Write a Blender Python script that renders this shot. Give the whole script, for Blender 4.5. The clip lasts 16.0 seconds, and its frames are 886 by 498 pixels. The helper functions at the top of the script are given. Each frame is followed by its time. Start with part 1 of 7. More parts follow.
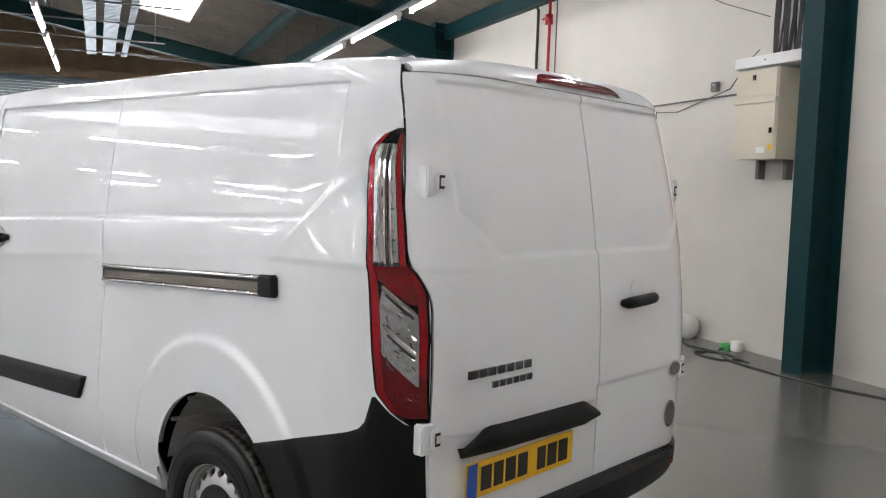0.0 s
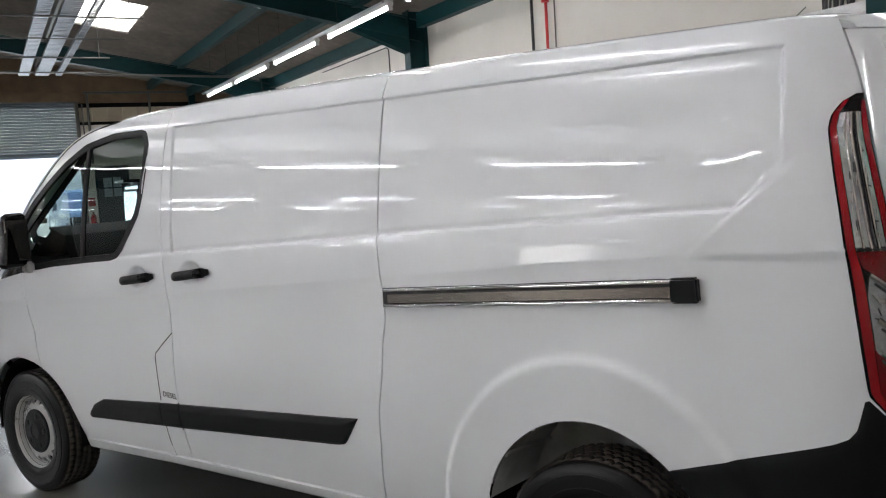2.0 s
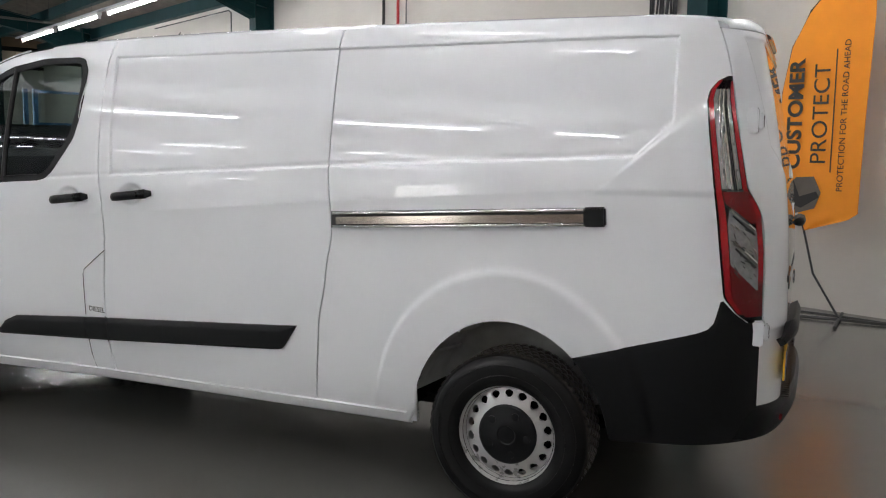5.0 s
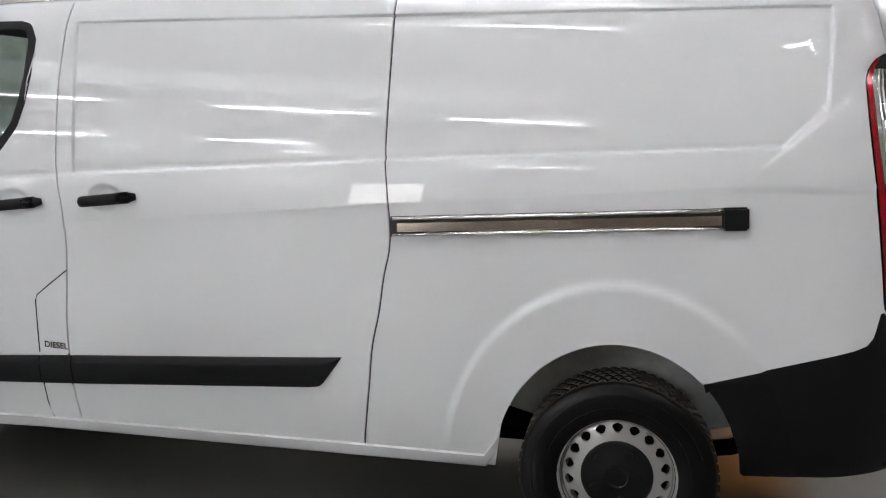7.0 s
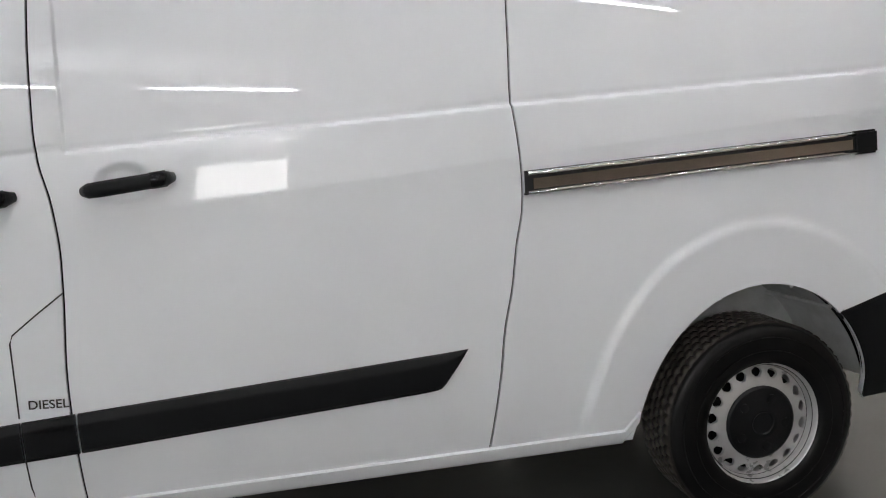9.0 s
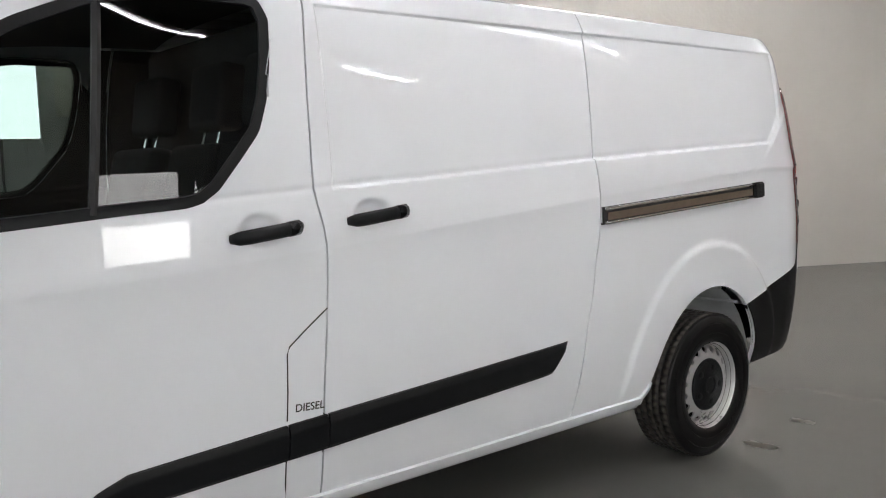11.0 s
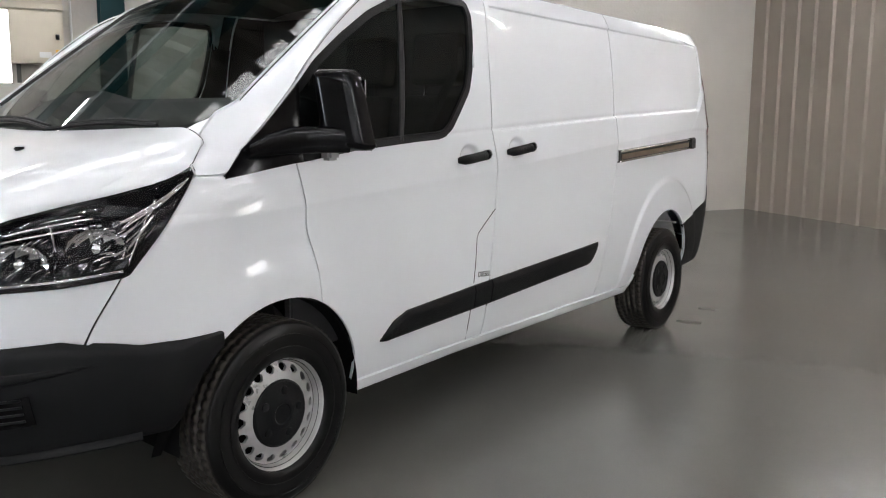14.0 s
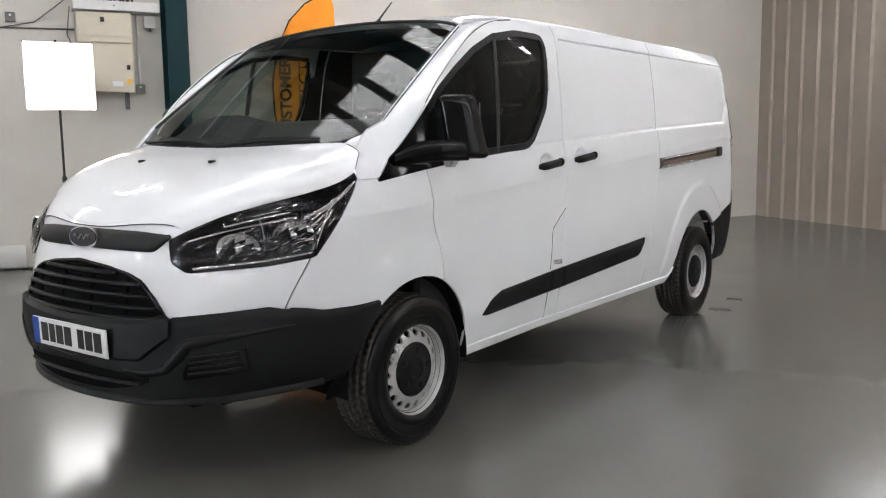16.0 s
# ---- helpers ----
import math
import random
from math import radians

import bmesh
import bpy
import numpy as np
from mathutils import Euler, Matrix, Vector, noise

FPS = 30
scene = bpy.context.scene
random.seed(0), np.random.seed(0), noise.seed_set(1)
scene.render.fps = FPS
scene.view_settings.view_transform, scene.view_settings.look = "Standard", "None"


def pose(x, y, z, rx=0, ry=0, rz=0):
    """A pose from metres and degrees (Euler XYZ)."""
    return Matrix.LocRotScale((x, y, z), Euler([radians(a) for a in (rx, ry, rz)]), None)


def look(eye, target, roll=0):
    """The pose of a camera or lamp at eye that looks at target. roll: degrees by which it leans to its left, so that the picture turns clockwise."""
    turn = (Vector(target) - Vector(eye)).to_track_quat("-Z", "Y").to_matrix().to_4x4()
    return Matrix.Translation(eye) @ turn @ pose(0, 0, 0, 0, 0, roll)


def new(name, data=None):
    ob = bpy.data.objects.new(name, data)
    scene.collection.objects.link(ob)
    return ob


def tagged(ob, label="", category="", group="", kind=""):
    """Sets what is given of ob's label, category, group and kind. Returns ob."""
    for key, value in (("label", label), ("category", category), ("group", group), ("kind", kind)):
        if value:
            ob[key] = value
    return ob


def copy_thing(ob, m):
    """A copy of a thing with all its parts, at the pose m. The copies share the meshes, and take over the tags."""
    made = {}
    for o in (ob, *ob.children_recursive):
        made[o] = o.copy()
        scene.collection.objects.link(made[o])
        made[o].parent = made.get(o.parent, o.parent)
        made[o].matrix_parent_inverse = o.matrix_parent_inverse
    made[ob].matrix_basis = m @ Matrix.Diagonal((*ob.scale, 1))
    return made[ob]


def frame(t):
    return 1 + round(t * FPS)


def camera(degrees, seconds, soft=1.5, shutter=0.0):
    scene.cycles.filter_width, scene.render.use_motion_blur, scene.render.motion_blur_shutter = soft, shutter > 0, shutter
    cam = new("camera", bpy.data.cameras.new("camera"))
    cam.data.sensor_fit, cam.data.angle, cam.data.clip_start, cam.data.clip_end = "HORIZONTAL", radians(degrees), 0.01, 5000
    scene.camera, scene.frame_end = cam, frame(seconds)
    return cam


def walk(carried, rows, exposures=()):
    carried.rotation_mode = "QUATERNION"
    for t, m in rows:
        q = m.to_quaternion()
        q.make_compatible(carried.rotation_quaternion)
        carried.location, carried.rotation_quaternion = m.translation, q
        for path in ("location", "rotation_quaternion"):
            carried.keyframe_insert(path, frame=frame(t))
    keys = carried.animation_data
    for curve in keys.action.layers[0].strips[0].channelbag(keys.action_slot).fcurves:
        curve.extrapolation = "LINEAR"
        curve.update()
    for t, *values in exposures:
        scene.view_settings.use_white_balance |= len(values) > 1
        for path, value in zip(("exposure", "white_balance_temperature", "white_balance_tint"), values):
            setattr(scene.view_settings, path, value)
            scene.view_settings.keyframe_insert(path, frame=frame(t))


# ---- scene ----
cam = camera(54.5, 16.0, soft=1.1)
PATH = [
    (0, (5.866, -2.592, 1.539), (4.536, -1.106, 1.391), 2.0),
    (0.5, (5.491, -2.705, 1.552), (4.149, -1.23, 1.402), 1.2),
    (1, (5.095, -2.874, 1.568), (3.733, -1.417, 1.414), -1.1),
    (1.5, (4.75, -3.063, 1.568), (3.414, -1.583, 1.41), -2.5),
    (2, (4.488, -3.236, 1.558), (3.315, -1.625, 1.388), -3.6),
    (2.5, (4.341, -3.426, 1.495), (3.213, -1.782, 1.346), -2.6),
    (3, (4.297, -3.741, 1.452), (3.202, -2.073, 1.321), -2.3),
    (3.5, (4.335, -3.977, 1.45), (3.253, -2.303, 1.295), -1.9),
    (4, (4.359, -4.042, 1.432), (3.332, -2.336, 1.246), -1.1),
    (4.5, (4.385, -4.034, 1.418), (3.503, -2.25, 1.217), -0.0),
    (7, (3.309, -3.684, 1.439), (2.889, -1.745, 1.181), 0.5),
    (7.5, (2.87, -3.595, 1.406), (2.724, -1.617, 1.148), -0.9),
    (8, (2.497, -3.467, 1.395), (2.525, -1.489, 1.104), -1.1),
    (8.5, (2.11, -3.356, 1.335), (2.344, -1.389, 1.061), -1.3),
    (9, (1.776, -3.239, 1.31), (2.202, -1.305, 1.029), -3.0),
    (9.5, (1.413, -3.176, 1.353), (2.06, -1.306, 1.062), -2.4),
    (12, (-0.872, -3.001, 1.375), (0.631, -1.699, 1.156), -2.0),
    (12.5, (-1.145, -2.936, 1.393), (0.417, -1.717, 1.122), -1.9),
    (13, (-1.44, -3.043, 1.359), (0.135, -1.843, 1.078), -1.8),
    (13.5, (-1.711, -3.094, 1.336), (-0.152, -1.873, 1.049), 0.7),
    (14, (-1.96, -3.053, 1.331), (-0.376, -1.867, 1.038), 0.3),
    (14.5, (-2.164, -3.097, 1.355), (-0.546, -1.949, 1.101), 0.6),
    (15, (-2.396, -3.178, 1.335), (-0.783, -2.02, 1.094), 1.0),
    (15.5, (-2.585, -3.2, 1.329), (-0.988, -2.02, 1.084), 0.2),
    (16, (-2.828, -3.179, 1.314), (-1.244, -1.985, 1.062), -0.8),
]
EXPOSURES = [(0, 2.22), (1, 1.92), (2, 1.72), (3, 1.70), (4.5, 1.86), (7, 1.92), (8.5, 2.00), (9, 1.93), (12, 2.28), (16, 2.25)]
walk(cam, [(t, look(eye, target, roll)) for t, eye, target, roll in PATH], EXPOSURES)

# ---- light ----
world = bpy.data.worlds.new("world")
scene.world = world
world.use_nodes = True
wn = world.node_tree.nodes
sky = wn.new("ShaderNodeTexSky")
sky.sky_type, sky.sun_disc = "NISHITA", False
sky.sun_elevation, sky.sun_rotation = radians(42), radians(-95)
world.node_tree.links.new(sky.outputs[0], wn["Background"].inputs[0])
wn["Background"].inputs[1].default_value = 0.15
sun = new("sun", bpy.data.lights.new("sun", "SUN"))
sun.data.energy, sun.data.angle, sun.data.color = 5.0, radians(0.5), (1.0, 0.95, 0.88)
# the sky names the sun by its bearing, clockwise from +y
sun.matrix_world = look((math.sin(radians(-95)) * math.cos(radians(42)) * 50, math.cos(radians(-95)) * math.cos(radians(42)) * 50, math.sin(radians(42)) * 50), (0, 0, 0))

TUBE_POWER = 19.0
PANEL_POWER = 1.6
SKYLIGHT_WATTS = 3.0
SHUTTER_WATTS = 90.0

# ---- frames of reference ----
ROOM = pose(0, 0, 0, 0, 0, -26.2)   # the hall stands askew to the van: x runs along the white wall, y towards it
WALL, VALLEY, BACK, FAR, EAVE, RIDGE_Y = 6.27, -13.7, -23.4, -22.0, 4.45, -3.7
SLOPE = 0.18


def roof_height(y):
    return EAVE + 0.1 + SLOPE * (WALL - y if y > RIDGE_Y else abs(y - VALLEY))


# ---- mesh helpers ----
def mesh_object(name, bm, material, parent=None, smooth=False, sharp=35):
    bmesh.ops.recalc_face_normals(bm, faces=bm.faces) if not smooth else None
    me = bpy.data.meshes.new(name)
    for f in bm.faces:
        f.smooth = smooth
    if smooth:
        for e in bm.edges:
            if len(e.link_faces) == 2 and e.calc_face_angle(0) > radians(sharp):
                e.smooth = False
    bm.to_mesh(me)
    bm.free()
    me.materials.append(material)
    ob = new(name, me)
    if parent:
        ob.parent = parent
    return ob


def part(name, bm, material, parent, label="", smooth=False, sharp=35):
    ob = mesh_object(name, bm, material, parent, smooth, sharp)
    return tagged(ob, label) if label else ob


def thing(name, label, category, group="", at=None):
    ob = new(name)
    ob.empty_display_size = 0.1
    if at is not None:
        ob.matrix_world = at
    return tagged(ob, label, category, group)


def bm_new():
    return bmesh.new()


def box(bm, x0, x1, y0, y1, z0, z1, m=None, bevel=0.0):
    made = bmesh.ops.create_cube(bm, size=1.0)["verts"]
    c = Matrix.Translation(((x0 + x1) / 2, (y0 + y1) / 2, (z0 + z1) / 2)) @ Matrix.Diagonal((x1 - x0, y1 - y0, z1 - z0, 1))
    bmesh.ops.transform(bm, matrix=c, verts=made)
    if bevel:
        edges = list({e for v in made for e in v.link_edges})
        made = bmesh.ops.bevel(bm, geom=edges, offset=bevel, segments=2, affect="EDGES")["verts"]
        made = list({v for v in made})
    if m is not None:
        vs = set(made)
        grow = list(made)
        while grow:
            v = grow.pop()
            for e in v.link_edges:
                o = e.other_vert(v)
                if o not in vs:
                    vs.add(o)
                    grow.append(o)
        bmesh.ops.transform(bm, matrix=m, verts=list(vs))
    return bm


def sweep(bm, pts, r, n=8, closed=False, flat=1.0, up=(0, 0, 1)):
    """A round bar along points; r may be a list of radii."""
    pts = [Vector(p) for p in pts]
    radii = r if isinstance(r, (list, tuple)) else [r] * len(pts)
    rings = []
    k = len(pts)
    for i, p in enumerate(pts):
        a = pts[(i - 1) % k] if closed or i > 0 else p
        b = pts[(i + 1) % k] if closed or i < k - 1 else p
        d = (b - a).normalized()
        u = Vector(up)
        if abs(d.dot(u)) > 0.95:
            u = Vector((1, 0, 0)) if abs(d.x) < 0.9 else Vector((0, 1, 0))
        s = d.cross(u).normalized()
        t = s.cross(d)
        rings.append([bm.verts.new(p + (s * math.cos(g) * flat + t * math.sin(g)) * radii[i]) for g in [2 * math.pi * j / n for j in range(n)]])
    for i in range(k if closed else k - 1):
        a, b = rings[i], rings[(i + 1) % k]
        for j in range(n):
            bm.faces.new((a[j], a[(j + 1) % n], b[(j + 1) % n], b[j]))
    if not closed:
        bm.faces.new(rings[0][::-1])
        bm.faces.new(rings[-1])
    return bm


def lathe(bm, profile, n=48, axis=None, m=None):
    """Turn (radius, height) pairs about the local y axis; y grows outwards."""
    rings = []
    for r, h in profile:
        rings.append([bm.verts.new((r * math.cos(2 * math.pi * j / n), h, r * math.sin(2 * math.pi * j / n))) for j in range(n)])
    for a, b in zip(rings, rings[1:]):
        for j in range(n):
            bm.faces.new((a[j], b[j], b[(j + 1) % n], a[(j + 1) % n]))
    if m is not None:
        bmesh.ops.transform(bm, matrix=m, verts=[v for ring in rings for v in ring])
    return bm


def prism(bm, outline, thick, m=None):
    """A flat outline (x, y) given depth along z."""
    lo = [bm.verts.new((x, y, 0)) for x, y in outline]
    hi = [bm.verts.new((x, y, thick)) for x, y in outline]
    n = len(outline)
    bm.faces.new(lo[::-1])
    bm.faces.new(hi)
    for i in range(n):
        bm.faces.new((lo[i], lo[(i + 1) % n], hi[(i + 1) % n], hi[i]))
    if m is not None:
        bmesh.ops.transform(bm, matrix=m, verts=lo + hi)
    return bm


def sheet(P, lip=0.0, inward=None, flip=False, closed_back=False):
    """A skin over a grid of points P[i][j]; collapsed cells vanish; lip turns its rim inwards."""
    ni, nj, _ = P.shape
    bm = bmesh.new()
    vs = [[bm.verts.new(P[i, j]) for j in range(nj)] for i in range(ni)]
    for i in range(ni - 1):
        for j in range(nj - 1):
            q = [vs[i][j], vs[i + 1][j], vs[i + 1][j + 1], vs[i][j + 1]]
            bm.faces.new(q[::-1] if flip else q)
    bmesh.ops.remove_doubles(bm, verts=bm.verts, dist=1e-4)
    bmesh.ops.dissolve_degenerate(bm, dist=1e-4, edges=bm.edges)
    loose = [v for v in bm.verts if not v.link_faces]
    bmesh.ops.delete(bm, geom=loose, context="VERTS")
    if lip:
        bm.normal_update()
        rim = [e for e in bm.edges if e.is_boundary]
        normal = {v: v.normal.copy() for e in rim for v in e.verts}
        place = {tuple(round(c, 5) for c in v.co): n for v, n in normal.items()}
        made = bmesh.ops.extrude_edge_only(bm, edges=rim)["geom"]
        for v in made:
            if isinstance(v, bmesh.types.BMVert):
                n = place.get(tuple(round(c, 5) for c in v.co))
                v.co += Vector(inward) * lip if inward is not None else (-(n or Vector()) * lip)
    bm.normal_update()
    return bm


# ---- materials ----
def material(name, color, rough=0.5, metal=0.0, coat=0.0, scale=8.0, vary=0.06, bump=0.0, bump_scale=60.0, rough_vary=0.0, spec=0.5, coords="Object"):
    """A painted or plain surface with two scales of variation, grain and relief."""
    mat = bpy.data.materials.new(name)
    mat.use_nodes = True
    nt = mat.node_tree
    n, link = nt.nodes, nt.links.new
    b = n["Principled BSDF"]
    b.inputs["Roughness"].default_value, b.inputs["Metallic"].default_value = rough, metal
    b.inputs["Coat Weight"].default_value, b.inputs["Coat Roughness"].default_value = coat, 0.015
    b.inputs["Specular IOR Level"].default_value = spec
    b.inputs["Base Color"].default_value = (*color, 1)
    tc = n.new("ShaderNodeTexCoord")
    if vary:
        big, small = n.new("ShaderNodeTexNoise"), n.new("ShaderNodeTexNoise")
        big.inputs["Scale"].default_value, small.inputs["Scale"].default_value = scale * 0.15, scale
        big.inputs["Detail"].default_value, small.inputs["Detail"].default_value = 4, 6
        add = n.new("ShaderNodeMath")
        add.operation = "ADD"
        link(tc.outputs[coords], big.inputs["Vector"])
        link(tc.outputs[coords], small.inputs["Vector"])
        link(big.outputs["Fac"], add.inputs[0])
        link(small.outputs["Fac"], add.inputs[1])
        ramp = n.new("ShaderNodeMapRange")
        ramp.inputs["From Min"].default_value, ramp.inputs["From Max"].default_value = 0.6, 1.4
        ramp.inputs["To Min"].default_value, ramp.inputs["To Max"].default_value = 1 - vary, 1 + vary
        link(add.outputs[0], ramp.inputs["Value"])
        mul = n.new("ShaderNodeVectorMath")
        mul.operation = "SCALE"
        mul.inputs[0].default_value = color
        link(ramp.outputs[0], mul.inputs["Scale"])
        link(mul.outputs[0], b.inputs["Base Color"])
        if rough_vary:
            rr = n.new("ShaderNodeMapRange")
            rr.inputs["From Min"].default_value, rr.inputs["From Max"].default_value = 0.7, 1.3
            rr.inputs["To Min"].default_value, rr.inputs["To Max"].default_value = max(rough - rough_vary, 0.02), rough + rough_vary
            link(add.outputs[0], rr.inputs["Value"])
            link(rr.outputs[0], b.inputs["Roughness"])
    if bump:
        grain, bp = n.new("ShaderNodeTexNoise"), n.new("ShaderNodeBump")
        grain.inputs["Scale"].default_value, grain.inputs["Detail"].default_value = bump_scale, 4
        bp.inputs["Strength"].default_value, bp.inputs["Distance"].default_value = bump, 0.01
        link(tc.outputs[coords], grain.inputs["Vector"])
        link(grain.outputs["Fac"], bp.inputs["Height"])
        link(bp.outputs[0], b.inputs["Normal"])
    return mat


def emitter(name, color, strength):
    mat = bpy.data.materials.new(name)
    mat.use_nodes = True
    b = mat.node_tree.nodes["Principled BSDF"]
    b.inputs["Base Color"].default_value = (0.8, 0.8, 0.8, 1)
    b.inputs["Emission Color"].default_value = (*color, 1)
    b.inputs["Emission Strength"].default_value = strength
    return mat


def glass(name, tint):
    """Thin window glass: clear, with mirror gloss that grows towards grazing angles."""
    mat = bpy.data.materials.new(name)
    mat.use_nodes = True
    nt = mat.node_tree
    n, link = nt.nodes, nt.links.new
    n.remove(n["Principled BSDF"])
    clear, shine, mix, face = n.new("ShaderNodeBsdfTransparent"), n.new("ShaderNodeBsdfGlossy"), n.new("ShaderNodeMixShader"), n.new("ShaderNodeLayerWeight")
    clear.inputs["Color"].default_value = (*tint, 1)
    shine.inputs["Roughness"].default_value = 0.01
    face.inputs["Blend"].default_value = 0.5
    power, scale, add = n.new("ShaderNodeMath"), n.new("ShaderNodeMath"), n.new("ShaderNodeMath")
    power.operation, scale.operation, add.operation = "POWER", "MULTIPLY", "ADD"
    power.inputs[1].default_value, scale.inputs[1].default_value, add.inputs[1].default_value = 5.0, 0.95, 0.032
    link(face.outputs["Facing"], power.inputs[0])
    link(power.outputs[0], scale.inputs[0])
    link(scale.outputs[0], add.inputs[0])
    link(add.outputs[0], mix.inputs[0])
    link(clear.outputs[0], mix.inputs[1])
    link(shine.outputs[0], mix.inputs[2])
    link(mix.outputs[0], n["Material Output"].inputs["Surface"])
    return mat


def tyre_rubber():
    """Black rubber, dusty brown on the tread blocks only."""
    mat = material("tyre_rubber", (0.0035, 0.0035, 0.0037), 0.30, vary=0.3, scale=25, bump=0.05, bump_scale=200, spec=0.25)
    nt = mat.node_tree
    n, link = nt.nodes, nt.links.new
    b = n["Principled BSDF"]
    tc = next(q for q in n if q.type == "TEX_COORD")
    base = b.inputs["Base Color"].links[0].from_socket
    flat, ln, ramp, mix = n.new("ShaderNodeVectorMath"), n.new("ShaderNodeVectorMath"), n.new("ShaderNodeMapRange"), n.new("ShaderNodeMixRGB")
    flat.operation, ln.operation = "MULTIPLY", "LENGTH"
    flat.inputs[1].default_value = (1, 0, 1)
    link(tc.outputs["Object"], flat.inputs[0])
    link(flat.outputs[0], ln.inputs[0])
    ramp.inputs["From Min"].default_value, ramp.inputs["From Max"].default_value = 0.319, 0.3275
    link(ln.outputs["Value"], ramp.inputs["Value"])
    link(ramp.outputs[0], mix.inputs[0])
    link(base, mix.inputs[1])
    mix.inputs[2].default_value = (0.06, 0.053, 0.044, 1)
    link(mix.outputs[0], b.inputs["Base Color"])
    return mat


def painted_floor():
    """Grey floor paint: warm and cool patches, fine dirt and uneven gloss."""
    mat = bpy.data.materials.new("grey_painted_concrete_floor")
    mat.use_nodes = True
    n, link = mat.node_tree.nodes, mat.node_tree.links.new
    b = n["Principled BSDF"]
    b.inputs["Specular IOR Level"].default_value = 0.95
    tc = n.new("ShaderNodeTexCoord")

    def noise(scale, detail, rough=0.55):
        t = n.new("ShaderNodeTexNoise")
        t.inputs["Scale"].default_value, t.inputs["Detail"].default_value, t.inputs["Roughness"].default_value = scale, detail, rough
        link(tc.outputs["Object"], t.inputs["Vector"])
        return t.outputs["Fac"]

    def ramp(fac, a, b_, ca, cb):
        r = n.new("ShaderNodeMapRange")
        for key, v in (("From Min", a), ("From Max", b_), ("To Min", ca), ("To Max", cb)):
            r.inputs[key].default_value = v
        link(fac, r.inputs["Value"])
        return r.outputs[0]

    def mix(fac, a, c, kind="MIX"):
        m = n.new("ShaderNodeMixRGB")
        m.blend_type = kind
        link(fac, m.inputs[0])
        for key, v in ((1, a), (2, c)):
            if isinstance(v, tuple):
                m.inputs[key].default_value = (*v, 1)
            else:
                link(v, m.inputs[key])
        return m.outputs[0]

    patch, grain, fine = noise(0.35, 3), noise(9, 5, 0.6), noise(140, 3, 0.6)
    col = mix(ramp(patch, 0.1, 0.9, 0, 1), (0.138, 0.146, 0.139), (0.158, 0.149, 0.127))
    col = mix(ramp(grain, 0.1, 0.9, 0.16, 0), col, (0.085, 0.083, 0.076))
    col = mix(ramp(fine, 0.1, 0.9, 0.22, 0), col, (0.07, 0.068, 0.062))
    link(col, b.inputs["Base Color"])
    link(ramp(noise(1.6, 6, 0.6), 0.1, 0.9, 0.17, 0.24), b.inputs["Roughness"])
    return mat


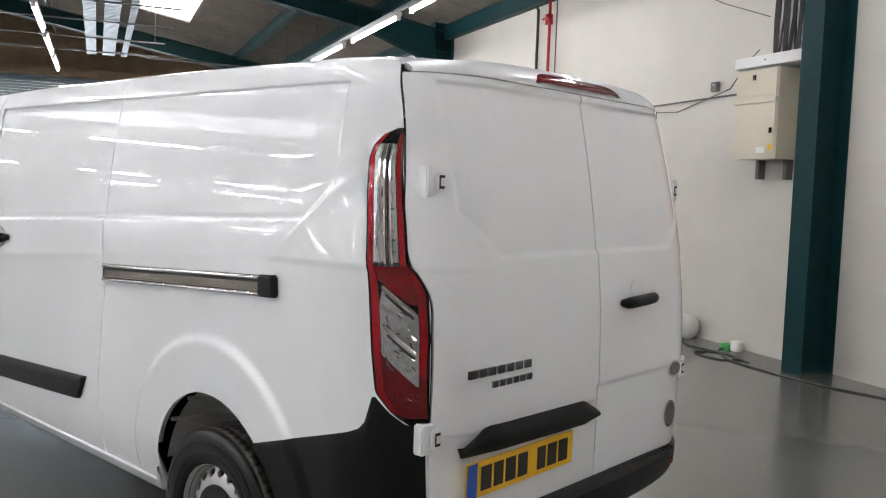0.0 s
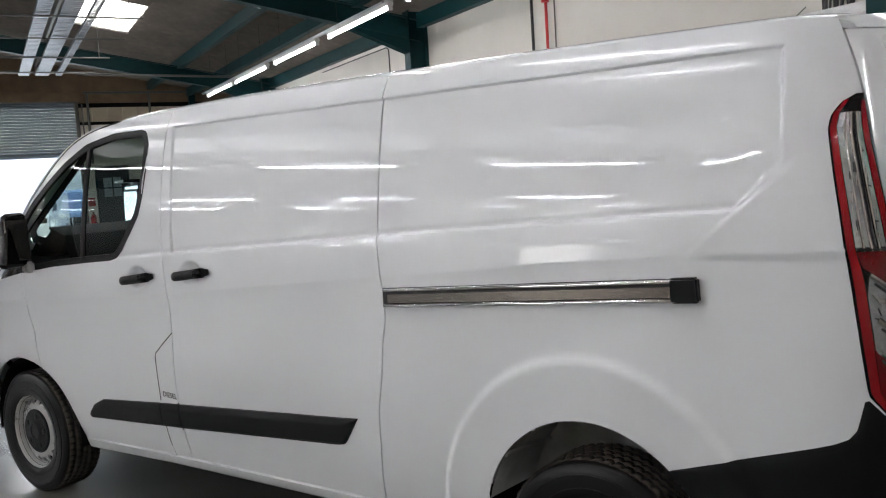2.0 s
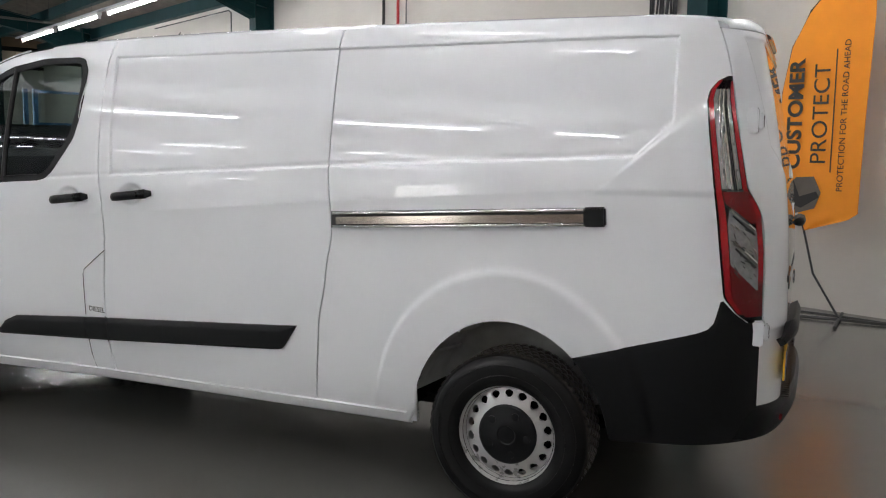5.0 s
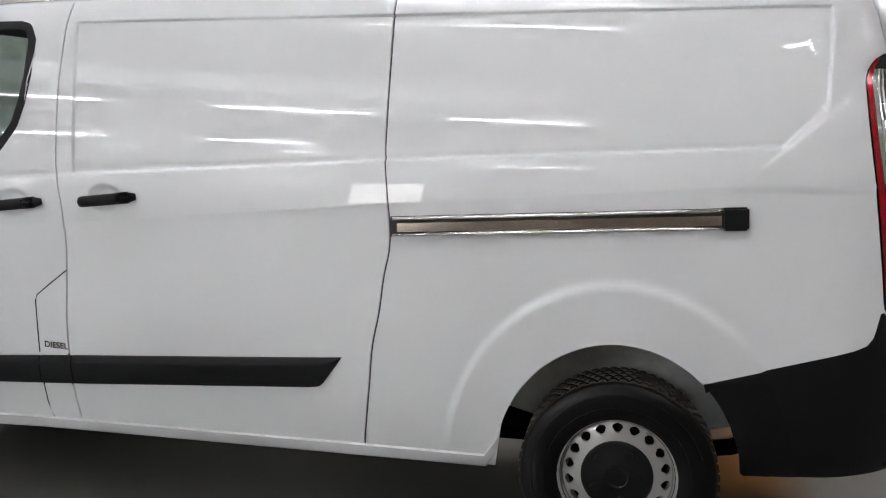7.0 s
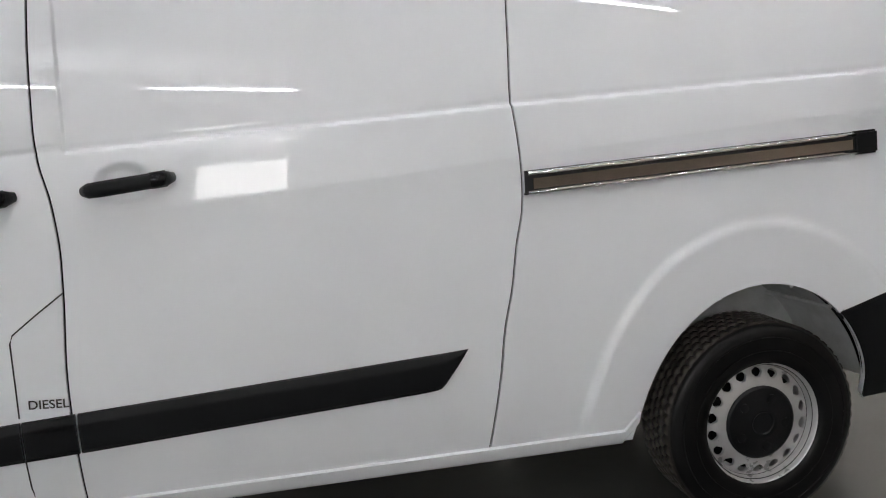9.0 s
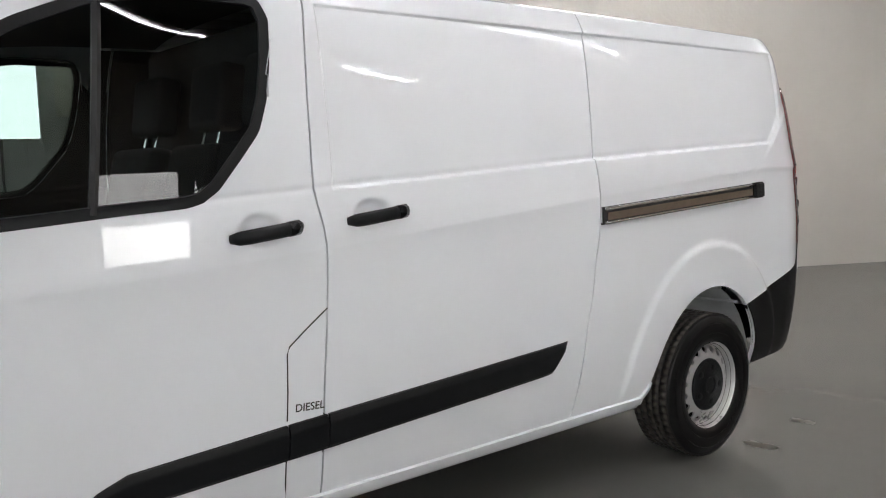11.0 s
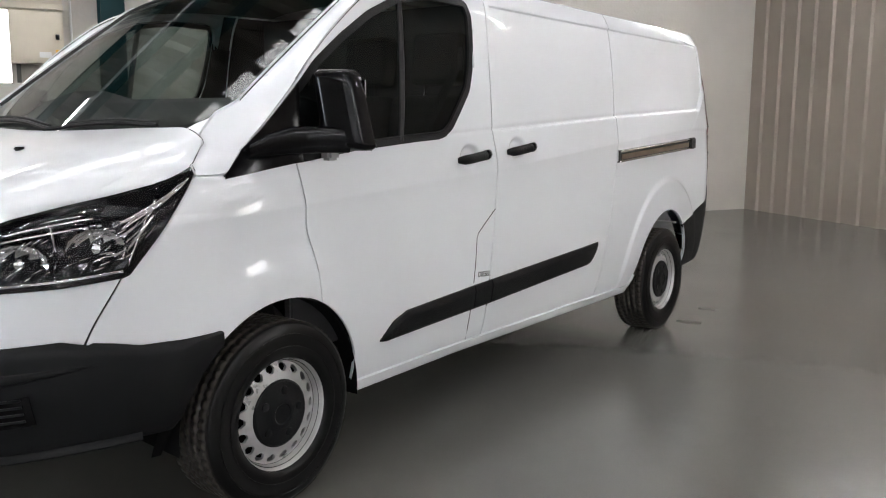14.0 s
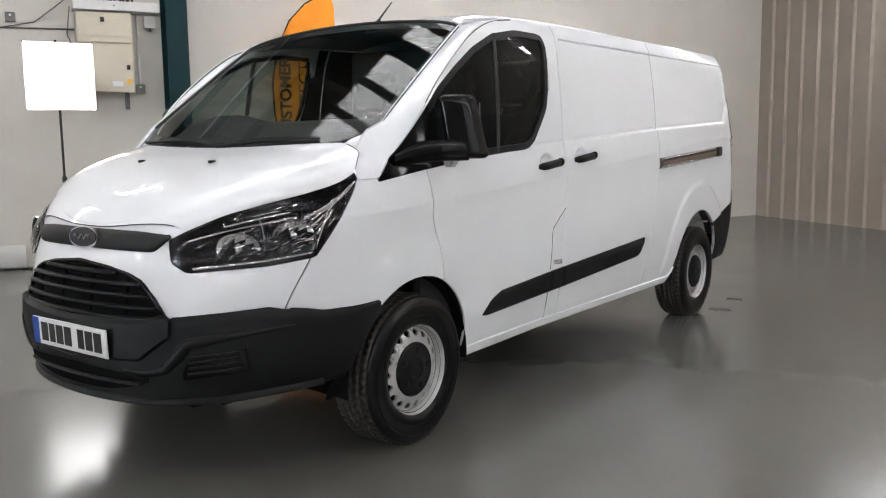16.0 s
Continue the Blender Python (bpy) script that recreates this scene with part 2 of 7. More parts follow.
M = {
    "paint": material("white_car_paint", (0.835, 0.855, 0.875), 0.28, coat=1.0, vary=0.015, scale=3, spec=0.08),
    "plastic": material("black_grained_plastic", (0.0045, 0.005, 0.0056), 0.43, vary=0.15, scale=30, bump=0.15, bump_scale=900, spec=0.24),
    "gloss_black": material("gloss_black_plastic", (0.004, 0.004, 0.0045), 0.12, vary=0.1, scale=10, spec=0.2),
    "dark": material("dark_underbody", (0.006, 0.006, 0.006), 0.9, spec=0.05, vary=0.2, scale=10),
    "rubber": tyre_rubber(),
    "steel": material("silver_painted_steel", (0.50, 0.50, 0.49), 0.34, metal=0.4, vary=0.1, scale=25, rough_vary=0.1),
    "chrome": material("chrome", (0.82, 0.82, 0.82), 0.07, metal=1.0, vary=0.02),
    "alloy": material("bare_aluminium_rail", (0.46, 0.41, 0.36), 0.16, metal=1.0, vary=0.1, scale=30),
    "cloth": material("dark_seat_cloth", (0.008, 0.0085, 0.0095), 0.9, vary=0.25, scale=60, bump=0.3, bump_scale=500),
    "trim": material("charcoal_cab_trim", (0.014, 0.014, 0.015), 0.7, vary=0.15, scale=20, bump=0.2, bump_scale=500),
    "headlining": material("grey_headlining", (0.12, 0.12, 0.115), 0.9, vary=0.05),
    "glass": glass("tinted_side_glass", (0.32, 0.37, 0.36)),
    "screen": glass("windscreen_glass", (0.72, 0.78, 0.75)),
    "lens": glass("clear_lens", (0.95, 0.95, 0.95)),
    "liner": material("grey_wheel_arch_liner", (0.58, 0.59, 0.58), 0.75, vary=0.25, scale=14, bump=0.2, bump_scale=80),
    "seal": material("black_rubber_seal", (0.01, 0.01, 0.01), 0.6, vary=0.1),
    "white_wall": material("white_painted_blockwork", (0.60, 0.57, 0.515), 0.62, vary=0.05, scale=2.5, bump=0.25, bump_scale=25, rough_vary=0.08),
    "south_wall": material("unseen_wall_bounce_tone", (0.45, 0.455, 0.46), 0.7, vary=0.08, scale=2.5),
    "floor": painted_floor(),
    "clear_plastic": material("frosted_clear_plastic", (0.42, 0.42, 0.41), 0.12, vary=0.1, scale=60, bump=0.3, bump_scale=150),
    "stain": material("dried_brown_spill", (0.100, 0.088, 0.070), 0.32, vary=0.3, scale=20),
    "green": material("dark_green_steel_paint", (0.0022, 0.030, 0.033), 0.5, vary=0.22, scale=6, bump=0.08, bump_scale=30, spec=0.2),
    "roof_sheet": material("weathered_roof_sheet", (0.21, 0.185, 0.16), 0.8, vary=0.25, scale=5),
    "brown": material("stained_brown_sheeting", (0.20, 0.14, 0.085), 0.8, vary=0.3, scale=3, bump=0.2, bump_scale=20),
    "cream": material("cream_insulation_panel", (0.55, 0.48, 0.36), 0.8, vary=0.15, scale=4),
    "curtain": material("beige_ribbed_sheet", (0.335, 0.290, 0.245), 0.55, vary=0.06, scale=4, rough_vary=0.05),
    "shutter": material("blue_grey_shutter_steel", (0.21, 0.26, 0.32), 0.42, metal=0.3, vary=0.12, scale=12),
    "galv": material("galvanised_steel", (0.55, 0.57, 0.60), 0.35, metal=0.8, vary=0.12, scale=30, rough_vary=0.1),
    "tray": material("dull_galvanised_tray", (0.11, 0.12, 0.135), 0.5, metal=0.5, vary=0.2, scale=20, rough_vary=0.1),
    "grey_steel": material("grey_pipe_paint", (0.12, 0.118, 0.11), 0.5, vary=0.15, scale=20),
    "cabinet": material("cream_cabinet_enamel", (0.62, 0.56, 0.44), 0.38, vary=0.05, scale=8),
    "white_plastic": material("white_plastic", (0.75, 0.75, 0.73), 0.4, vary=0.04),
    "red": material("red_gloss_paint", (0.50, 0.012, 0.012), 0.3, vary=0.1, scale=10),
    "cable": material("black_cable", (0.012, 0.012, 0.012), 0.5, vary=0.1),
    "orange": material("orange_flag_cloth", (0.86, 0.29, 0.012), 0.75, vary=0.06, scale=10, bump=0.1, bump_scale=300),
    "black_print": material("black_print", (0.02, 0.018, 0.016), 0.6, vary=0.1),
    "grey_print": material("grey_print", (0.13, 0.11, 0.09), 0.6, vary=0.2),
    "yard": material("bright_concrete_yard", (0.76, 0.75, 0.73), 0.85, vary=0.12, scale=1.5),
    "tube": emitter("fluorescent_tube", (1.0, 0.985, 1.02), TUBE_POWER),
    # tubes made stronger to fill the van's side and the end of the hall
    "boosted_tube": emitter("boosted_fluorescent_tube", (1.0, 0.985, 1.02), TUBE_POWER * 1.7),
    "panel_glow": emitter("softbox_cloth", (1.0, 0.98, 0.96), PANEL_POWER),
    "panel_dim": emitter("dimmed_softbox_cloth", (1.0, 0.98, 0.96), 2.3),
    "bulkhead": material("grey_bulkhead_sheet", (0.014, 0.0145, 0.0155), 0.6, vary=0.1),
    "plate_yellow": material("yellow_plate", (0.86, 0.50, 0.02), 0.35, vary=0.03),
    "plate_white": material("white_plate", (0.80, 0.80, 0.78), 0.35, vary=0.03),
    "blue": material("blue_plate_band", (0.015, 0.08, 0.38), 0.35, vary=0.03),
}


# ---- the van's shape: half widths, outlines and heights in metres ----
def sstep(a, b, v):
    q = np.clip((np.asarray(v, float) - a) / (b - a), 0, 1)
    return q * q * (3 - 2 * q)


def curve(v, xs, ys):
    """A smooth curve through a few control values."""
    xs, ys = np.asarray(xs, float), np.asarray(ys, float)
    m = np.gradient(ys, xs)
    v = np.clip(np.asarray(v, float), xs[0], xs[-1])
    i = np.clip(np.searchsorted(xs, v, side="right") - 1, 0, len(xs) - 2)
    h = xs[i + 1] - xs[i]
    q = (v - xs[i]) / h
    return ((1 + 2 * q) * (1 - q) ** 2 * ys[i] + q * (1 - q) ** 2 * h * m[i]
            + q * q * (3 - 2 * q) * ys[i + 1] + q * q * (q - 1) * h * m[i + 1])


def crease_low(x):
    return np.interp(x, [-0.6, 0.04, 1.29, 2.5, 3.63, 4.3], [1.01, 1.045, 1.118, 1.215, 1.297, 1.34])


def crease_high(x):
    return np.interp(x, [-0.6, 0.2, 1.29, 2.5, 3.75, 4.3], [1.22, 1.235, 1.300, 1.368, 1.424, 1.45])


def nose(z):
    return curve(z, [0.18, 0.3, 0.45, 0.6, 0.75, 0.88, 1.0, 1.1, 1.2], [-0.90, -0.985, -1.02, -1.025, -1.005, -0.975, -0.925, -0.84, -0.7])


def tail(z):
    return curve(z, [0.25, 0.5, 0.9, 1.2, 1.5, 1.8, 2.0], [4.27, 4.285, 4.285, 4.27, 4.23, 4.17, 4.12])


LX_TAIL, LY_TAIL, P_TAIL = 0.36, 0.35, 1.9
P_NOSE, L_NOSE = 2.5, 0.86


def side_width(x, z):
    """Half the van's width at a height, with shoulder and arch bulges."""
    x, z = np.broadcast_arrays(np.asarray(x, float), np.asarray(z, float))
    zc, zh = crease_low(x), crease_high(x)
    edge = (x - 3.63) - (z - 1.297) * 1.15
    k = sstep(-0.006, 0.018, edge) * sstep(1.275, 1.305, z)
    # below the shoulder line: a shallow hollow that flares out to a crisp edge
    low = curve(z, [0.15, 0.22, 0.31, 0.36, 0.45, 0.6, 0.75, 0.94, 1.05, 1.35], [0.80, 0.815, 0.832, 0.852, 0.875, 0.897, 0.909, 0.913, 0.913, 0.913])
    low = low + (0.011 - 0.004 * sstep(3.55, 3.75, x)) * np.exp(-np.maximum(zc - z, 0) / 0.075)
    # the shoulder rolls in above it, then the upper side bows gently to the roof
    side_top = lambda v: 0.9095 + 0.048 * (zh - 1.37) - 0.067 * (v - 1.37) - 0.1365 * (v - 1.37) ** 2 - 2.0 * np.maximum(v - 1.80, 0) ** 2
    drop = 0.924 - side_top(zh)
    tier = (z - zc) / (zh - zc)
    q = np.where(z < zh, 0.924 - drop * (0.35 * tier + 0.65 * tier * np.abs(tier)), side_top(z))
    q = q - 0.0028 * np.exp(-((z - zh) / 0.009) ** 2)
    up = 0.5 * (low + q - np.sqrt((low - q) ** 2 + 0.0008 ** 2))
    roll = sstep(1.16, 1.70, z)
    plain = 0.9285 * (1 - roll) + side_top(np.maximum(z, 1.45)) * roll
    w = up * (1 - k) + plain * k
    for cx, rx, rz, amount in ((3.285, 0.60, 0.69, 0.014), (0.0, 0.56, 0.60, 0.018)):
        r = np.sqrt(((x - cx) / rx) ** 2 + ((z - 0.32) / rz) ** 2)
        if cx < 1:
            w = w + amount * (1 - sstep(0.80, 1.02, r)) * sstep(0.3, 0.5, z) * (1 - 0.85 * sstep(0.05, 0.35, x))
        else:
            w = w + amount * (1 - sstep(0.93, 0.972, r)) * sstep(0.3, 0.5, z)
    for hx, hz in ((1.080, 1.187), (1.462, 1.212)):
        w = w - 0.020 * np.exp(-(((x - hx) / 0.060) ** 2 + ((z - hz) / 0.043) ** 2) ** 3)
    # border of the stamped side panels
    inset = np.minimum.reduce([(x - 1.33), (3.885 - x), (z - zh) * 1.2 + 0.01, (1.842 - z), ((3.885 - x) + (z - 1.54) * 1.05 + 0.0) * 0.7])
    w = w - 0.010 * sstep(-0.005, 0.005, inset) * np.where(z > 1.25, 1, 0)
    # wing tops lean in over the headlamps
    w = w - 0.063 * np.clip((z - 1.03) / 0.16, 0, 1.25) ** 1.8 * sstep(0.14, -0.34, x) * sstep(-0.75, -0.45, x)
    # the body draws in towards the tail lamps
    return w - curve(z, [1.05, 1.25, 1.45, 1.6, 1.83], [0, 0.012, 0.026, 0.02, 0.008]) * sstep(3.66, 4.04, x)


def half_width(x, z):
    """Half the van's width with the rounded ends."""
    x, z = np.broadcast_arrays(np.asarray(x, float), np.asarray(z, float))
    w = side_width(x, z)
    f, length = nose(np.minimum(z, 1.05)), L_NOSE
    q = np.clip((x - f) / length, 0, 1)
    w = w * (1 - (1 - q) ** P_NOSE) ** (1 / P_NOSE)
    r = tail(z)
    q = np.clip((x - (r - LX_TAIL)) / LX_TAIL, 0, 1)
    return w - LY_TAIL * (1 - (1 - q ** P_TAIL) ** (1 / P_TAIL))


def bonnet_edge(x):
    """Height of the bonnet's edge over headlamp and wing."""
    return curve(x, [-1.0, -0.95, -0.905, -0.87, -0.796, -0.678, -0.51, -0.366, -0.29, -0.206], [0.88, 0.912, 0.943, 0.976, 1.026, 1.080, 1.126, 1.163, 1.196, 1.258])


def bonnet_width(x):
    return np.where(x < -0.29, half_width(np.minimum(x, -0.29), bonnet_edge(np.minimum(x, -0.29))) + 0.003, np.interp(x, [-0.29, -0.206], [float(half_width(-0.29, bonnet_edge(-0.29))) + 0.003, 0.777]))


def bonnet_z(x, y):
    """Crowned bonnet with raised shoulders that roll down to the lamps."""
    mid = curve(x, [-1.0, -0.95, -0.9, -0.8, -0.65, -0.5, -0.3, -0.1], [0.915, 0.974, 1.022, 1.097, 1.180, 1.240, 1.295, 1.35])
    v = np.clip(np.abs(y) / bonnet_width(x), 0, 1)
    e = bonnet_edge(x)
    return e + (mid + 0.014 * v ** 3 * sstep(-0.95, -0.4, x) - e) * (1 - v ** 5.5) ** 0.62


def screen_x(y, z):
    return -0.30 + 1.345 * (z - 1.285) + 0.10 * (z - 1.285) ** 2 + 0.09 * (np.abs(y) / 0.77) ** 2.1


def screen_point(v, k):
    """Height and breadth on the glass: v across from edge to edge, k up from its foot."""
    low = 1.285 + 0.03 * v * v + 0.08 * np.abs(v) ** 14
    high = 1.918 - 0.05 * v * v - 0.025 * np.abs(v) ** 12
    return v * (0.785 - 0.05 * k), low + (high - low) * k


def roof_edge(x):
    """Height of the top edge of the side panels: wing, door frame, cantrail."""
    return curve(x, [-0.6, -0.3, -0.24, -0.2, -0.12, -0.05, 0.05, 0.186, 0.35, 0.5, 0.67, 0.88, 1.28, 2.5, 3.6, 4.2],
                 [1.09, 1.163, 1.164, 1.169, 1.238, 1.306, 1.415, 1.556, 1.692, 1.793, 1.862, 1.897, 1.914, 1.922, 1.918, 1.905])


def roof_mid(x):
    return curve(x, [0.5, 0.62, 0.8, 1.1, 1.6, 2.5, 3.6, 4.0, 4.16], [1.90, 1.93, 1.957, 1.978, 1.988, 1.985, 1.965, 1.95, 1.925])


def front_x(y, z):
    """Where the nose lies at a breadth and height."""
    f = nose(np.minimum(z, 1.05))
    w = np.interp(z, [0.15, 0.22, 0.31, 0.36, 0.45, 0.6, 0.75, 0.94, 1.05, 1.12], [0.80, 0.815, 0.832, 0.852, 0.875, 0.897, 0.911, 0.923, 0.926, 0.925])
    k = np.clip(np.abs(y) / w, 0, 0.9999)
    return f + L_NOSE * (1 - (1 - k ** P_NOSE) ** (1 / P_NOSE))


def rear_x(y, z):
    r = tail(z)
    w = side_width(np.full_like(np.asarray(z, float), 4.1), z)
    k = np.clip((np.abs(y) - (w - LY_TAIL)) / LY_TAIL, 0, 1)
    return r - LX_TAIL * (1 - (1 - k ** P_TAIL) ** (1 / P_TAIL))


def wing_seam(z):
    return curve(z, [0.3, 0.7, 0.88, 1.1], [-0.66, -0.655, -0.555, -0.42])


def door_seam(z):
    return curve(z, [0.3, 0.70, 0.88, 0.967, 1.043, 1.18, 1.95], [0.22, 0.178, 0.141, 0.110, 0.103, 0.075, 0.06])


def slide_seam(z):
    return curve(z, [0.3, 0.53, 0.70, 0.94, 1.07, 1.18, 1.264, 1.46, 1.655, 1.884, 1.95], [1.280, 1.274, 1.274, 1.290, 1.294, 1.285, 1.267, 1.263, 1.272, 1.292, 1.297])


def rear_seam(z):
    return curve(z, [0.3, 0.58, 0.74, 0.83, 0.98, 1.06, 1.1, 1.26, 1.38, 1.5, 1.74, 1.95], [2.408, 2.446, 2.464, 2.484, 2.506, 2.523, 2.526, 2.517, 2.506, 2.509, 2.517, 2.523])


def corner_seam(z):
    return curve(z, [0.3, 0.84, 1.09, 1.22, 1.31, 1.58, 1.72, 1.8, 1.87, 1.95], [4.20, 4.208, 4.202, 4.185, 4.142, 4.088, 4.062, 4.042, 4.018, 3.985])


def window_low(x):
    return np.interp(x, [-0.205, 0.05, 0.37, 0.72, 0.87, 0.918, 0.965, 1.045, 1.099, 1.130, 1.153, 1.164], [1.150, 1.188, 1.227, 1.253, 1.261, 1.272, 1.304, 1.397, 1.463, 1.55, 1.66, 1.78])


def window_high(x):
    return np.interp(x, [-0.205, -0.05, 0.05, 0.186, 0.33, 0.489, 0.67, 0.885, 1.10, 1.14, 1.164], [1.156, 1.30, 1.408, 1.54, 1.64, 1.735, 1.812, 1.848, 1.848, 1.838, 1.785])


def sill(x):
    """Lower edge of the side panels, lifted over the wheels."""
    z = np.interp(x, [-0.7, 0.4, 1.1, 2.9, 3.6, 4.3], [0.28, 0.292, 0.306, 0.306, 0.345, 0.40])
    for cx, rx, rz in ((0.0, 0.41, 0.412), (3.29, 0.402, 0.457)):
        k = 1 - ((x - cx) / rx) ** 2
        z = np.where(k > 0, np.maximum(z, 0.325 + rz * np.sqrt(np.maximum(k, 0))), z)
    return z

# ---- the hall ----
def hall(name, bm, mat, kind="structure", label="", category=""):
    ob = mesh_object(name, bm, mat)
    ob.matrix_world = ROOM
    return tagged(ob, label, category, "", kind)


hall("floor", box(bm_new(), FAR - 0.25, 12.5, BACK - 0.25, WALL + 0.25, -0.2, 0.0), M["floor"], label="grey painted concrete workshop floor with stains")
ground = bm_new()
box(ground, -600, 600, -600, 600, -0.5, -0.03)
hall("ground", ground, M["yard"], label="pale concrete yard outside the open shutter")

hall("wall_north", box(bm_new(), FAR, 9.93, WALL, WALL + 0.25, 0, EAVE + 0.05), M["white_wall"], label="white painted blockwork side wall with scuffs")
# unseen wall; its tone only sets bounce and reflections on the van
hall("wall_south", box(bm_new(), FAR, 12.5, BACK - 0.25, BACK, 0, roof_height(BACK) + 0.1), M["south_wall"], label="unseen side wall of the hall, dull white set for bounced light")

# far gable: white block below, a cream band, stained sheeting above
SH0, SH1, DR0, DR1 = -3.1, 1.68, 2.03, 2.98
g = bm_new()
for y0, y1, z0, z1 in ((BACK, SH0, 0, 3.7), (SH0, SH1, 4.35, 4.36), (SH1, DR0, 0, 3.7), (DR0, DR1, 2.46, 3.7), (DR1, WALL, 0, 3.7)):
    box(g, FAR - 0.25, FAR, y0, y1, z0, z1)
# gable white raised above the side wall's, standing in for stronger light on it
hall("wall_west", g, material("light_lifted_gable_white", (0.82, 0.79, 0.72), 0.6, vary=0.05, scale=2.5), label="white painted gable wall round the shutter")
g = bm_new()
box(g, FAR - 0.2, FAR - 0.02, BACK, SH0, 3.7, 4.3)
y = SH1
while y < WALL - 0.05:
    box(g, FAR - 0.2, FAR - 0.015, y + 0.008, min(y + 0.42, WALL), 3.77, 4.22)
    y += 0.43
hall("wall_band", g, M["cream"], label="cream lining panels in a band on the gable")
g = bm_new()
y = BACK
while y < WALL - 0.02:
    y1 = min(y + 0.62, WALL)
    h = max(roof_height(y), roof_height(y1))
    box(g, FAR - 0.2, FAR - 0.03 + 0.012 * (int(y * 10) % 3), y, y1, 4.22, h)
    y += 0.62
hall("wall_gable", g, M["brown"], label="stained brown sheeting of the upper gable")
g = bm_new()
for z0, z1, d in ((3.69, 3.78, 0.03), (4.20, 4.32, 0.05)):
    box(g, FAR - 0.02, FAR + d, SH1, WALL, z0, z1)
hall("trim_rail", g, M["dark"], label="dark rails along the gable")

# angled end partition of ribbed sheet
ANG = math.degrees(math.atan2(0.143, 0.989))
END = ROOM @ pose(9.93, WALL, 0, 0, 0, -ANG)
g = bm_new()
x, pts = 0.0, []
while x < 30:
    for dx, d in ((0.0, 0.0), (0.21, 0.0), (0.235, -0.035), (0.30, -0.035), (0.325, 0.0)):
        pts.append((x + dx, d))
    x += 0.335
lo = [g.verts.new((d, -a, 0.0)) for a, d in pts]
hi = [g.verts.new((d, -a, 6.6)) for a, d in pts]
for i in range(len(pts) - 1):
    g.faces.new((lo[i], hi[i], hi[i + 1], lo[i + 1]))
back = bmesh.ops.extrude_face_region(g, geom=list(g.faces))["geom"]
bmesh.ops.translate(g, vec=(0.06, 0, 0), verts=[v for v in back if isinstance(v, bmesh.types.BMVert)])
wall_east = mesh_object("wall_east", g, M["curtain"])
wall_east.matrix_world = END
tagged(wall_east, "beige ribbed sheet partition at the end of the hall", kind="structure")

# roof: ribbed sheets on two slopes, with translucent rooflights
rooflights = [(-15.4, -12.4, 1.15, 2.3), (-3.2, 2.4, 1.5, 2.7)]
row_y = (-11.6, -10.3)
xr = -20.0
while xr < 11:
    rooflights.append((xr, xr + 1.28, *row_y))
    xr += 1.5
for xr in (-18.5, -14.0, -9.5, -5.0, -0.5, 4.0):
    rooflights.append((xr, xr + 1.28, -18.9, -17.6))
g = bm_new()
X0, X1, PITCH = FAR - 0.3, 13.0, 0.22


def ribbed(y0, y1, xs, xe):
    n = max(2, int((xe - xs) / (PITCH / 2)))
    rows = []
    for yy in (y0, y1):
        rows.append([g.verts.new((xs + (xe - xs) * i / n, yy, roof_height(yy) + (0.05 if i % 2 else -0.05))) for i in range(n + 1)])
    for i in range(n):
        g.faces.new((rows[0][i], rows[0][i + 1], rows[1][i + 1], rows[1][i]))


cuts = sorted({BACK - 0.3, VALLEY, -18.9, -17.6, -11.6, -10.3, RIDGE_Y, 1.15, 1.5, 2.3, 2.7, WALL + 0.3})
for y0, y1 in zip(cuts, cuts[1:]):
    holes = sorted((a, b) for a, b, c, d in rooflights if c < (y0 + y1) / 2 < d)
    at = X0
    for a, b in holes:
        ribbed(y0, y1, at, a)
        at = b
    ribbed(y0, y1, at, X1)
skin = bmesh.ops.extrude_face_region(g, geom=list(g.faces))["geom"]
bmesh.ops.translate(g, vec=(0, 0, 0.05), verts=[v for v in skin if isinstance(v, bmesh.types.BMVert)])
hall("ceiling", g, M["roof_sheet"], label="weathered corrugated roof sheeting")

sk = bpy.data.materials.new("translucent_rooflight")
sk.use_nodes = True
sb = sk.node_tree.nodes["Principled BSDF"]
nt = sk.node_tree
no = nt.nodes.new("ShaderNodeTexNoise")
no.inputs["Scale"].default_value, no.inputs["Detail"].default_value, no.inputs["Roughness"].default_value = 26, 8, 0.8
nt.links.new(nt.nodes.new("ShaderNodeTexCoord").outputs["Object"], no.inputs["Vector"])
rm = nt.nodes.new("ShaderNodeValToRGB")
rm.color_ramp.elements[0].position, rm.color_ramp.elements[0].color = 0.44, (0.05, 0.05, 0.05, 1)
rm.color_ramp.elements[1].position, rm.color_ramp.elements[1].color = 0.56, (0.65, 0.65, 0.65, 1)
tl, tp, mx = nt.nodes.new("ShaderNodeBsdfTranslucent"), nt.nodes.new("ShaderNodeBsdfTransparent"), nt.nodes.new("ShaderNodeMixShader")
mx.inputs[0].default_value = 0.0
nt.links.new(no.outputs["Fac"], rm.inputs[0])
nt.links.new(rm.outputs[0], tl.inputs["Color"])
nt.links.new(rm.outputs[0], tp.inputs["Color"])
nt.links.new(tl.outputs[0], mx.inputs[1])
nt.links.new(tp.outputs[0], mx.inputs[2])
nt.links.new(mx.outputs[0], nt.nodes["Material Output"].inputs["Surface"])
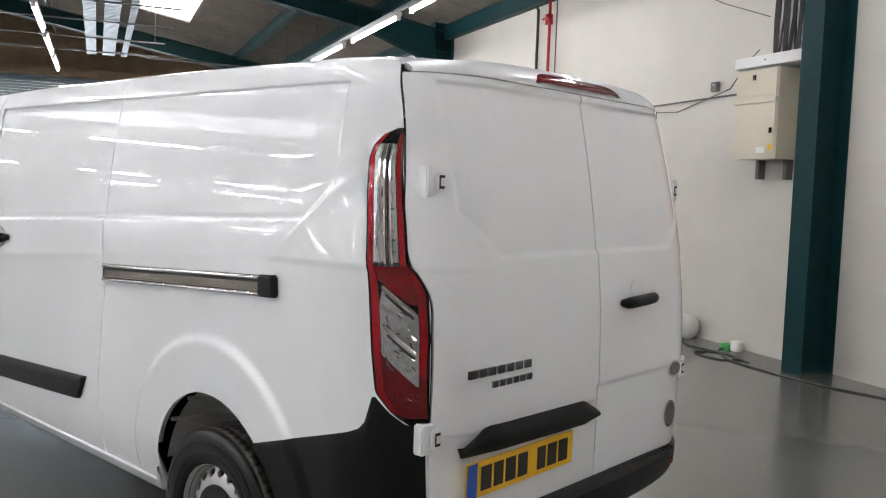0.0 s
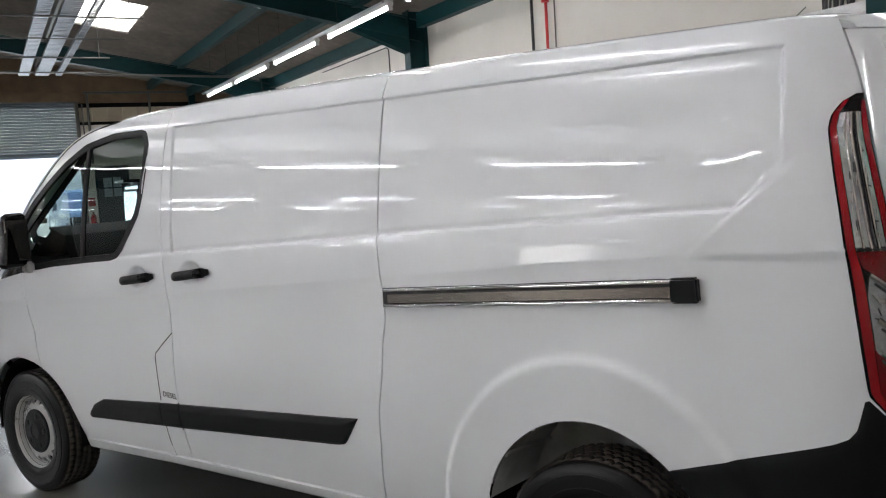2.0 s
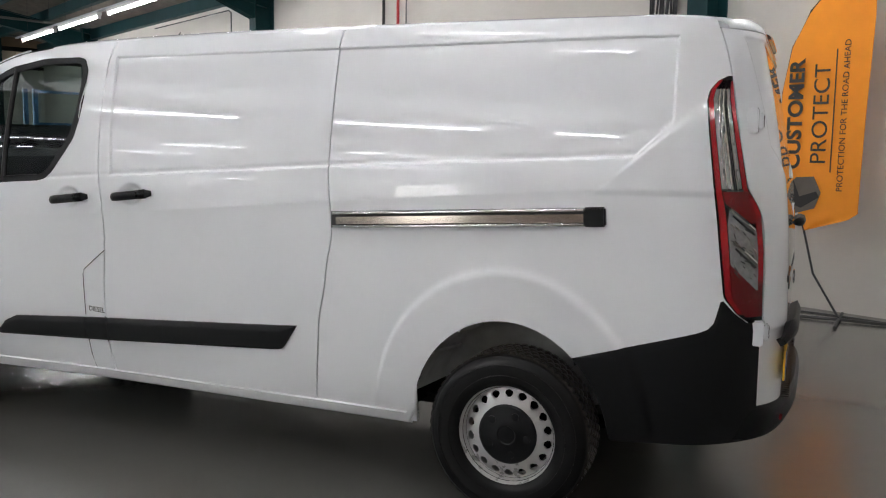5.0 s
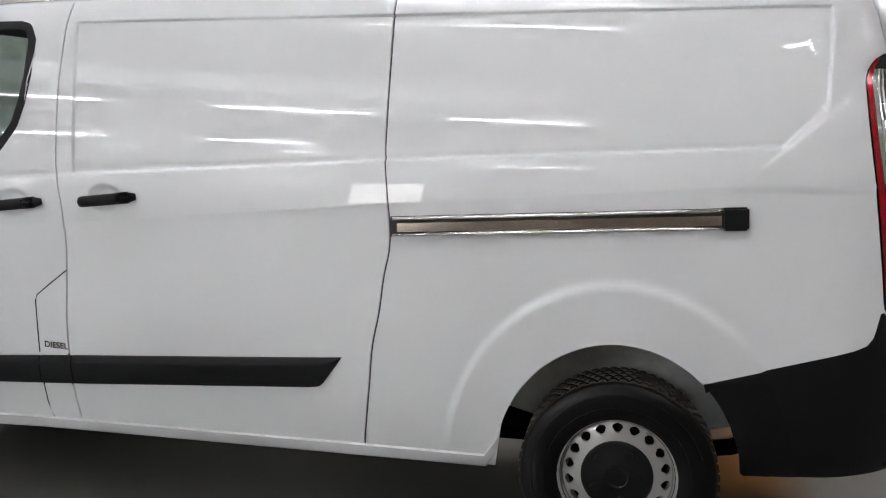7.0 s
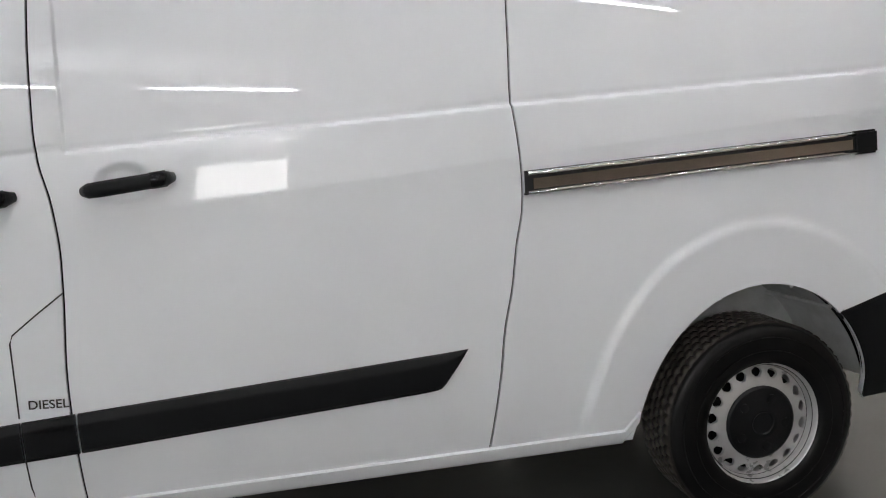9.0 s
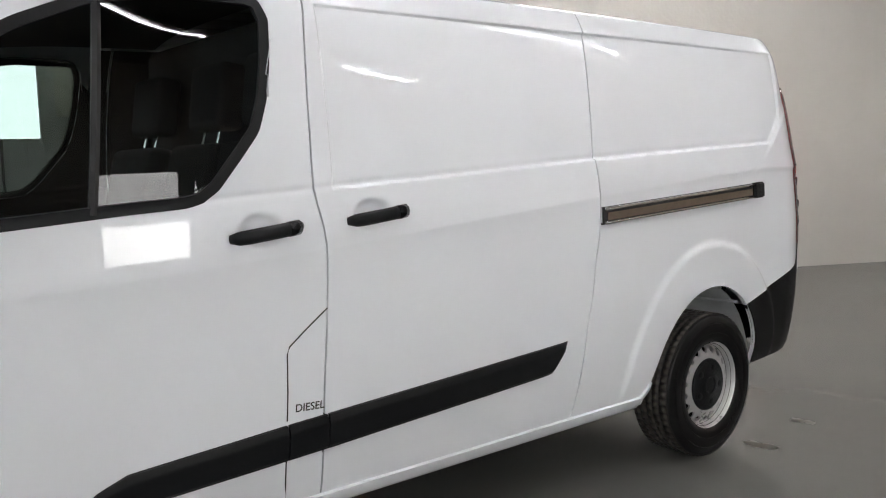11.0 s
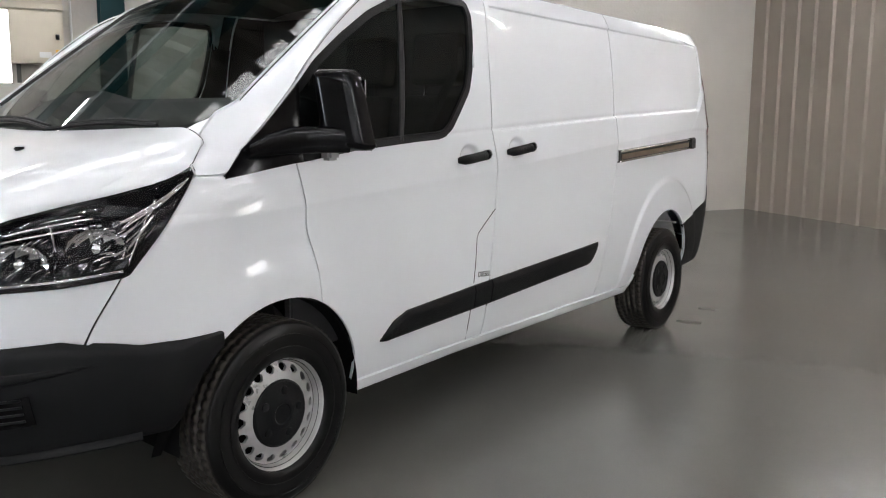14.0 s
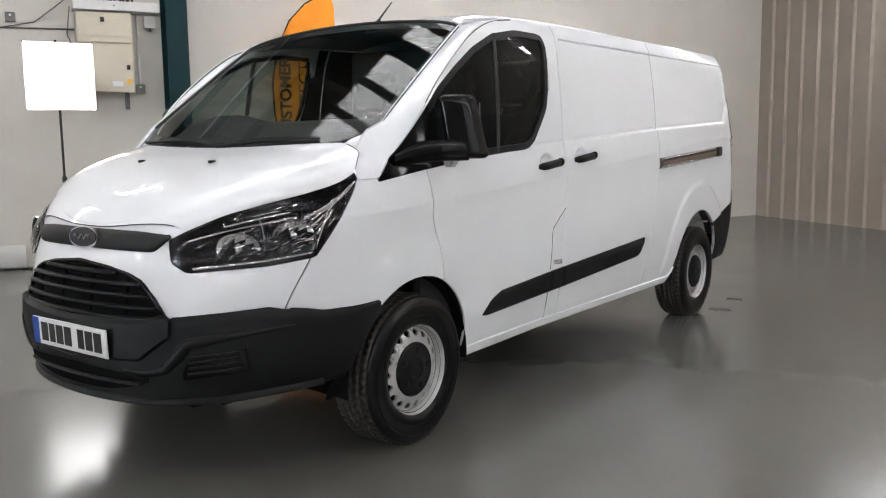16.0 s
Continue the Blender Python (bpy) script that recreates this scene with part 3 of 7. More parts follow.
for i, (a, b, c, d) in enumerate(rooflights):
    s = bm_new()
    n = max(2, int((b - a) / 0.08))
    rows = [[s.verts.new((a + (b - a) * k / n, yy, roof_height(yy) + (0.015 if k % 2 else -0.015))) for k in range(n + 1)] for yy in (c, d)]
    for k in range(n):
        s.faces.new((rows[0][k], rows[0][k + 1], rows[1][k + 1], rows[1][k]))
    ob = mesh_object("window_%d" % (i + 1), s, sk)
    ob.matrix_world = ROOM
    tagged(ob, "dirty translucent corrugated rooflight sheet", kind="structure")
# daylight that comes in by the rooflights
for a, b, c, d in rooflights:
    lamp = bpy.data.lights.new("rooflight_daylight", "AREA")
    lamp.shape, lamp.size, lamp.size_y = "RECTANGLE", b - a, d - c
    lamp.energy, lamp.color = SKYLIGHT_WATTS * (b - a) * (d - c) * (8.0 if a < -12 and c > 0 else 2.2 if c > 0 else 0.24), (1.0, 0.98, 0.94) if c > 0 else (0.93, 0.97, 1.0)
    ob = new("rooflight_daylight", lamp)
    ym = (c + d) / 2
    ob.matrix_world = ROOM @ pose((a + b) / 2, ym, roof_height(ym) + (0.12 if c > 0 else -0.03), math.degrees(math.atan(SLOPE)) * (-1 if ym > RIDGE_Y or ym < VALLEY else 1))

# sky light that comes in by the open shutter
lamp = bpy.data.lights.new("shutter_daylight", "AREA")
lamp.shape, lamp.size, lamp.size_y = "RECTANGLE", SH1 - SH0 - 0.1, 2.7
lamp.energy, lamp.color = SHUTTER_WATTS, (0.80, 0.90, 1.0)
new("shutter_daylight", lamp).matrix_world = ROOM @ look((FAR - 0.3, (SH0 + SH1) / 2, 1.38), (FAR + 5, (SH0 + SH1) / 2, 1.38))

# dark glazing bars across the near rooflight
g = bm_new()
xb = -3.0
while xb < 2.4:
    for y0, y1 in ((1.5, 2.7),):
        z0, z1 = roof_height(y0) - 0.05, roof_height(y1) - 0.05
        m_ = pose(xb, y0, z0, math.degrees(math.atan2(z1 - z0, y1 - y0)))
        box(g, -0.05, 0.05, 0, 1.22, -0.12, 0.0, m_)
    xb += 0.45
hall("trim_rooflight_bars", g, M["grey_steel"], label="dark bars across the rooflight")

# steel frames
FRAMES = (-17.4, -8.4, 0.665)


def i_beam(bm, width, depth, web, flange, length, m):
    """A rolled steel section along local z: depth along y, width along x."""
    a, c, d, f = width / 2, web / 2, depth, flange
    prism(bm, [(-a, 0), (a, 0), (a, f), (c, f), (c, d - f), (a, d - f), (a, d), (-a, d), (-a, d - f), (-c, d - f), (-c, f), (-a, f)], length, m)
    return bm


def rafter(bm, x, y0, y1):
    a, b = roof_height(y0), roof_height(y1)
    ang = math.degrees(math.atan2(b - a, y1 - y0))
    length = math.hypot(y1 - y0, b - a)
    return i_beam(bm, 0.20, 0.37, 0.024, 0.018, length, pose(x, y0, a, ang) @ Matrix.Translation((0, 0, -0.25)) @ pose(0, 0, 0, -90))


for x in FRAMES:
    t = thing("portal_frame", "dark green painted steel portal frame of the hall", "steel frame", "portal frames", ROOM.copy())
    g = bm_new()
    i_beam(g, 0.23, 0.366, 0.024, 0.018, EAVE + 0.02, Matrix.Translation((x, WALL - 0.37, 0)))
    part("column", g, M["green"], t)
    g = bm_new()
    i_beam(g, 0.20, 0.356, 0.024, 0.018, EAVE + 0.02, Matrix.Translation((x, VALLEY - 0.178, 0)))
    part("column", g, M["green"], t)
    g = bm_new()
    rafter(g, x, RIDGE_Y, WALL - 0.01)
    part("rafter", g, M["green"], t)
    g = bm_new()
    rafter(g, x, VALLEY + 0.01, RIDGE_Y)
    part("rafter", g, M["green"], t)
    g = bm_new()
    rafter(g, x, BACK + 0.01, VALLEY - 0.01)
    part("rafter", g, M["green"], t)
    g = bm_new()
    for dx0, dx1 in ((-0.09, -0.075), (0.075, 0.09), (-0.01, 0.01)):
        v = [g.verts.new((x + xx, yy, zz)) for xx in (dx0, dx1) for yy, zz in ((WALL - 0.34, 3.72), (WALL - 0.34, 4.2), (WALL - 1.5, 4.22), (WALL - 1.5, 4.16))]
        for f in ((0, 1, 2, 3), (7, 6, 5, 4), (0, 4, 5, 1), (1, 5, 6, 2), (2, 6, 7, 3), (3, 7, 4, 0)):
            g.faces.new([v[i] for i in f])
    part("haunch", g, M["green"], t)

g = bm_new()
for y in (0.7, -0.9, -2.5, -5.0, -6.6, -8.2, -9.7, -12.5, -15.2, -16.8, -19.8, -21.6):
    z = roof_height(y) - 0.04
    box(g, FAR, 12.5, y - 0.025, y + 0.025, z - 0.20, z - 0.02)
hall("trim_purlins", g, M["grey_steel"], label="purlins under the roof sheets")
g = bm_new()
box(g, FAR, 9.9, WALL - 0.16, WALL - 0.005, 4.19, 4.44)
hall("trim_eaves_beam", g, M["green"], label="dark green eaves beam along the wall head")
for y in (4.95, 3.8):
    z = roof_height(y) - 0.05
    beam = tagged(mesh_object("roof_beam", box(bm_new(), FAR, 12.5, y - 0.07, y + 0.07, z - 0.24, z - 0.01), M["green"]), "dark green lengthwise steel beam under the roof sheets", "steel beam", "roof beams")
    beam.matrix_world = ROOM

# fluorescent battens in rows
def batten(x, y, z, tube="tube"):
    t = thing("strip_light", "lit twin fluorescent batten hung under the roof", "ceiling light", "strip lights", ROOM @ pose(x, y, z))
    part("housing", box(bm_new(), -1.2, 1.2, -0.05, 0.05, 0.03, 0.09, bevel=0.008), M["white_plastic"], t)
    g = bm_new()
    sweep(g, [(-1.16, 0, 0), (1.16, 0, 0)], 0.015, 8)
    part("tube", g, M[tube], t, "glowing fluorescent tube")
    for s in (-1, 1):
        part("lampholder", box(bm_new(), s * 1.185 - 0.02, s * 1.185 + 0.02, -0.03, 0.03, -0.03, 0.03), M["white_plastic"], t)
    for s in (-0.8, 0.8):
        g = bm_new()
        sweep(g, [(s, 0, 0.09), (s, 0, roof_height(y) - z - 0.05)], 0.003, 5)
        part("hanger", g, M["cable"], t)
    return t


first = batten(-6.68, 4.25, 3.9)
for p in (-5.2, -2.3, 3.75, 9.64, 12.54, 15.25):
    copy_thing(first, ROOM @ pose(-p, 4.25, 3.9))
# two added battens, put here only to brighten the end wall and floor
for p, q in ((8.1, 2.5), (11.4, 1.4)):
    batten(p, q, 3.9, "boosted_tube")
short = thing("strip_light", "short lit fluorescent batten hung under the roof", "ceiling light", "strip lights", ROOM @ pose(-1.58, 4.25, 3.9))
part("housing", box(bm_new(), -0.36, 0.36, -0.05, 0.05, 0.03, 0.09, bevel=0.008), M["white_plastic"], short)
part("tube", sweep(bm_new(), [(-0.33, 0, 0), (0.33, 0, 0)], 0.015, 8), M["tube"], short, "glowing fluorescent tube")
# rows beyond y = -9 burn stronger to fill the van's side
for y, z, ps in ((-0.6, 3.9, (-9.2, -6.5, -3.5, -0.5, 2.5, 5.5, 8.6, 11.6, 14.6)), (-3.2, 4.0, (-8.3, -3.8, 0.7, 5.2, 9.7)), (-9.8, 3.9, (-10.2, -6.5, -2.9, 1.0, 4.8, 8.6, 12.4)), (-17.3, 3.9, (-7.2, -2.7, 1.9, 6.4, 10.9, 15.4)), (-21.6, 3.9, (-4.5, 0.0, 4.5, 9.0, 13.5))):
    row = batten(-ps[0], y, z, "tube" if y > -9 else "boosted_tube")
    for p in ps[1:]:
        copy_thing(row, ROOM @ pose(-p, y, z))
g = bm_new()
box(g, -17, 9, 4.22, 4.28, 3.995, 4.03)
hall("cable_trunking", g, M["galv"], "", "galvanised trunking above the strip lights", "trunking")

# cable trays and service pipes below the roof
def tray(y, w, label):
    t = thing("cable_tray", label, "cable tray", "cable trays", ROOM @ pose(-10.2, y, 4.4))
    for s in (-1, 1):
        part("side_rail", box(bm_new(), -6.2, 6.2, s * w / 2 - 0.004, s * w / 2 + 0.004, 0, 0.06), M["tray"], t)
    g = bm_new()
    k = -6.15
    while k < 6.15:
        box(g, k, k + 0.10, -w / 2 + 0.004, w / 2 - 0.004, 0.0, 0.006)
        k += 0.145
    part("perforated_base", g, M["tray"], t)


tray(0.12, 0.20, "galvanised perforated cable tray hung under the roof")
tray(0.50, 0.26, "wide galvanised cable tray hung under the roof")
tray(0.85, 0.11, "narrow galvanised cable tray hung under the roof")
for x, z in ((-9.2, 4.37), (-11.2, 4.37), (-13.4, 4.37), (-15.6, 4.37)):
    g = bm_new()
    sweep(g, [(x, -2.5, z), (x, 1.6, z)], 0.016, 6)
    t = tagged(mesh_object("tray_support_bar", g, M["grey_steel"]), "thin steel bar carrying the cable trays", "support bar", "tray support bars")
    t.matrix_world = ROOM
for y in (-2.2, 1.4):
    for x in (-9.2, -13.4):
        g = bm_new()
        sweep(g, [(x, y, 4.37), (x, y, roof_height(y) - 0.1)], 0.008, 6)
        t = tagged(mesh_object("drop_rod", g, M["grey_steel"]), "thin threaded rod hanging from the roof", "rod", "drop rods")
        t.matrix_world = ROOM
g = bm_new()
sweep(g, [(-16.9, -6, 4.55), (-16.9, 1.2, 4.55), (-16.9, 1.5, 4.5), (-16.9, 5.9, 4.42)], 0.03, 8)
sweep(g, [(FAR + 0.12, 1.9, 4.62), (FAR + 0.12, 6.1, 4.62)], 0.035, 8)
t = tagged(mesh_object("service_pipe", g, M["grey_steel"]), "grey steel service pipe across the hall", "pipe")
t.matrix_world = ROOM

# ---- the van ----
van = thing("panel_van", "white long-wheelbase panel van parked on the workshop floor", "van")
GAP = 0.0031
ZROWS = np.concatenate([np.linspace(0.27, 1.0, 60)[:-1], np.linspace(1.0, 1.50, 110)[:-1], np.linspace(1.50, 1.56, 6)[:-1], np.linspace(1.56, 1.815, 16)[:-1], np.linspace(1.815, 1.87, 16)[:-1], np.linspace(1.87, 1.97, 10)])


def clamp_rows(fx, low, high, cols):
    """Grid of x and z on the side: columns between two seams, rows cut off at a lower and an upper edge."""
    C, Zg = np.meshgrid(cols, ZROWS, indexing="ij")
    Zc = Zg.copy()
    for _ in range(12):
        Xc = fx(C, Zc)
        lo = low(Xc)
        hi = np.maximum(high(Xc), lo)
        Zc = 0.5 * Zc + 0.5 * np.clip(Zg, lo, hi)
    Xc = fx(C, Zc)
    return Xc, np.clip(Zg, low(Xc), np.maximum(high(Xc), low(Xc)))


def side_grid(sa, sb, low, high, n, s, off=0.0, fine=None):
    """fine: a stretch of the panel's length that gets closer columns."""
    cols = np.linspace(0, 1, n)
    if fine:
        cols = np.unique(np.concatenate([cols, np.linspace(fine[0], fine[1], n // 2)]))
    X, Z = clamp_rows(lambda c, z: (1 - c) * (sa(z) + GAP) + c * (sb(z) - GAP), low, high, cols)
    return np.stack([X, s * (half_width(X, Z) + off), Z], -1)


def joined(*bms):
    out = bms[0]
    for b in bms[1:]:
        me = bpy.data.meshes.new("tmp")
        b.to_mesh(me)
        b.free()
        out.from_mesh(me)
        bpy.data.meshes.remove(me)
    return out


def const(v):
    return lambda q: np.full_like(np.asarray(q, float), v)


def window_on(x):
    return (x > -0.205) & (x < 1.164)


def below_window(x):
    return np.where(window_on(x), window_low(x), np.where(x < 0, roof_edge(x), 1.72))


def above_window(x):
    return np.where(window_on(x), window_high(x), np.where(x < 0, roof_edge(x), 1.72))


def wing_foot(x):
    return np.maximum(sill(x), np.interp(x, [-0.40, -0.36], [0.50, 0.0]))


for s in (-1, 1):
    flip = s > 0
    hand = "passenger" if s < 0 else "driver"
    wing = part("front_wing", sheet(side_grid(wing_seam, door_seam, wing_foot, below_window, 70, s), 0.011, flip=flip), M["paint"], van, "", True)
    lower = sheet(side_grid(door_seam, slide_seam, sill, below_window, 130, s), 0.011, flip=flip)
    upper = sheet(side_grid(const(-0.2), slide_seam, above_window, roof_edge, 110, s), 0.02, flip=flip)
    door = part("front_door", joined(lower, upper), M["paint"], van, "", True)
    sliding = part("sliding_door" if s < 0 else "side_panel", sheet(side_grid(slide_seam, rear_seam, sill, roof_edge, 130, s, fine=(0.0, 0.09)), 0.02, flip=flip), M["paint"], van, "", True)
    quarter = part("rear_quarter_panel", sheet(side_grid(rear_seam, corner_seam, sill, roof_edge, 190, s, fine=(0.74, 0.93)), 0.02, flip=flip), M["paint"], van, "", True)
    # a second skin closes the gaps
    inner = sheet(side_grid(const(-0.45), lambda z: corner_seam(z) - 0.06, sill, lambda x: np.where(x > 1.2, roof_edge(x) - 0.02, below_window(x)), 150, s, -0.011), 0.0, flip=flip)
    part("inner_skin", inner, M["dark"], van, "", True)

    # side glass in its black surround
    def band(x0, x1, low, high, n, off, m=4):
        xs = np.linspace(x0, x1, n)
        k = np.linspace(0, 1, m)
        X = np.repeat(xs[:, None], m, 1)
        Z = low(xs)[:, None] * (1 - k) + high(xs)[:, None] * k
        return np.stack([X, s * (half_width(X, Z) + off), Z], -1)

    fr = 0.028
    xa = np.concatenate([np.linspace(0.09, 0.9, 30)[:-1], np.linspace(0.9, 1.164, 40)])
    loop = np.array([(x, float(window_low(x))) for x in xa] + [(x, float(window_high(x))) for x in xa[::-1]])
    run_ = np.concatenate([[0], np.cumsum(np.hypot(*np.diff(loop, axis=0).T))])
    at_ = np.linspace(0, run_[-1], 150)
    loop = np.stack([np.interp(at_, run_, loop[:, 0]), np.interp(at_, run_, loop[:, 1])], 1)
    ahead = np.gradient(loop, axis=0)
    for _ in range(6):
        ahead[1:-1] = 0.25 * ahead[:-2] + 0.5 * ahead[1:-1] + 0.25 * ahead[2:]
    ahead /= np.linalg.norm(ahead, axis=1)[:, None]
    inner_loop = loop + fr * np.stack([-ahead[:, 1], ahead[:, 0]], 1)
    ring_ = np.stack([loop + (inner_loop - loop) * c for c in (-0.06, 0.35, 0.7, 1.0)], 1)
    frame_part = sheet(np.stack([ring_[..., 0], s * (half_width(ring_[..., 0], ring_[..., 1]) + 0.003), ring_[..., 1]], -1), 0.014, flip=flip)
    part("window_surround", frame_part, M["plastic"], door, "", True)
    part("window_glass", sheet(band(0.06, 1.150, lambda x: window_low(x) + 0.012, lambda x: window_high(x) - 0.012, 50, -0.007, 8), 0.004, flip=flip), M["glass"], door, "tinted side glass", True)
    for ob in door.children:
        if ob.name.startswith("window_glass"):
            ob.visible_shadow = False
    post = []
    for k in np.linspace(0, 1, 8):
        z = 1.255 + k * 0.56
        post.append((0.632 + 0.062 * k, s * (half_width(0.65, z) + 0.0 - 0.006), z))
    part("window_divider", sweep(bm_new(), post, 0.013, 6, flat=1.0), M["seal"], door)
    sail = sheet(band(-0.204, 0.10, window_low, window_high, 24, 0.006, 6), 0.02, flip=flip)
    part("mirror_base_panel", sail, M["gloss_black"], van, "black triangular mirror base panel", True)

    # door mirror
    mir = part("door_mirror", bm_new(), M["plastic"], van, "black plastic door mirror with a clear repeater")
    g = bm_new()
    rows = []
    for k in np.linspace(-1, 1, 15):
        z = 1.368 + 0.136 * (0.6 * k + 0.4 * math.sin(k * math.pi / 2))
        r = (1 - abs(k) ** 12) ** 0.5
        ring = []
        for a in np.linspace(0, 2 * np.pi, 22, endpoint=False):
            ca, sa_ = np.cos(a), np.sin(a)
            px = np.sign(ca) * abs(ca) ** 0.45 * (0.050 if ca < 0 else 0.040)
            py = np.sign(sa_) * abs(sa_) ** 0.5 * 0.068
            ring.append(g.verts.new((0.205 + px * (0.55 + 0.45 * r) * (1 - 0.10 * k) - 0.014 * k + py * 0.35, s * (1.010 + py * (0.75 + 0.25 * r) * (1 - 0.10 * k) - 0.022 * k), z)))
        rows.append(ring)
    for a, b in zip(rows, rows[1:]):
        for j in range(22):
            f = (a[j], a[(j + 1) % 22], b[(j + 1) % 22], b[j])
            g.faces.new(f if s > 0 else f[::-1])
    g.faces.new(rows[0] if s < 0 else rows[0][::-1])
    g.faces.new(rows[-1][::-1] if s < 0 else rows[-1])
    part("housing", g, M["gloss_black"], mir, "", True, 60)
    # boxy arm: flat rounded sections from the base panel out to the housing
    g = bm_new()
    rows = []
    for ax, ay, az, aw, ah in ((-0.10, 0.878, 1.232, 0.010, 0.020), (-0.03, 0.893, 1.252, 0.022, 0.036), (0.05, 0.912, 1.266, 0.032, 0.045), (0.10, 0.930, 1.268, 0.038, 0.046), (0.15, 0.965, 1.268, 0.036, 0.045), (0.19, 1.03, 1.266, 0.030, 0.042)):
        ring = []
        for a in np.linspace(0, 2 * np.pi, 20, endpoint=False):
            ca, sa_ = np.cos(a), np.sin(a)
            ring.append(g.verts.new((ax - 0.4 * np.sign(ca) * abs(ca) ** 0.4 * aw, s * (ay + np.sign(ca) * abs(ca) ** 0.4 * aw), az + np.sign(sa_) * abs(sa_) ** 0.4 * ah)))
        rows.append(ring)
    for a, b in zip(rows, rows[1:]):
        for j in range(20):
            f = (a[j], a[(j + 1) % 20], b[(j + 1) % 20], b[j])
            g.faces.new(f[::-1] if s > 0 else f)
    g.faces.new(rows[-1] if s < 0 else rows[-1][::-1])
    bmesh.ops.recalc_face_normals(g, faces=g.faces)
    part("arm", g, M["gloss_black"], mir, "", True, 60)
    part("arm_joint", sweep(bm_new(), [(0.105, s * 0.972, 1.224), (0.105, s * 0.972, 1.312)], 0.004, 6), M["seal"], mir)
    g = bm_new()
    box(g, 0.246, 0.252, s * 1.01 - 0.058, s * 1.01 + 0.058, 1.265, 1.47, bevel=0.002)
    part("mirror_glass", g, M["chrome"], mir)
    g = bm_new()
    box(g, 0.172, 0.228, s * 0.945 - 0.024, s * 0.945 + 0.024, 1.196, 1.254, bevel=0.010)
    part("repeater_lamp", g, M["clear_plastic"], mir, "clear repeater lens")

    # handles
    for hx, hz, owner in ((1.095, 1.181, door), (1.4765, 1.207, sliding)):
        if s > 0 and owner is sliding:
            continue
        pts = []
        for k in np.linspace(-1, 1, 13):
            x = hx + 0.112 * k
            z = hz + 0.012 * k
            out = 0.026 * (1 - abs(k) ** 6) + 0.006
            pts.append((x, s * (half_width(hx - 0.2, z) + out), z))
        rr = [0.012 + 0.009 * (1 - abs(k) ** 8) ** 0.5 for k in np.linspace(-1, 1, 13)]
        h = part("door_handle", sweep(bm_new(), pts, rr, 10, flat=0.75), M["plastic"], owner, "black plastic door handle", True, 60)
        part("lock_cover", sweep(bm_new(), [pts[9], pts[10], pts[11]], 0.0222, 10, flat=0.8), M["gloss_black"], h, "", True, 60)

    # rubbing strip along the doors, in three lengths
    def strip(x0, x1):
        xs = np.concatenate([np.linspace(x0, x0 + 0.12, 8)[:-1], np.linspace(x0 + 0.12, x1 - 0.1, 30)[:-1], np.linspace(x1 - 0.1, x1, 8)])
        top = np.interp(xs, [0.53, 0.60, 0.68, 1.15, 2.35], [0.478, 0.545, 0.577, 0.609, 0.676])
        bot = np.interp(xs, [0.53, 0.56, 1.30, 2.24, 2.27, 2.35], [0.472, 0.468, 0.503, 0.558, 0.565, 0.676])
        prof = [(0.0, -0.004), (0.02, 0.010), (0.12, 0.016), (0.70, 0.018), (0.80, 0.016), (0.97, 0.008), (1.0, -0.004)]
        P = np.zeros((len(xs), len(prof), 3))
        for j, (k, o) in enumerate(prof):
            z = bot + (top - bot) * k
            P[:, j] = np.stack([xs, s * (half_width(xs, z) + o * np.clip((top - bot) / 0.04, 0, 1)), z], -1)
        return sheet(P, 0.012, flip=flip)

    part("side_moulding", strip(0.53, 1.146), M["plastic"], door, "black side moulding", True, 25)
    part("side_moulding", strip(1.151, 1.282), M["plastic"], door, "black side moulding", True, 25)
    part("side_moulding", strip(1.288, 2.35), M["plastic"], sliding, "black side moulding", True, 25)

    # sliding door track
    def along(x0, x1, z0, z1, off0, off1, n=40):
        xs = np.linspace(x0, x1, n)
        base = 1.141 + (xs - 2.53) * 0.0513
        rows = []
        for dz, o in ((z0, off0), (z0, off1), (z1, off1), (z1, off0)):
            z = base + dz
            rows.append(np.stack([xs, s * (0.9255 - (z - 1.14) * 0.02 + o), z], -1))
        return sheet(np.stack(rows, 1), 0.006, flip=flip)

    if s < 0:
        track = part("door_track", along(2.531, 3.66, -0.034, 0.034, -0.01, 0.002), M["seal"], quarter, "dark sliding door track with bright rails")
        for dz in (0.026, -0.028):
            pts = [(x, s * (0.9265 + 0.004), 1.141 + (x - 2.53) * 0.0513 + dz) for x in np.linspace(2.54, 3.60, 12)]
            part("rail", sweep(bm_new(), pts, 0.0065, 10), M["chrome"], track, "bright rail", True, 60)
        part("rail_web", along(2.555, 3.60, -0.019, 0.011, 0.0, 0.006), M["alloy"], track)
        g = bm_new()
        box(g, -0.04, 0.04, -0.012, 0.018, -0.036, 0.036, bevel=0.006)
        cap = part("end_cap", g, M["plastic"], track)
        cap.matrix_world = pose(3.628, -0.928, 1.1975, 0, -2.9, 0) if s < 0 else cap.matrix_world
        # filler flap outline
        flap = [(1.289, 0.94), (1.22, 0.89), (1.158, 0.842), (1.150, 0.82), (1.149, 0.7), (1.147, 0.62)]
        low_flap = [(1.146, 0.50), (1.148, 0.42), (1.158, 0.34), (1.165, 0.32)]
        for line in (flap, low_flap):
            part("flap_gap", sweep(bm_new(), [(x, s * (half_width(x, z) + 0.0006), z) for x, z in line], 0.0022, 6), M["seal"], door)
    # sill ledge
    xs = np.linspace(0.43, 2.89, 60)
    rows = []
    for dz, o in ((0.045, -0.002), (0.040, 0.012), (0.005, 0.012), (-0.006, 0.006), (-0.02, -0.03)):
        z = sill(xs) + dz
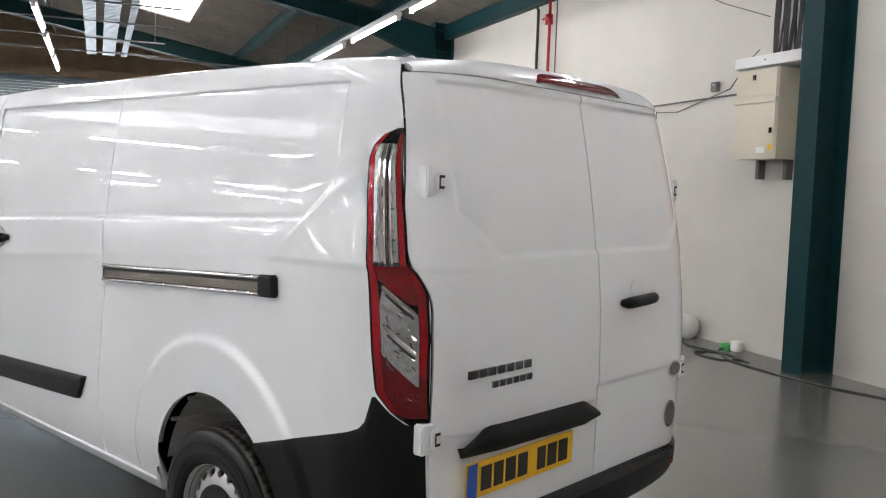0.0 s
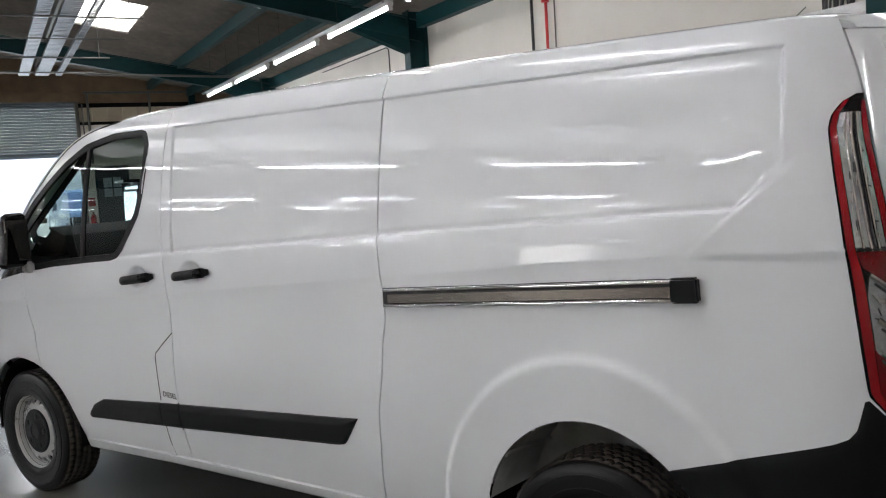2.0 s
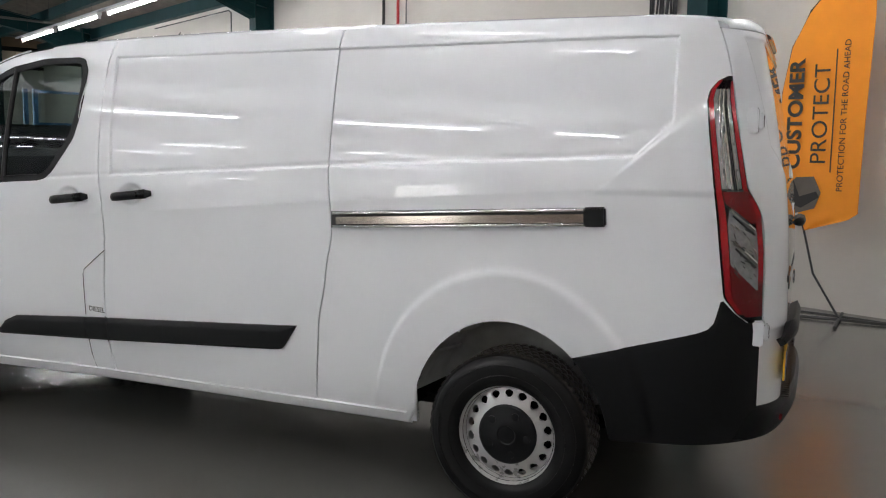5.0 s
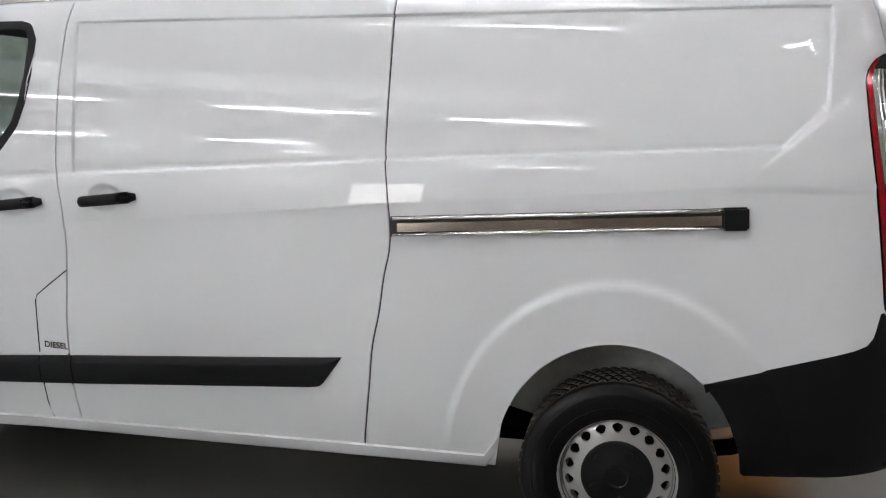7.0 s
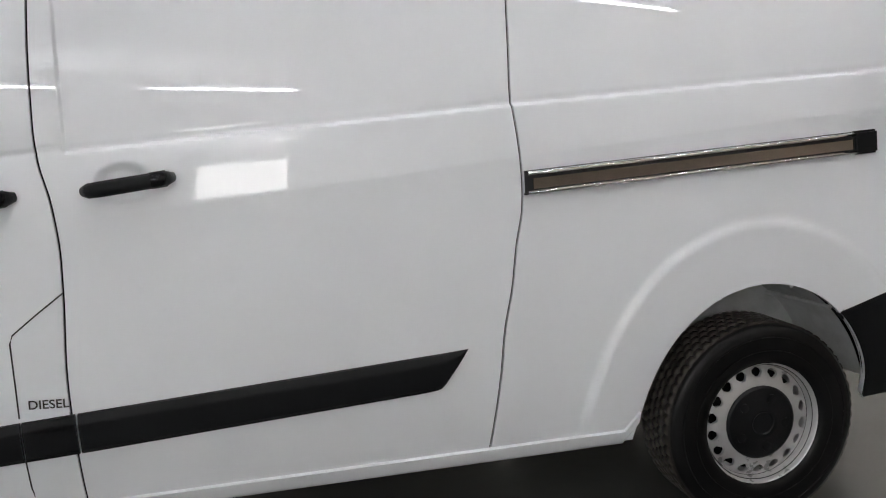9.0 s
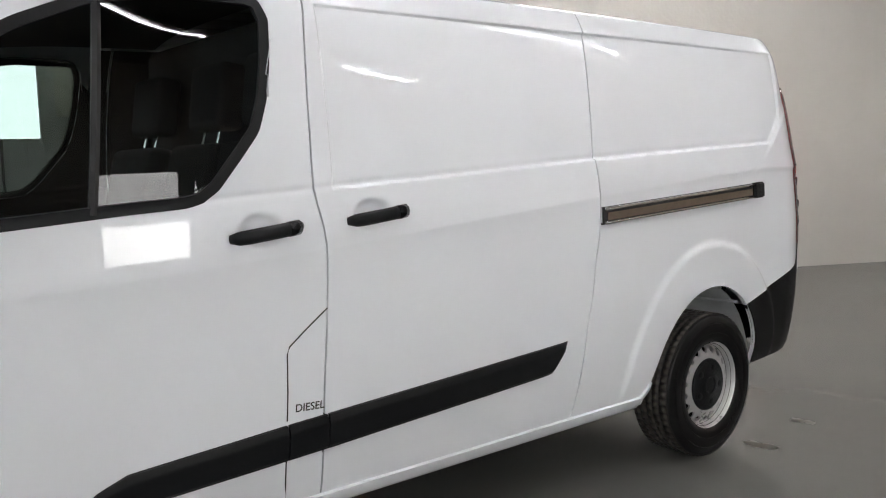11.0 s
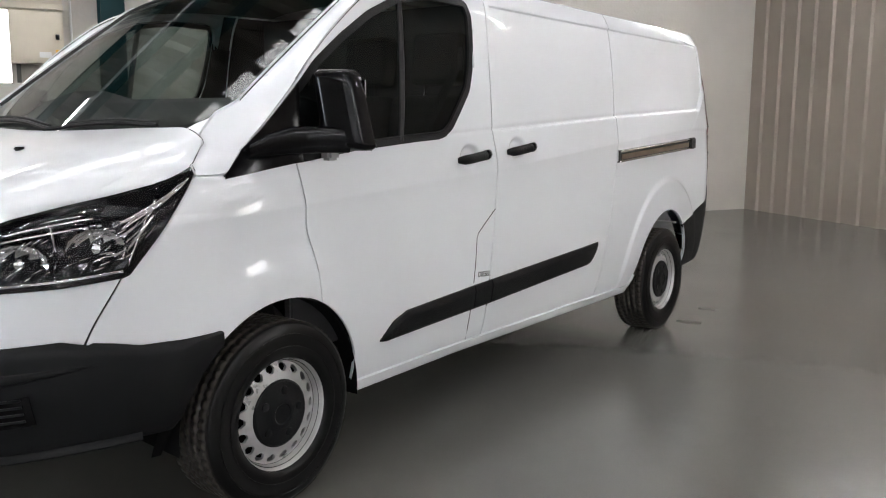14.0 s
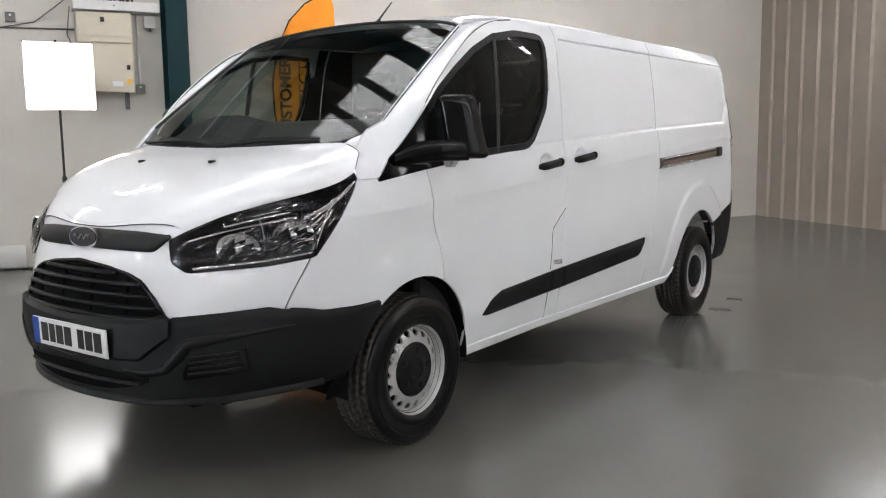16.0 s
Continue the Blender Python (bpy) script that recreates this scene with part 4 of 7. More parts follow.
        rows.append(np.stack([xs, s * (half_width(xs, np.maximum(z, 0.3)) + o), z], -1))
    part("sill_ledge", sheet(np.stack(rows, 1), 0.0, flip=not flip), M["paint"], van, "", True, 30)

# DIESEL lettering on the flap
def lettering(words, size, mat, parent, m, name="lettering", extrude=0.0004, weight=0.0):
    cu = bpy.data.curves.new(name, "FONT")
    cu.body, cu.size, cu.align_x, cu.align_y, cu.extrude, cu.offset = words, size, "CENTER", "CENTER", extrude, weight
    tmp = bpy.data.objects.new(name, cu)
    scene.collection.objects.link(tmp)
    bpy.context.view_layer.update()
    me = bpy.data.meshes.new_from_object(tmp.evaluated_get(bpy.context.evaluated_depsgraph_get()))
    bpy.data.objects.remove(tmp)
    me.materials.clear()
    me.materials.append(mat)
    ob = new(name, me)
    ob.parent = parent
    ob.matrix_world = m
    return ob


front_door = [o for o in van.children if o.name.startswith("front_door")][0]
lettering("DIESEL", 0.034, M["black_print"], front_door, pose(1.222, -half_width(1.22, 0.650) - 0.003, 0.650, 95.0, 3.2, 0), weight=0.0003)

# ---- nose ----
def nose_grid(low, high, n=120, rows=ZROWS, off=0.0, cmax=1.0):
    C, Zg = np.meshgrid(np.linspace(-cmax, cmax, n), rows, indexing="ij")

    def place(c, z):
        f = nose(np.minimum(z, 1.05))
        k = np.clip((wing_seam(z) - GAP - f) / L_NOSE, 0, 0.999)
        amax = np.arccos(np.clip((1 - k) ** (P_NOSE / 2), 0, 1))
        a = np.abs(c) * amax
        x = f + L_NOSE * (1 - np.cos(a) ** (2 / P_NOSE))
        return x, np.sign(c) * half_width(x, z)
    Zc = Zg.copy()
    for _ in range(14):
        x, y = place(C, Zc)
        lo = low(y)
        Zc = 0.5 * Zc + 0.5 * np.clip(Zg, lo, np.maximum(high(x, y), lo))
    x, y = place(C, Zc)
    return np.stack([x - off, y, Zc], -1)


front_bumper = part("front_bumper", sheet(nose_grid(const(0.46), lambda x, y: bonnet_z(x, y) - 0.001, 130), 0.03, flip=True), M["paint"], van, "white upper front bumper skin", True)


def front_pt(y, z, off=0.0):
    """A point on the nose, lifted off along its normal in plan."""
    y, z = np.broadcast_arrays(np.asarray(y, float), np.asarray(z, float))
    x = front_x(y, z)
    e = 1e-3
    dx = (front_x(y + e, z) - front_x(y - e, z)) / (2 * e)
    ln = np.sqrt(1 + dx * dx)
    return np.stack([x - off / ln, y + off * dx / ln, z], -1)


def nose_patch(y0, y1, low, high, n, m, off, lip=0.02, rise=None):
    """A patch on the nose between two heights, given along y; rise shapes the offset across it."""
    ys = np.linspace(y0, y1, n)
    k = np.linspace(0, 1, m)
    Y = np.repeat(ys[:, None], m, 1)
    Zp = low(ys)[:, None] * (1 - k) + high(ys)[:, None] * k
    o = off if rise is None else off * rise(k)[None, :]
    return sheet(front_pt(Y, Zp, o), lip, flip=True)


# black lower bumper: from below up to the white skin, round to the wheel arches
def bumper_top(y):
    return np.interp(np.abs(y), [0, 0.10, 0.40, 0.47, 0.50, 0.64, 0.77, 0.815, 0.84], [0.60, 0.60, 0.62, 0.655, 0.676, 0.692, 0.708, 0.69, 0.668])


def bumper_point(c, z):
    """Plan point on the bumper: c from -1 at one wheel arch over the nose to 1 at the other."""
    f = nose(z)
    k = np.clip((-0.275 - f) / L_NOSE, 0, 0.9999)
    x = f + L_NOSE * (1 - np.cos(np.abs(c) * np.arccos((1 - k) ** (P_NOSE / 2))) ** (2 / P_NOSE))
    return x, np.sign(c) * half_width(x, z)


def bumper_skin(c0, c1, low, high, n, m, off, profile, lip=0.03):
    """A strip round the bumper; low and high give heights from plan x and y, profile the offset from foot to top."""
    C = np.repeat(np.linspace(c0, c1, n)[:, None], m, 1)
    k = np.linspace(0, 1, m)[None, :]
    Zp = np.full_like(C, 0.5)
    for _ in range(10):
        x, y = bumper_point(C, Zp)
        lo = low(x, y)
        Zp = lo + (np.maximum(high(x, y), lo) - lo) * k
    x, y = bumper_point(C, Zp)
    xa, ya = bumper_point(C - 0.002, Zp)
    xb, yb = bumper_point(C + 0.002, Zp)
    tx, ty = xb - xa, yb - ya
    ln = np.hypot(tx, ty) + 1e-9
    o = off * profile(k)
    return sheet(np.stack([x - o * ty / ln, y + o * tx / ln, Zp], -1), lip, flip=True)


def skirt_low(x, y):
    return np.maximum(np.interp(np.abs(y), [0, 0.45, 0.63, 0.76, 0.86], [0.325, 0.335, 0.35, 0.372, 0.385]), sill(x))


def skirt_high(x, y):
    return np.maximum(np.where(x < -0.64, bumper_top(y), np.interp(x, [-0.64, -0.58, -0.52, -0.40, -0.13], [0.699, 0.690, 0.676, 0.674, 0.690])), sill(x))


lower_bumper = part("lower_bumper", bumper_skin(-1, 1, skirt_low, skirt_high, 190, 26, 0.022, lambda k: np.interp(k, [0, 0.06, 0.5, 0.94, 1], [0.2, 1, 1.15, 1, 0.3])), M["plastic"], van, "black grained plastic lower front bumper", True)
part("bumper_lip", bumper_skin(-0.83, 0.83, lambda x, y: skirt_low(x, y) - 0.006, lambda x, y: skirt_low(x, y) + 0.030, 120, 7, 0.040, lambda k: np.interp(k, [0, 0.2, 0.6, 1], [0.3, 1, 0.8, 0.4])), M["plastic"], lower_bumper, "", True)

# lower grille: dark mouth with slats
mouth_top = lambda y: np.interp(np.abs(y), [0, 0.19, 0.30, 0.365, 0.436, 0.47], [0.862, 0.845, 0.825, 0.80, 0.73, 0.68])
mouth_low = lambda y: np.interp(np.abs(y), [0, 0.35, 0.47], [0.625, 0.63, 0.672])
grille = part("radiator_grille", nose_patch(-0.47, 0.47, mouth_low, mouth_top, 60, 8, 0.003, 0.01), M["dark"], van, "black slatted radiator grille")
for z in (0.665, 0.705, 0.748, 0.79, 0.828):
    half = np.interp(z, [0.66, 0.73, 0.80, 0.845], [0.46, 0.425, 0.35, 0.17])
    part("grille_slat", sweep(bm_new(), [tuple(front_pt(y, z, 0.012)) for y in np.linspace(-half, half, 25)], 0.009, 8, flat=1.6, up=(0, 0, 1)), M["plastic"], grille, "", True, 60)
for y in (-0.30, -0.10, 0.10, 0.30):
    part("grille_bar", sweep(bm_new(), [tuple(front_pt(y, z, 0.008)) for z in np.linspace(0.65, float(mouth_top(y)) - 0.01, 6)], 0.006, 6), M["dark"], grille)
rim_pts = [tuple(front_pt(y, float(mouth_top(y)), 0.008)) for y in np.linspace(-0.47, 0.47, 50)]
part("grille_surround", sweep(bm_new(), rim_pts, 0.008, 8), M["gloss_black"], grille, "", True, 60)
# number plate mount bulge and side frames of the mouth
mount = part("plate_panel", nose_patch(-0.50, 0.50, lambda y: np.interp(np.abs(y), [0, 0.38, 0.50], [0.475, 0.50, 0.60]), lambda y: np.interp(np.abs(y), [0, 0.40, 0.48, 0.50], [0.655, 0.668, 0.69, 0.675]), 70, 10, 0.038, 0.02, lambda k: np.interp(k, [0, 0.1, 0.9, 1], [0.5, 1, 1, 0.6])), M["plastic"], lower_bumper, "", True)

# lower intake, swoosh and fog lamp blanks
intake = part("lower_intake", nose_patch(-0.40, 0.40, lambda y: 0.375 + 0.05 * (np.abs(y) / 0.4) ** 3, lambda y: 0.462 - 0.02 * (np.abs(y) / 0.4) ** 2, 40, 6, 0.029, 0.004), M["dark"], lower_bumper)
for z in (0.418,):
    part("intake_slat", sweep(bm_new(), [tuple(front_pt(y, z, 0.034)) for y in np.linspace(-0.37, 0.37, 20)], 0.008, 6), M["plastic"], lower_bumper)
for s in (-1, 1):
    line = [(0.30, 0.468), (0.40, 0.462), (0.47, 0.478), (0.52, 0.53), (0.555, 0.578), (0.65, 0.603), (0.74, 0.620), (0.815, 0.636)]
    ys = np.interp(np.linspace(0, 7, 36), range(8), [a for a, b in line])
    zz = np.interp(np.linspace(0, 7, 36), range(8), [b for a, b in line])
    part("bumper_sweep", sweep(bm_new(), [tuple(front_pt(s * a, b, 0.016)) for a, b in zip(ys, zz)], [0.012 + 0.0009 * i for i in range(18)] + [0.028 - 0.0012 * i for i in range(18)], 12), M["plastic"], lower_bumper, "", True, 60)
    fog = part("fog_lamp_blank", nose_patch(s * 0.535, s * 0.715, lambda y: 0.447 + (np.abs(y) - 0.535) * 0.16, lambda y: np.interp(np.abs(y), [0.535, 0.56, 0.715], [0.47, 0.52, 0.563]), 16, 5, 0.0285, 0.004), M["gloss_black"], lower_bumper, "ribbed fog lamp blanking panel")
    for i in range(4):
        z0 = 0.468 + 0.021 * i
        part("blank_rib", sweep(bm_new(), [tuple(front_pt(s * y, z0 + (y - 0.55) * 0.14, 0.031)) for y in np.linspace(0.55 + 0.004 * i, 0.70, 8)], 0.004, 6), M["plastic"], fog)

# upper grille bar and badge
bar_top = lambda y: np.interp(np.abs(y), [0, 0.12, 0.30, 0.44, 0.452], [0.986, 0.986, 0.984, 0.974, 0.966])
bar_low = lambda y: np.interp(np.abs(y), [0, 0.16, 0.385, 0.40, 0.452], [0.912, 0.911, 0.909, 0.913, 0.962])
bar = part("upper_grille_bar", nose_patch(-0.452, 0.452, bar_low, bar_top, 60, 13, 0.012, 0.02, lambda k: 0.3 + 1.1 * np.sin(math.pi * np.asarray(k)) ** 0.7), M["plastic"], van, "black bar under the bonnet edge", True)
def disc(bm, rx, rz, depth, m, n=40):
    prism(bm, [(rx * math.cos(2 * math.pi * i / n), rz * math.sin(2 * math.pi * i / n)) for i in range(n)], depth, m)
    return bm
bx = float(front_x(0.0, 0.95))
facing = Matrix.Translation((bx - 0.014, -0.006, 0.950)) @ pose(0, 0, 0, 78, 0, -90)
badge = part("front_badge", disc(bm_new(), 0.098, 0.043, 0.012, facing), M["chrome"], van, "oval badge with a bright rim")
part("badge_face", disc(bm_new(), 0.093, 0.038, 0.0145, facing), material("dark_blue_enamel", (0.006, 0.008, 0.022), 0.15, vary=0.1), badge)
part("badge_stroke", sweep(bm_new(), [tuple(facing @ Vector((-0.055 + 0.11 * i / 16, 0.010 * math.sin(i * 1.1), 0.0150))) for i in range(17)], 0.0025, 6), M["chrome"], badge)

# bonnet
def roof_surface(x, v):
    e, mid = roof_edge(x), roof_mid(x)
    return e + (mid - e) * (1 - np.abs(v) ** 3.0) ** 0.62


nv = 81
V = np.sin(np.linspace(-1, 1, nv) * math.pi / 2)
rows = []
xe = np.linspace(0, 1, 50)
P = np.zeros((50, nv, 3))
for j, v in enumerate(V):
    x0 = -0.932 + 0.072 * abs(v) ** 3
    y1 = abs(v) * 0.775
    x1 = min(float(screen_x(y1, screen_point(y1 / 0.785, 0.0)[1])) - 0.012, -0.2005)
    xs = x0 + (x1 - x0) * xe
    ym = v * bonnet_width(xs)
    P[:, j] = np.stack([xs, ym, bonnet_z(xs, ym)], -1)
bonnet = part("bonnet", sheet(P, 0.014), M["paint"], van, "", True)
part("bonnet_gap", sweep(bm_new(), [(P[0, j, 0] - 0.0015, P[0, j, 1], P[0, j, 2]) for j in range(8, nv - 8)], 0.0022, 6), M["seal"], bonnet)
for y in (-0.245, 0.245):
    x = -0.52
    z = float(bonnet_z(x, y))
    part("washer_jet", box(bm_new(), x - 0.016, x + 0.016, y - 0.012, y + 0.012, z - 0.004, z + 0.009, bevel=0.004), M["plastic"], bonnet)
# windscreen
nz, ny = 30, 49
P = np.zeros((nz, ny, 3))
for i, k in enumerate(np.linspace(0, 1, nz)):
    for j, v in enumerate(np.sin(np.linspace(-1, 1, ny) * math.pi / 2)):
        y, z = screen_point(v, k)
        P[i, j] = (float(screen_x(y, z)), y, z)
screen = part("windscreen", sheet(P, 0.005), M["screen"], van, "raked windscreen with a dark border", True)
screen.visible_shadow = False
edge_pts = [tuple(P[i, 0]) for i in range(nz)] + [tuple(P[nz - 1, j]) for j in range(1, ny)] + [tuple(P[i, ny - 1]) for i in range(nz - 2, -1, -1)]
part("screen_border", sweep(bm_new(), edge_pts, 0.008, 6), M["seal"], screen)


def screen_patch(v0, v1, k0, k1, off):
    Q = np.zeros((14, 24, 3))
    for i, k in enumerate(np.linspace(k0, k1, 14)):
        for j, v in enumerate(np.linspace(v0, v1, 24)):
            y, z = screen_point(v, k)
            Q[i, j] = (float(screen_x(y, z)) + off, y, z)
    return Q


part("screen_frit", joined(sheet(screen_patch(-1, 1, 0.94, 1, 0.006)), sheet(screen_patch(-1, 1, 0, 0.07, 0.006)), sheet(screen_patch(-1, -0.955, 0, 1, 0.006)), sheet(screen_patch(0.955, 1, 0, 1, 0.006))), M["seal"], screen)
# scuttle panel and wipers
Q = np.zeros((2, 30, 3))
for j, v in enumerate(np.linspace(-0.9, 0.9, 30)):
    y, z = screen_point(v, 0.0)
    x = float(screen_x(y, z))
    Q[0, j] = (x - 0.035, y, z - 0.05)
    Q[1, j] = (x + 0.03, y, z + 0.006)
part("scuttle", sheet(Q, 0.02), M["plastic"], van, "black plastic scuttle below the windscreen")
for y0, y1, dz in ((0.66, -0.04, 0.030), (-0.02, -0.58, 0.022)):
    pts = []
    for k in np.linspace(0, 1, 16):
        y = y0 + (y1 - y0) * k
        z = screen_point(y / 0.785, 0.0)[1] + 0.008 + dz * math.sin(k * 3.0)
        pts.append((float(screen_x(y, z)) - 0.020, y, z))
    wip = part("wiper", sweep(bm_new(), pts, 0.008, 6), M["plastic"], van, "black wiper arm and blade")
    part("blade", sweep(bm_new(), [(x + 0.006, y, z + 0.013) for x, y, z in pts[3:]], 0.005, 6), M["seal"], wip)

# roof
nx = 90
P = np.zeros((nx, nv, 3))
for j, v in enumerate(V):
    y = v * 0.70
    ys_, zs_ = screen_point(v, 1.0)
    x0 = float(screen_x(ys_, zs_)) + 0.010
    x1 = 4.125 - 0.135 * abs(v) ** 2.5
    xs = x0 + (x1 - x0) * np.linspace(0, 1, nx)
    ye = v * half_width(np.minimum(xs, 3.9), roof_edge(xs))
    blend = sstep(0.0, 0.5, xs - x0)
    yy = (v * np.minimum(np.abs(half_width(xs, roof_edge(xs))), 0.735 + 0.3 * blend))
    near_ = sstep(0.0, 0.35, xs - x0)
    z = roof_surface(xs, v) * near_ + (zs_ + 0.004) * (1 - near_)
    rib = 0.006 * (np.abs(((yy * 5.2) % 1) - 0.5) < 0.18) * sstep(1.3, 1.36, xs) * sstep(4.0, 3.95, xs) * (np.abs(v) < 0.85)
    P[:, j] = np.stack([xs, yy, z - rib], -1)
roof = part("roof", sheet(P, 0.015), M["paint"], van, "", True)
# windscreen pillars: from the wing top beside the bonnet up along the glass
foot_x = [-0.30, -0.24, -0.195, -0.175, -0.15, -0.11, -0.06, -0.02]
foot_e = [(x, float(bonnet_width(x)) + 0.001, float(bonnet_edge(x)) + 0.001) for x in (-0.30, -0.24)] + [(-0.1995, y, float(bonnet_z(-0.201, y)) + 0.001) for y in (0.777, 0.770, 0.757)]
for v in (0.95, 0.98, 0.995):
    y, z = screen_point(v, 0.0)
    foot_e.append((float(screen_x(y, z)) - 0.004, y + 0.004, z))
edge_x = np.linspace(-0.32, 0.95, 300)
rows_t, rows_e = [], []
for i in range(22):
    q = i / 22 * 7
    rows_t.append(float(np.interp(q, range(8), foot_x)))
    rows_e.append([float(np.interp(q, range(8), [p[d] for p in foot_e])) for d in range(3)])
for k in np.linspace(0, 1, 34):
    y, z = screen_point(1.0, k)
    rows_t.append(float(np.interp(z + 0.005 + 0.035 * k, roof_edge(edge_x), edge_x)))
    rows_e.append([float(screen_x(y, z)) - 0.002, y + 0.004, z + 0.002])
for s in (-1, 1):
    n_ = len(rows_t)
    Q = np.zeros((n_, 9, 3))
    for i in range(n_):
        tx = rows_t[i]
        tz = float(roof_edge(tx))
        tuck = 0.006 if i < 15 else 0.0
        T = np.array([tx, float(half_width(tx, tz - tuck)) + 0.2 * tuck, tz + 0.001 - tuck])
        E = np.array(rows_e[i])
        swell = (0.006 + 0.010 * min(1.0, i / 34)) * min(1.0, float(np.linalg.norm(T - E)) / 0.12)
        for j, c in enumerate(np.linspace(0, 1, 9)):
            b = swell * math.sin(math.pi * c)
            p = T * (1 - c) + E * c
            Q[i, j] = (p[0] - b * 0.5, s * (p[1] + b * 0.5), p[2] + b * 0.6)
    for _ in range(14):
        Q[1:-1, 1:8] = 0.25 * Q[:-2, 1:8] + 0.5 * Q[1:-1, 1:8] + 0.25 * Q[2:, 1:8]
    part("windscreen_pillar", sheet(Q, 0.012, flip=s < 0), M["paint"], van, "", True)
    top = [(tx - 0.003, s * (float(half_width(tx, float(roof_edge(tx)))) - 0.001), float(roof_edge(tx)) + 0.003) for tx in np.linspace(0.10, 0.90, 34)]
    part("door_frame_gap", sweep(bm_new(), top, 0.003, 6), M["seal"], van)
    C = np.zeros((10, 6, 3))
    for i, q in enumerate(np.linspace(0, 1, 10)):
        yb_ = 0.777 - 0.085 * q
        a_ = np.array([-0.203, yb_, float(bonnet_z(-0.203, yb_)) - 0.002])
        yy_, zz_ = screen_point(1.0 - 0.10 * q, 0.0)
        b_ = np.array([float(screen_x(yy_, zz_)) + 0.004, yy_, zz_ - 0.003])
        for j, c in enumerate(np.linspace(0, 1, 6)):
            C[i, j] = (a_ * (1 - c) + b_ * c) * np.array([1, s, 1])
    part("scuttle_corner", sheet(C, 0.006, flip=s < 0), M["paint"], van, "", True)
    seam_i = next(i for i in range(n_) if rows_e[i][2] > 1.47)
    part("pillar_gap", sweep(bm_new(), [(Q[seam_i][j][0] + 0.012 * (8 - j) / 8 - 0.001, Q[seam_i][j][1] * 1.001, Q[seam_i][j][2] + 0.0012 - 0.014 * (8 - j) / 8) for j in range(8, 1, -1)], 0.0014, 5), M["seal"], van)
    gap = [(float(x), s * (float(bonnet_width(x)) + 0.001), float(bonnet_edge(x)) + 0.002) for x in np.linspace(-0.30, -0.225, 6)] + [(-0.2, s * y, float(bonnet_z(-0.201, y)) + 0.002) for y in (0.777, 0.772, 0.765, 0.755, 0.742, 0.725, 0.706)]
    part("bonnet_gap", sweep(bm_new(), gap, 0.0016, 6), M["seal"], bonnet)
g = bm_new()
sweep(g, [(0.86, 0.015, 1.96), (0.875, 0.015, 1.985), (0.98, 0.015, 2.085)], [0.016, 0.006, 0.003], 8)
part("roof_aerial", g, M["plastic"], van, "stubby black roof aerial")

# ---- rear ----
for y0, y1, nm in ((-1, 0.012, "rear_door"), (0.018, 1, "rear_door")):
    zr = np.linspace(0.50, 1.875, 260)
    n = 160
    Q = np.zeros((n, 260, 3))
    for j, z in enumerate(zr):
        w = float(half_width(corner_seam(z) + 0.0015, z))
        a = y0 * w if y0 == -1 else y0
        b = y1 * w if y1 == 1 else y1
        ys = np.linspace(a, b, n)
        x = rear_x(ys, z)
        # raised window panel outline pressed into the doors
        inset = np.minimum.reduce([0.675 - np.abs(ys), np.full_like(ys, z - 1.325), np.full_like(ys, 1.85 - z), (0.675 - np.abs(ys)) * 0.7 + (z - 1.46) * 0.75])
        x = x - 0.009 * sstep(-0.007, 0.008, inset) - 0.008 * sstep(-0.01, 0.01, np.full_like(ys, 0.80 - z) + 0.05 * (ys > 0))
        Q[:, j] = np.stack([x, ys, np.full_like(ys, z)], -1)
    ob = part("rear_door", sheet(Q, 0.025), M["paint"], van, "white rear door with a pressed panel", True)
    if y0 == -1:
        rear_left = ob
    else:
        rear_right = ob
# header above the doors with the high brake light
Q = np.zeros((60, 10, 3))
for j, z in enumerate(np.linspace(1.878, 1.945, 10)):
    ys = np.linspace(-0.722, 0.722, 60)
    k = (z - 1.878) / 0.067
    zz = z - 0.035 * (np.abs(ys) / 0.72) ** 3 * k
    Q[:, j] = np.stack([rear_x(ys, 1.87) - 0.05 * k ** 2.0, ys * (1 - 0.02 * k), zz], -1)
part("rear_header", sheet(Q, 0.02), M["paint"], van, "", True)
red_lens = material("red_lamp_lens", (0.15, 0.002, 0.005), 0.10, vary=0.08, scale=40, coat=0.6)
bright_red = material("bright_red_lens", (0.31, 0.003, 0.008), 0.10, vary=0.08, scale=40, coat=0.6)
smoky = material("smoky_lamp_optics", (0.42, 0.42, 0.43), 0.16, metal=0.4, vary=0.35, scale=50, bump=0.5, bump_scale=140)
clear_lamp = material("clear_lamp_optics", (0.55, 0.55, 0.55), 0.14, metal=0.7, vary=0.2, scale=60, bump=0.5, bump_scale=120)
Q = np.zeros((30, 6, 3))
for i, y in enumerate(np.linspace(-0.25, 0.28, 30)):
    taper = (1 - abs((y - 0.015) / 0.266) ** 8) ** 0.5
    for j, k in enumerate(np.linspace(0, 1, 6)):
        Q[i, j] = (float(rear_x(y, 1.87)) + 0.022 * math.sin(math.pi * (0.15 + 0.7 * k)) * taper - 0.03 * k, y, 1.893 + 0.035 * k * taper)
part("high_brake_light", sheet(Q, 0.02), red_lens, van, "long red high level brake light", True)

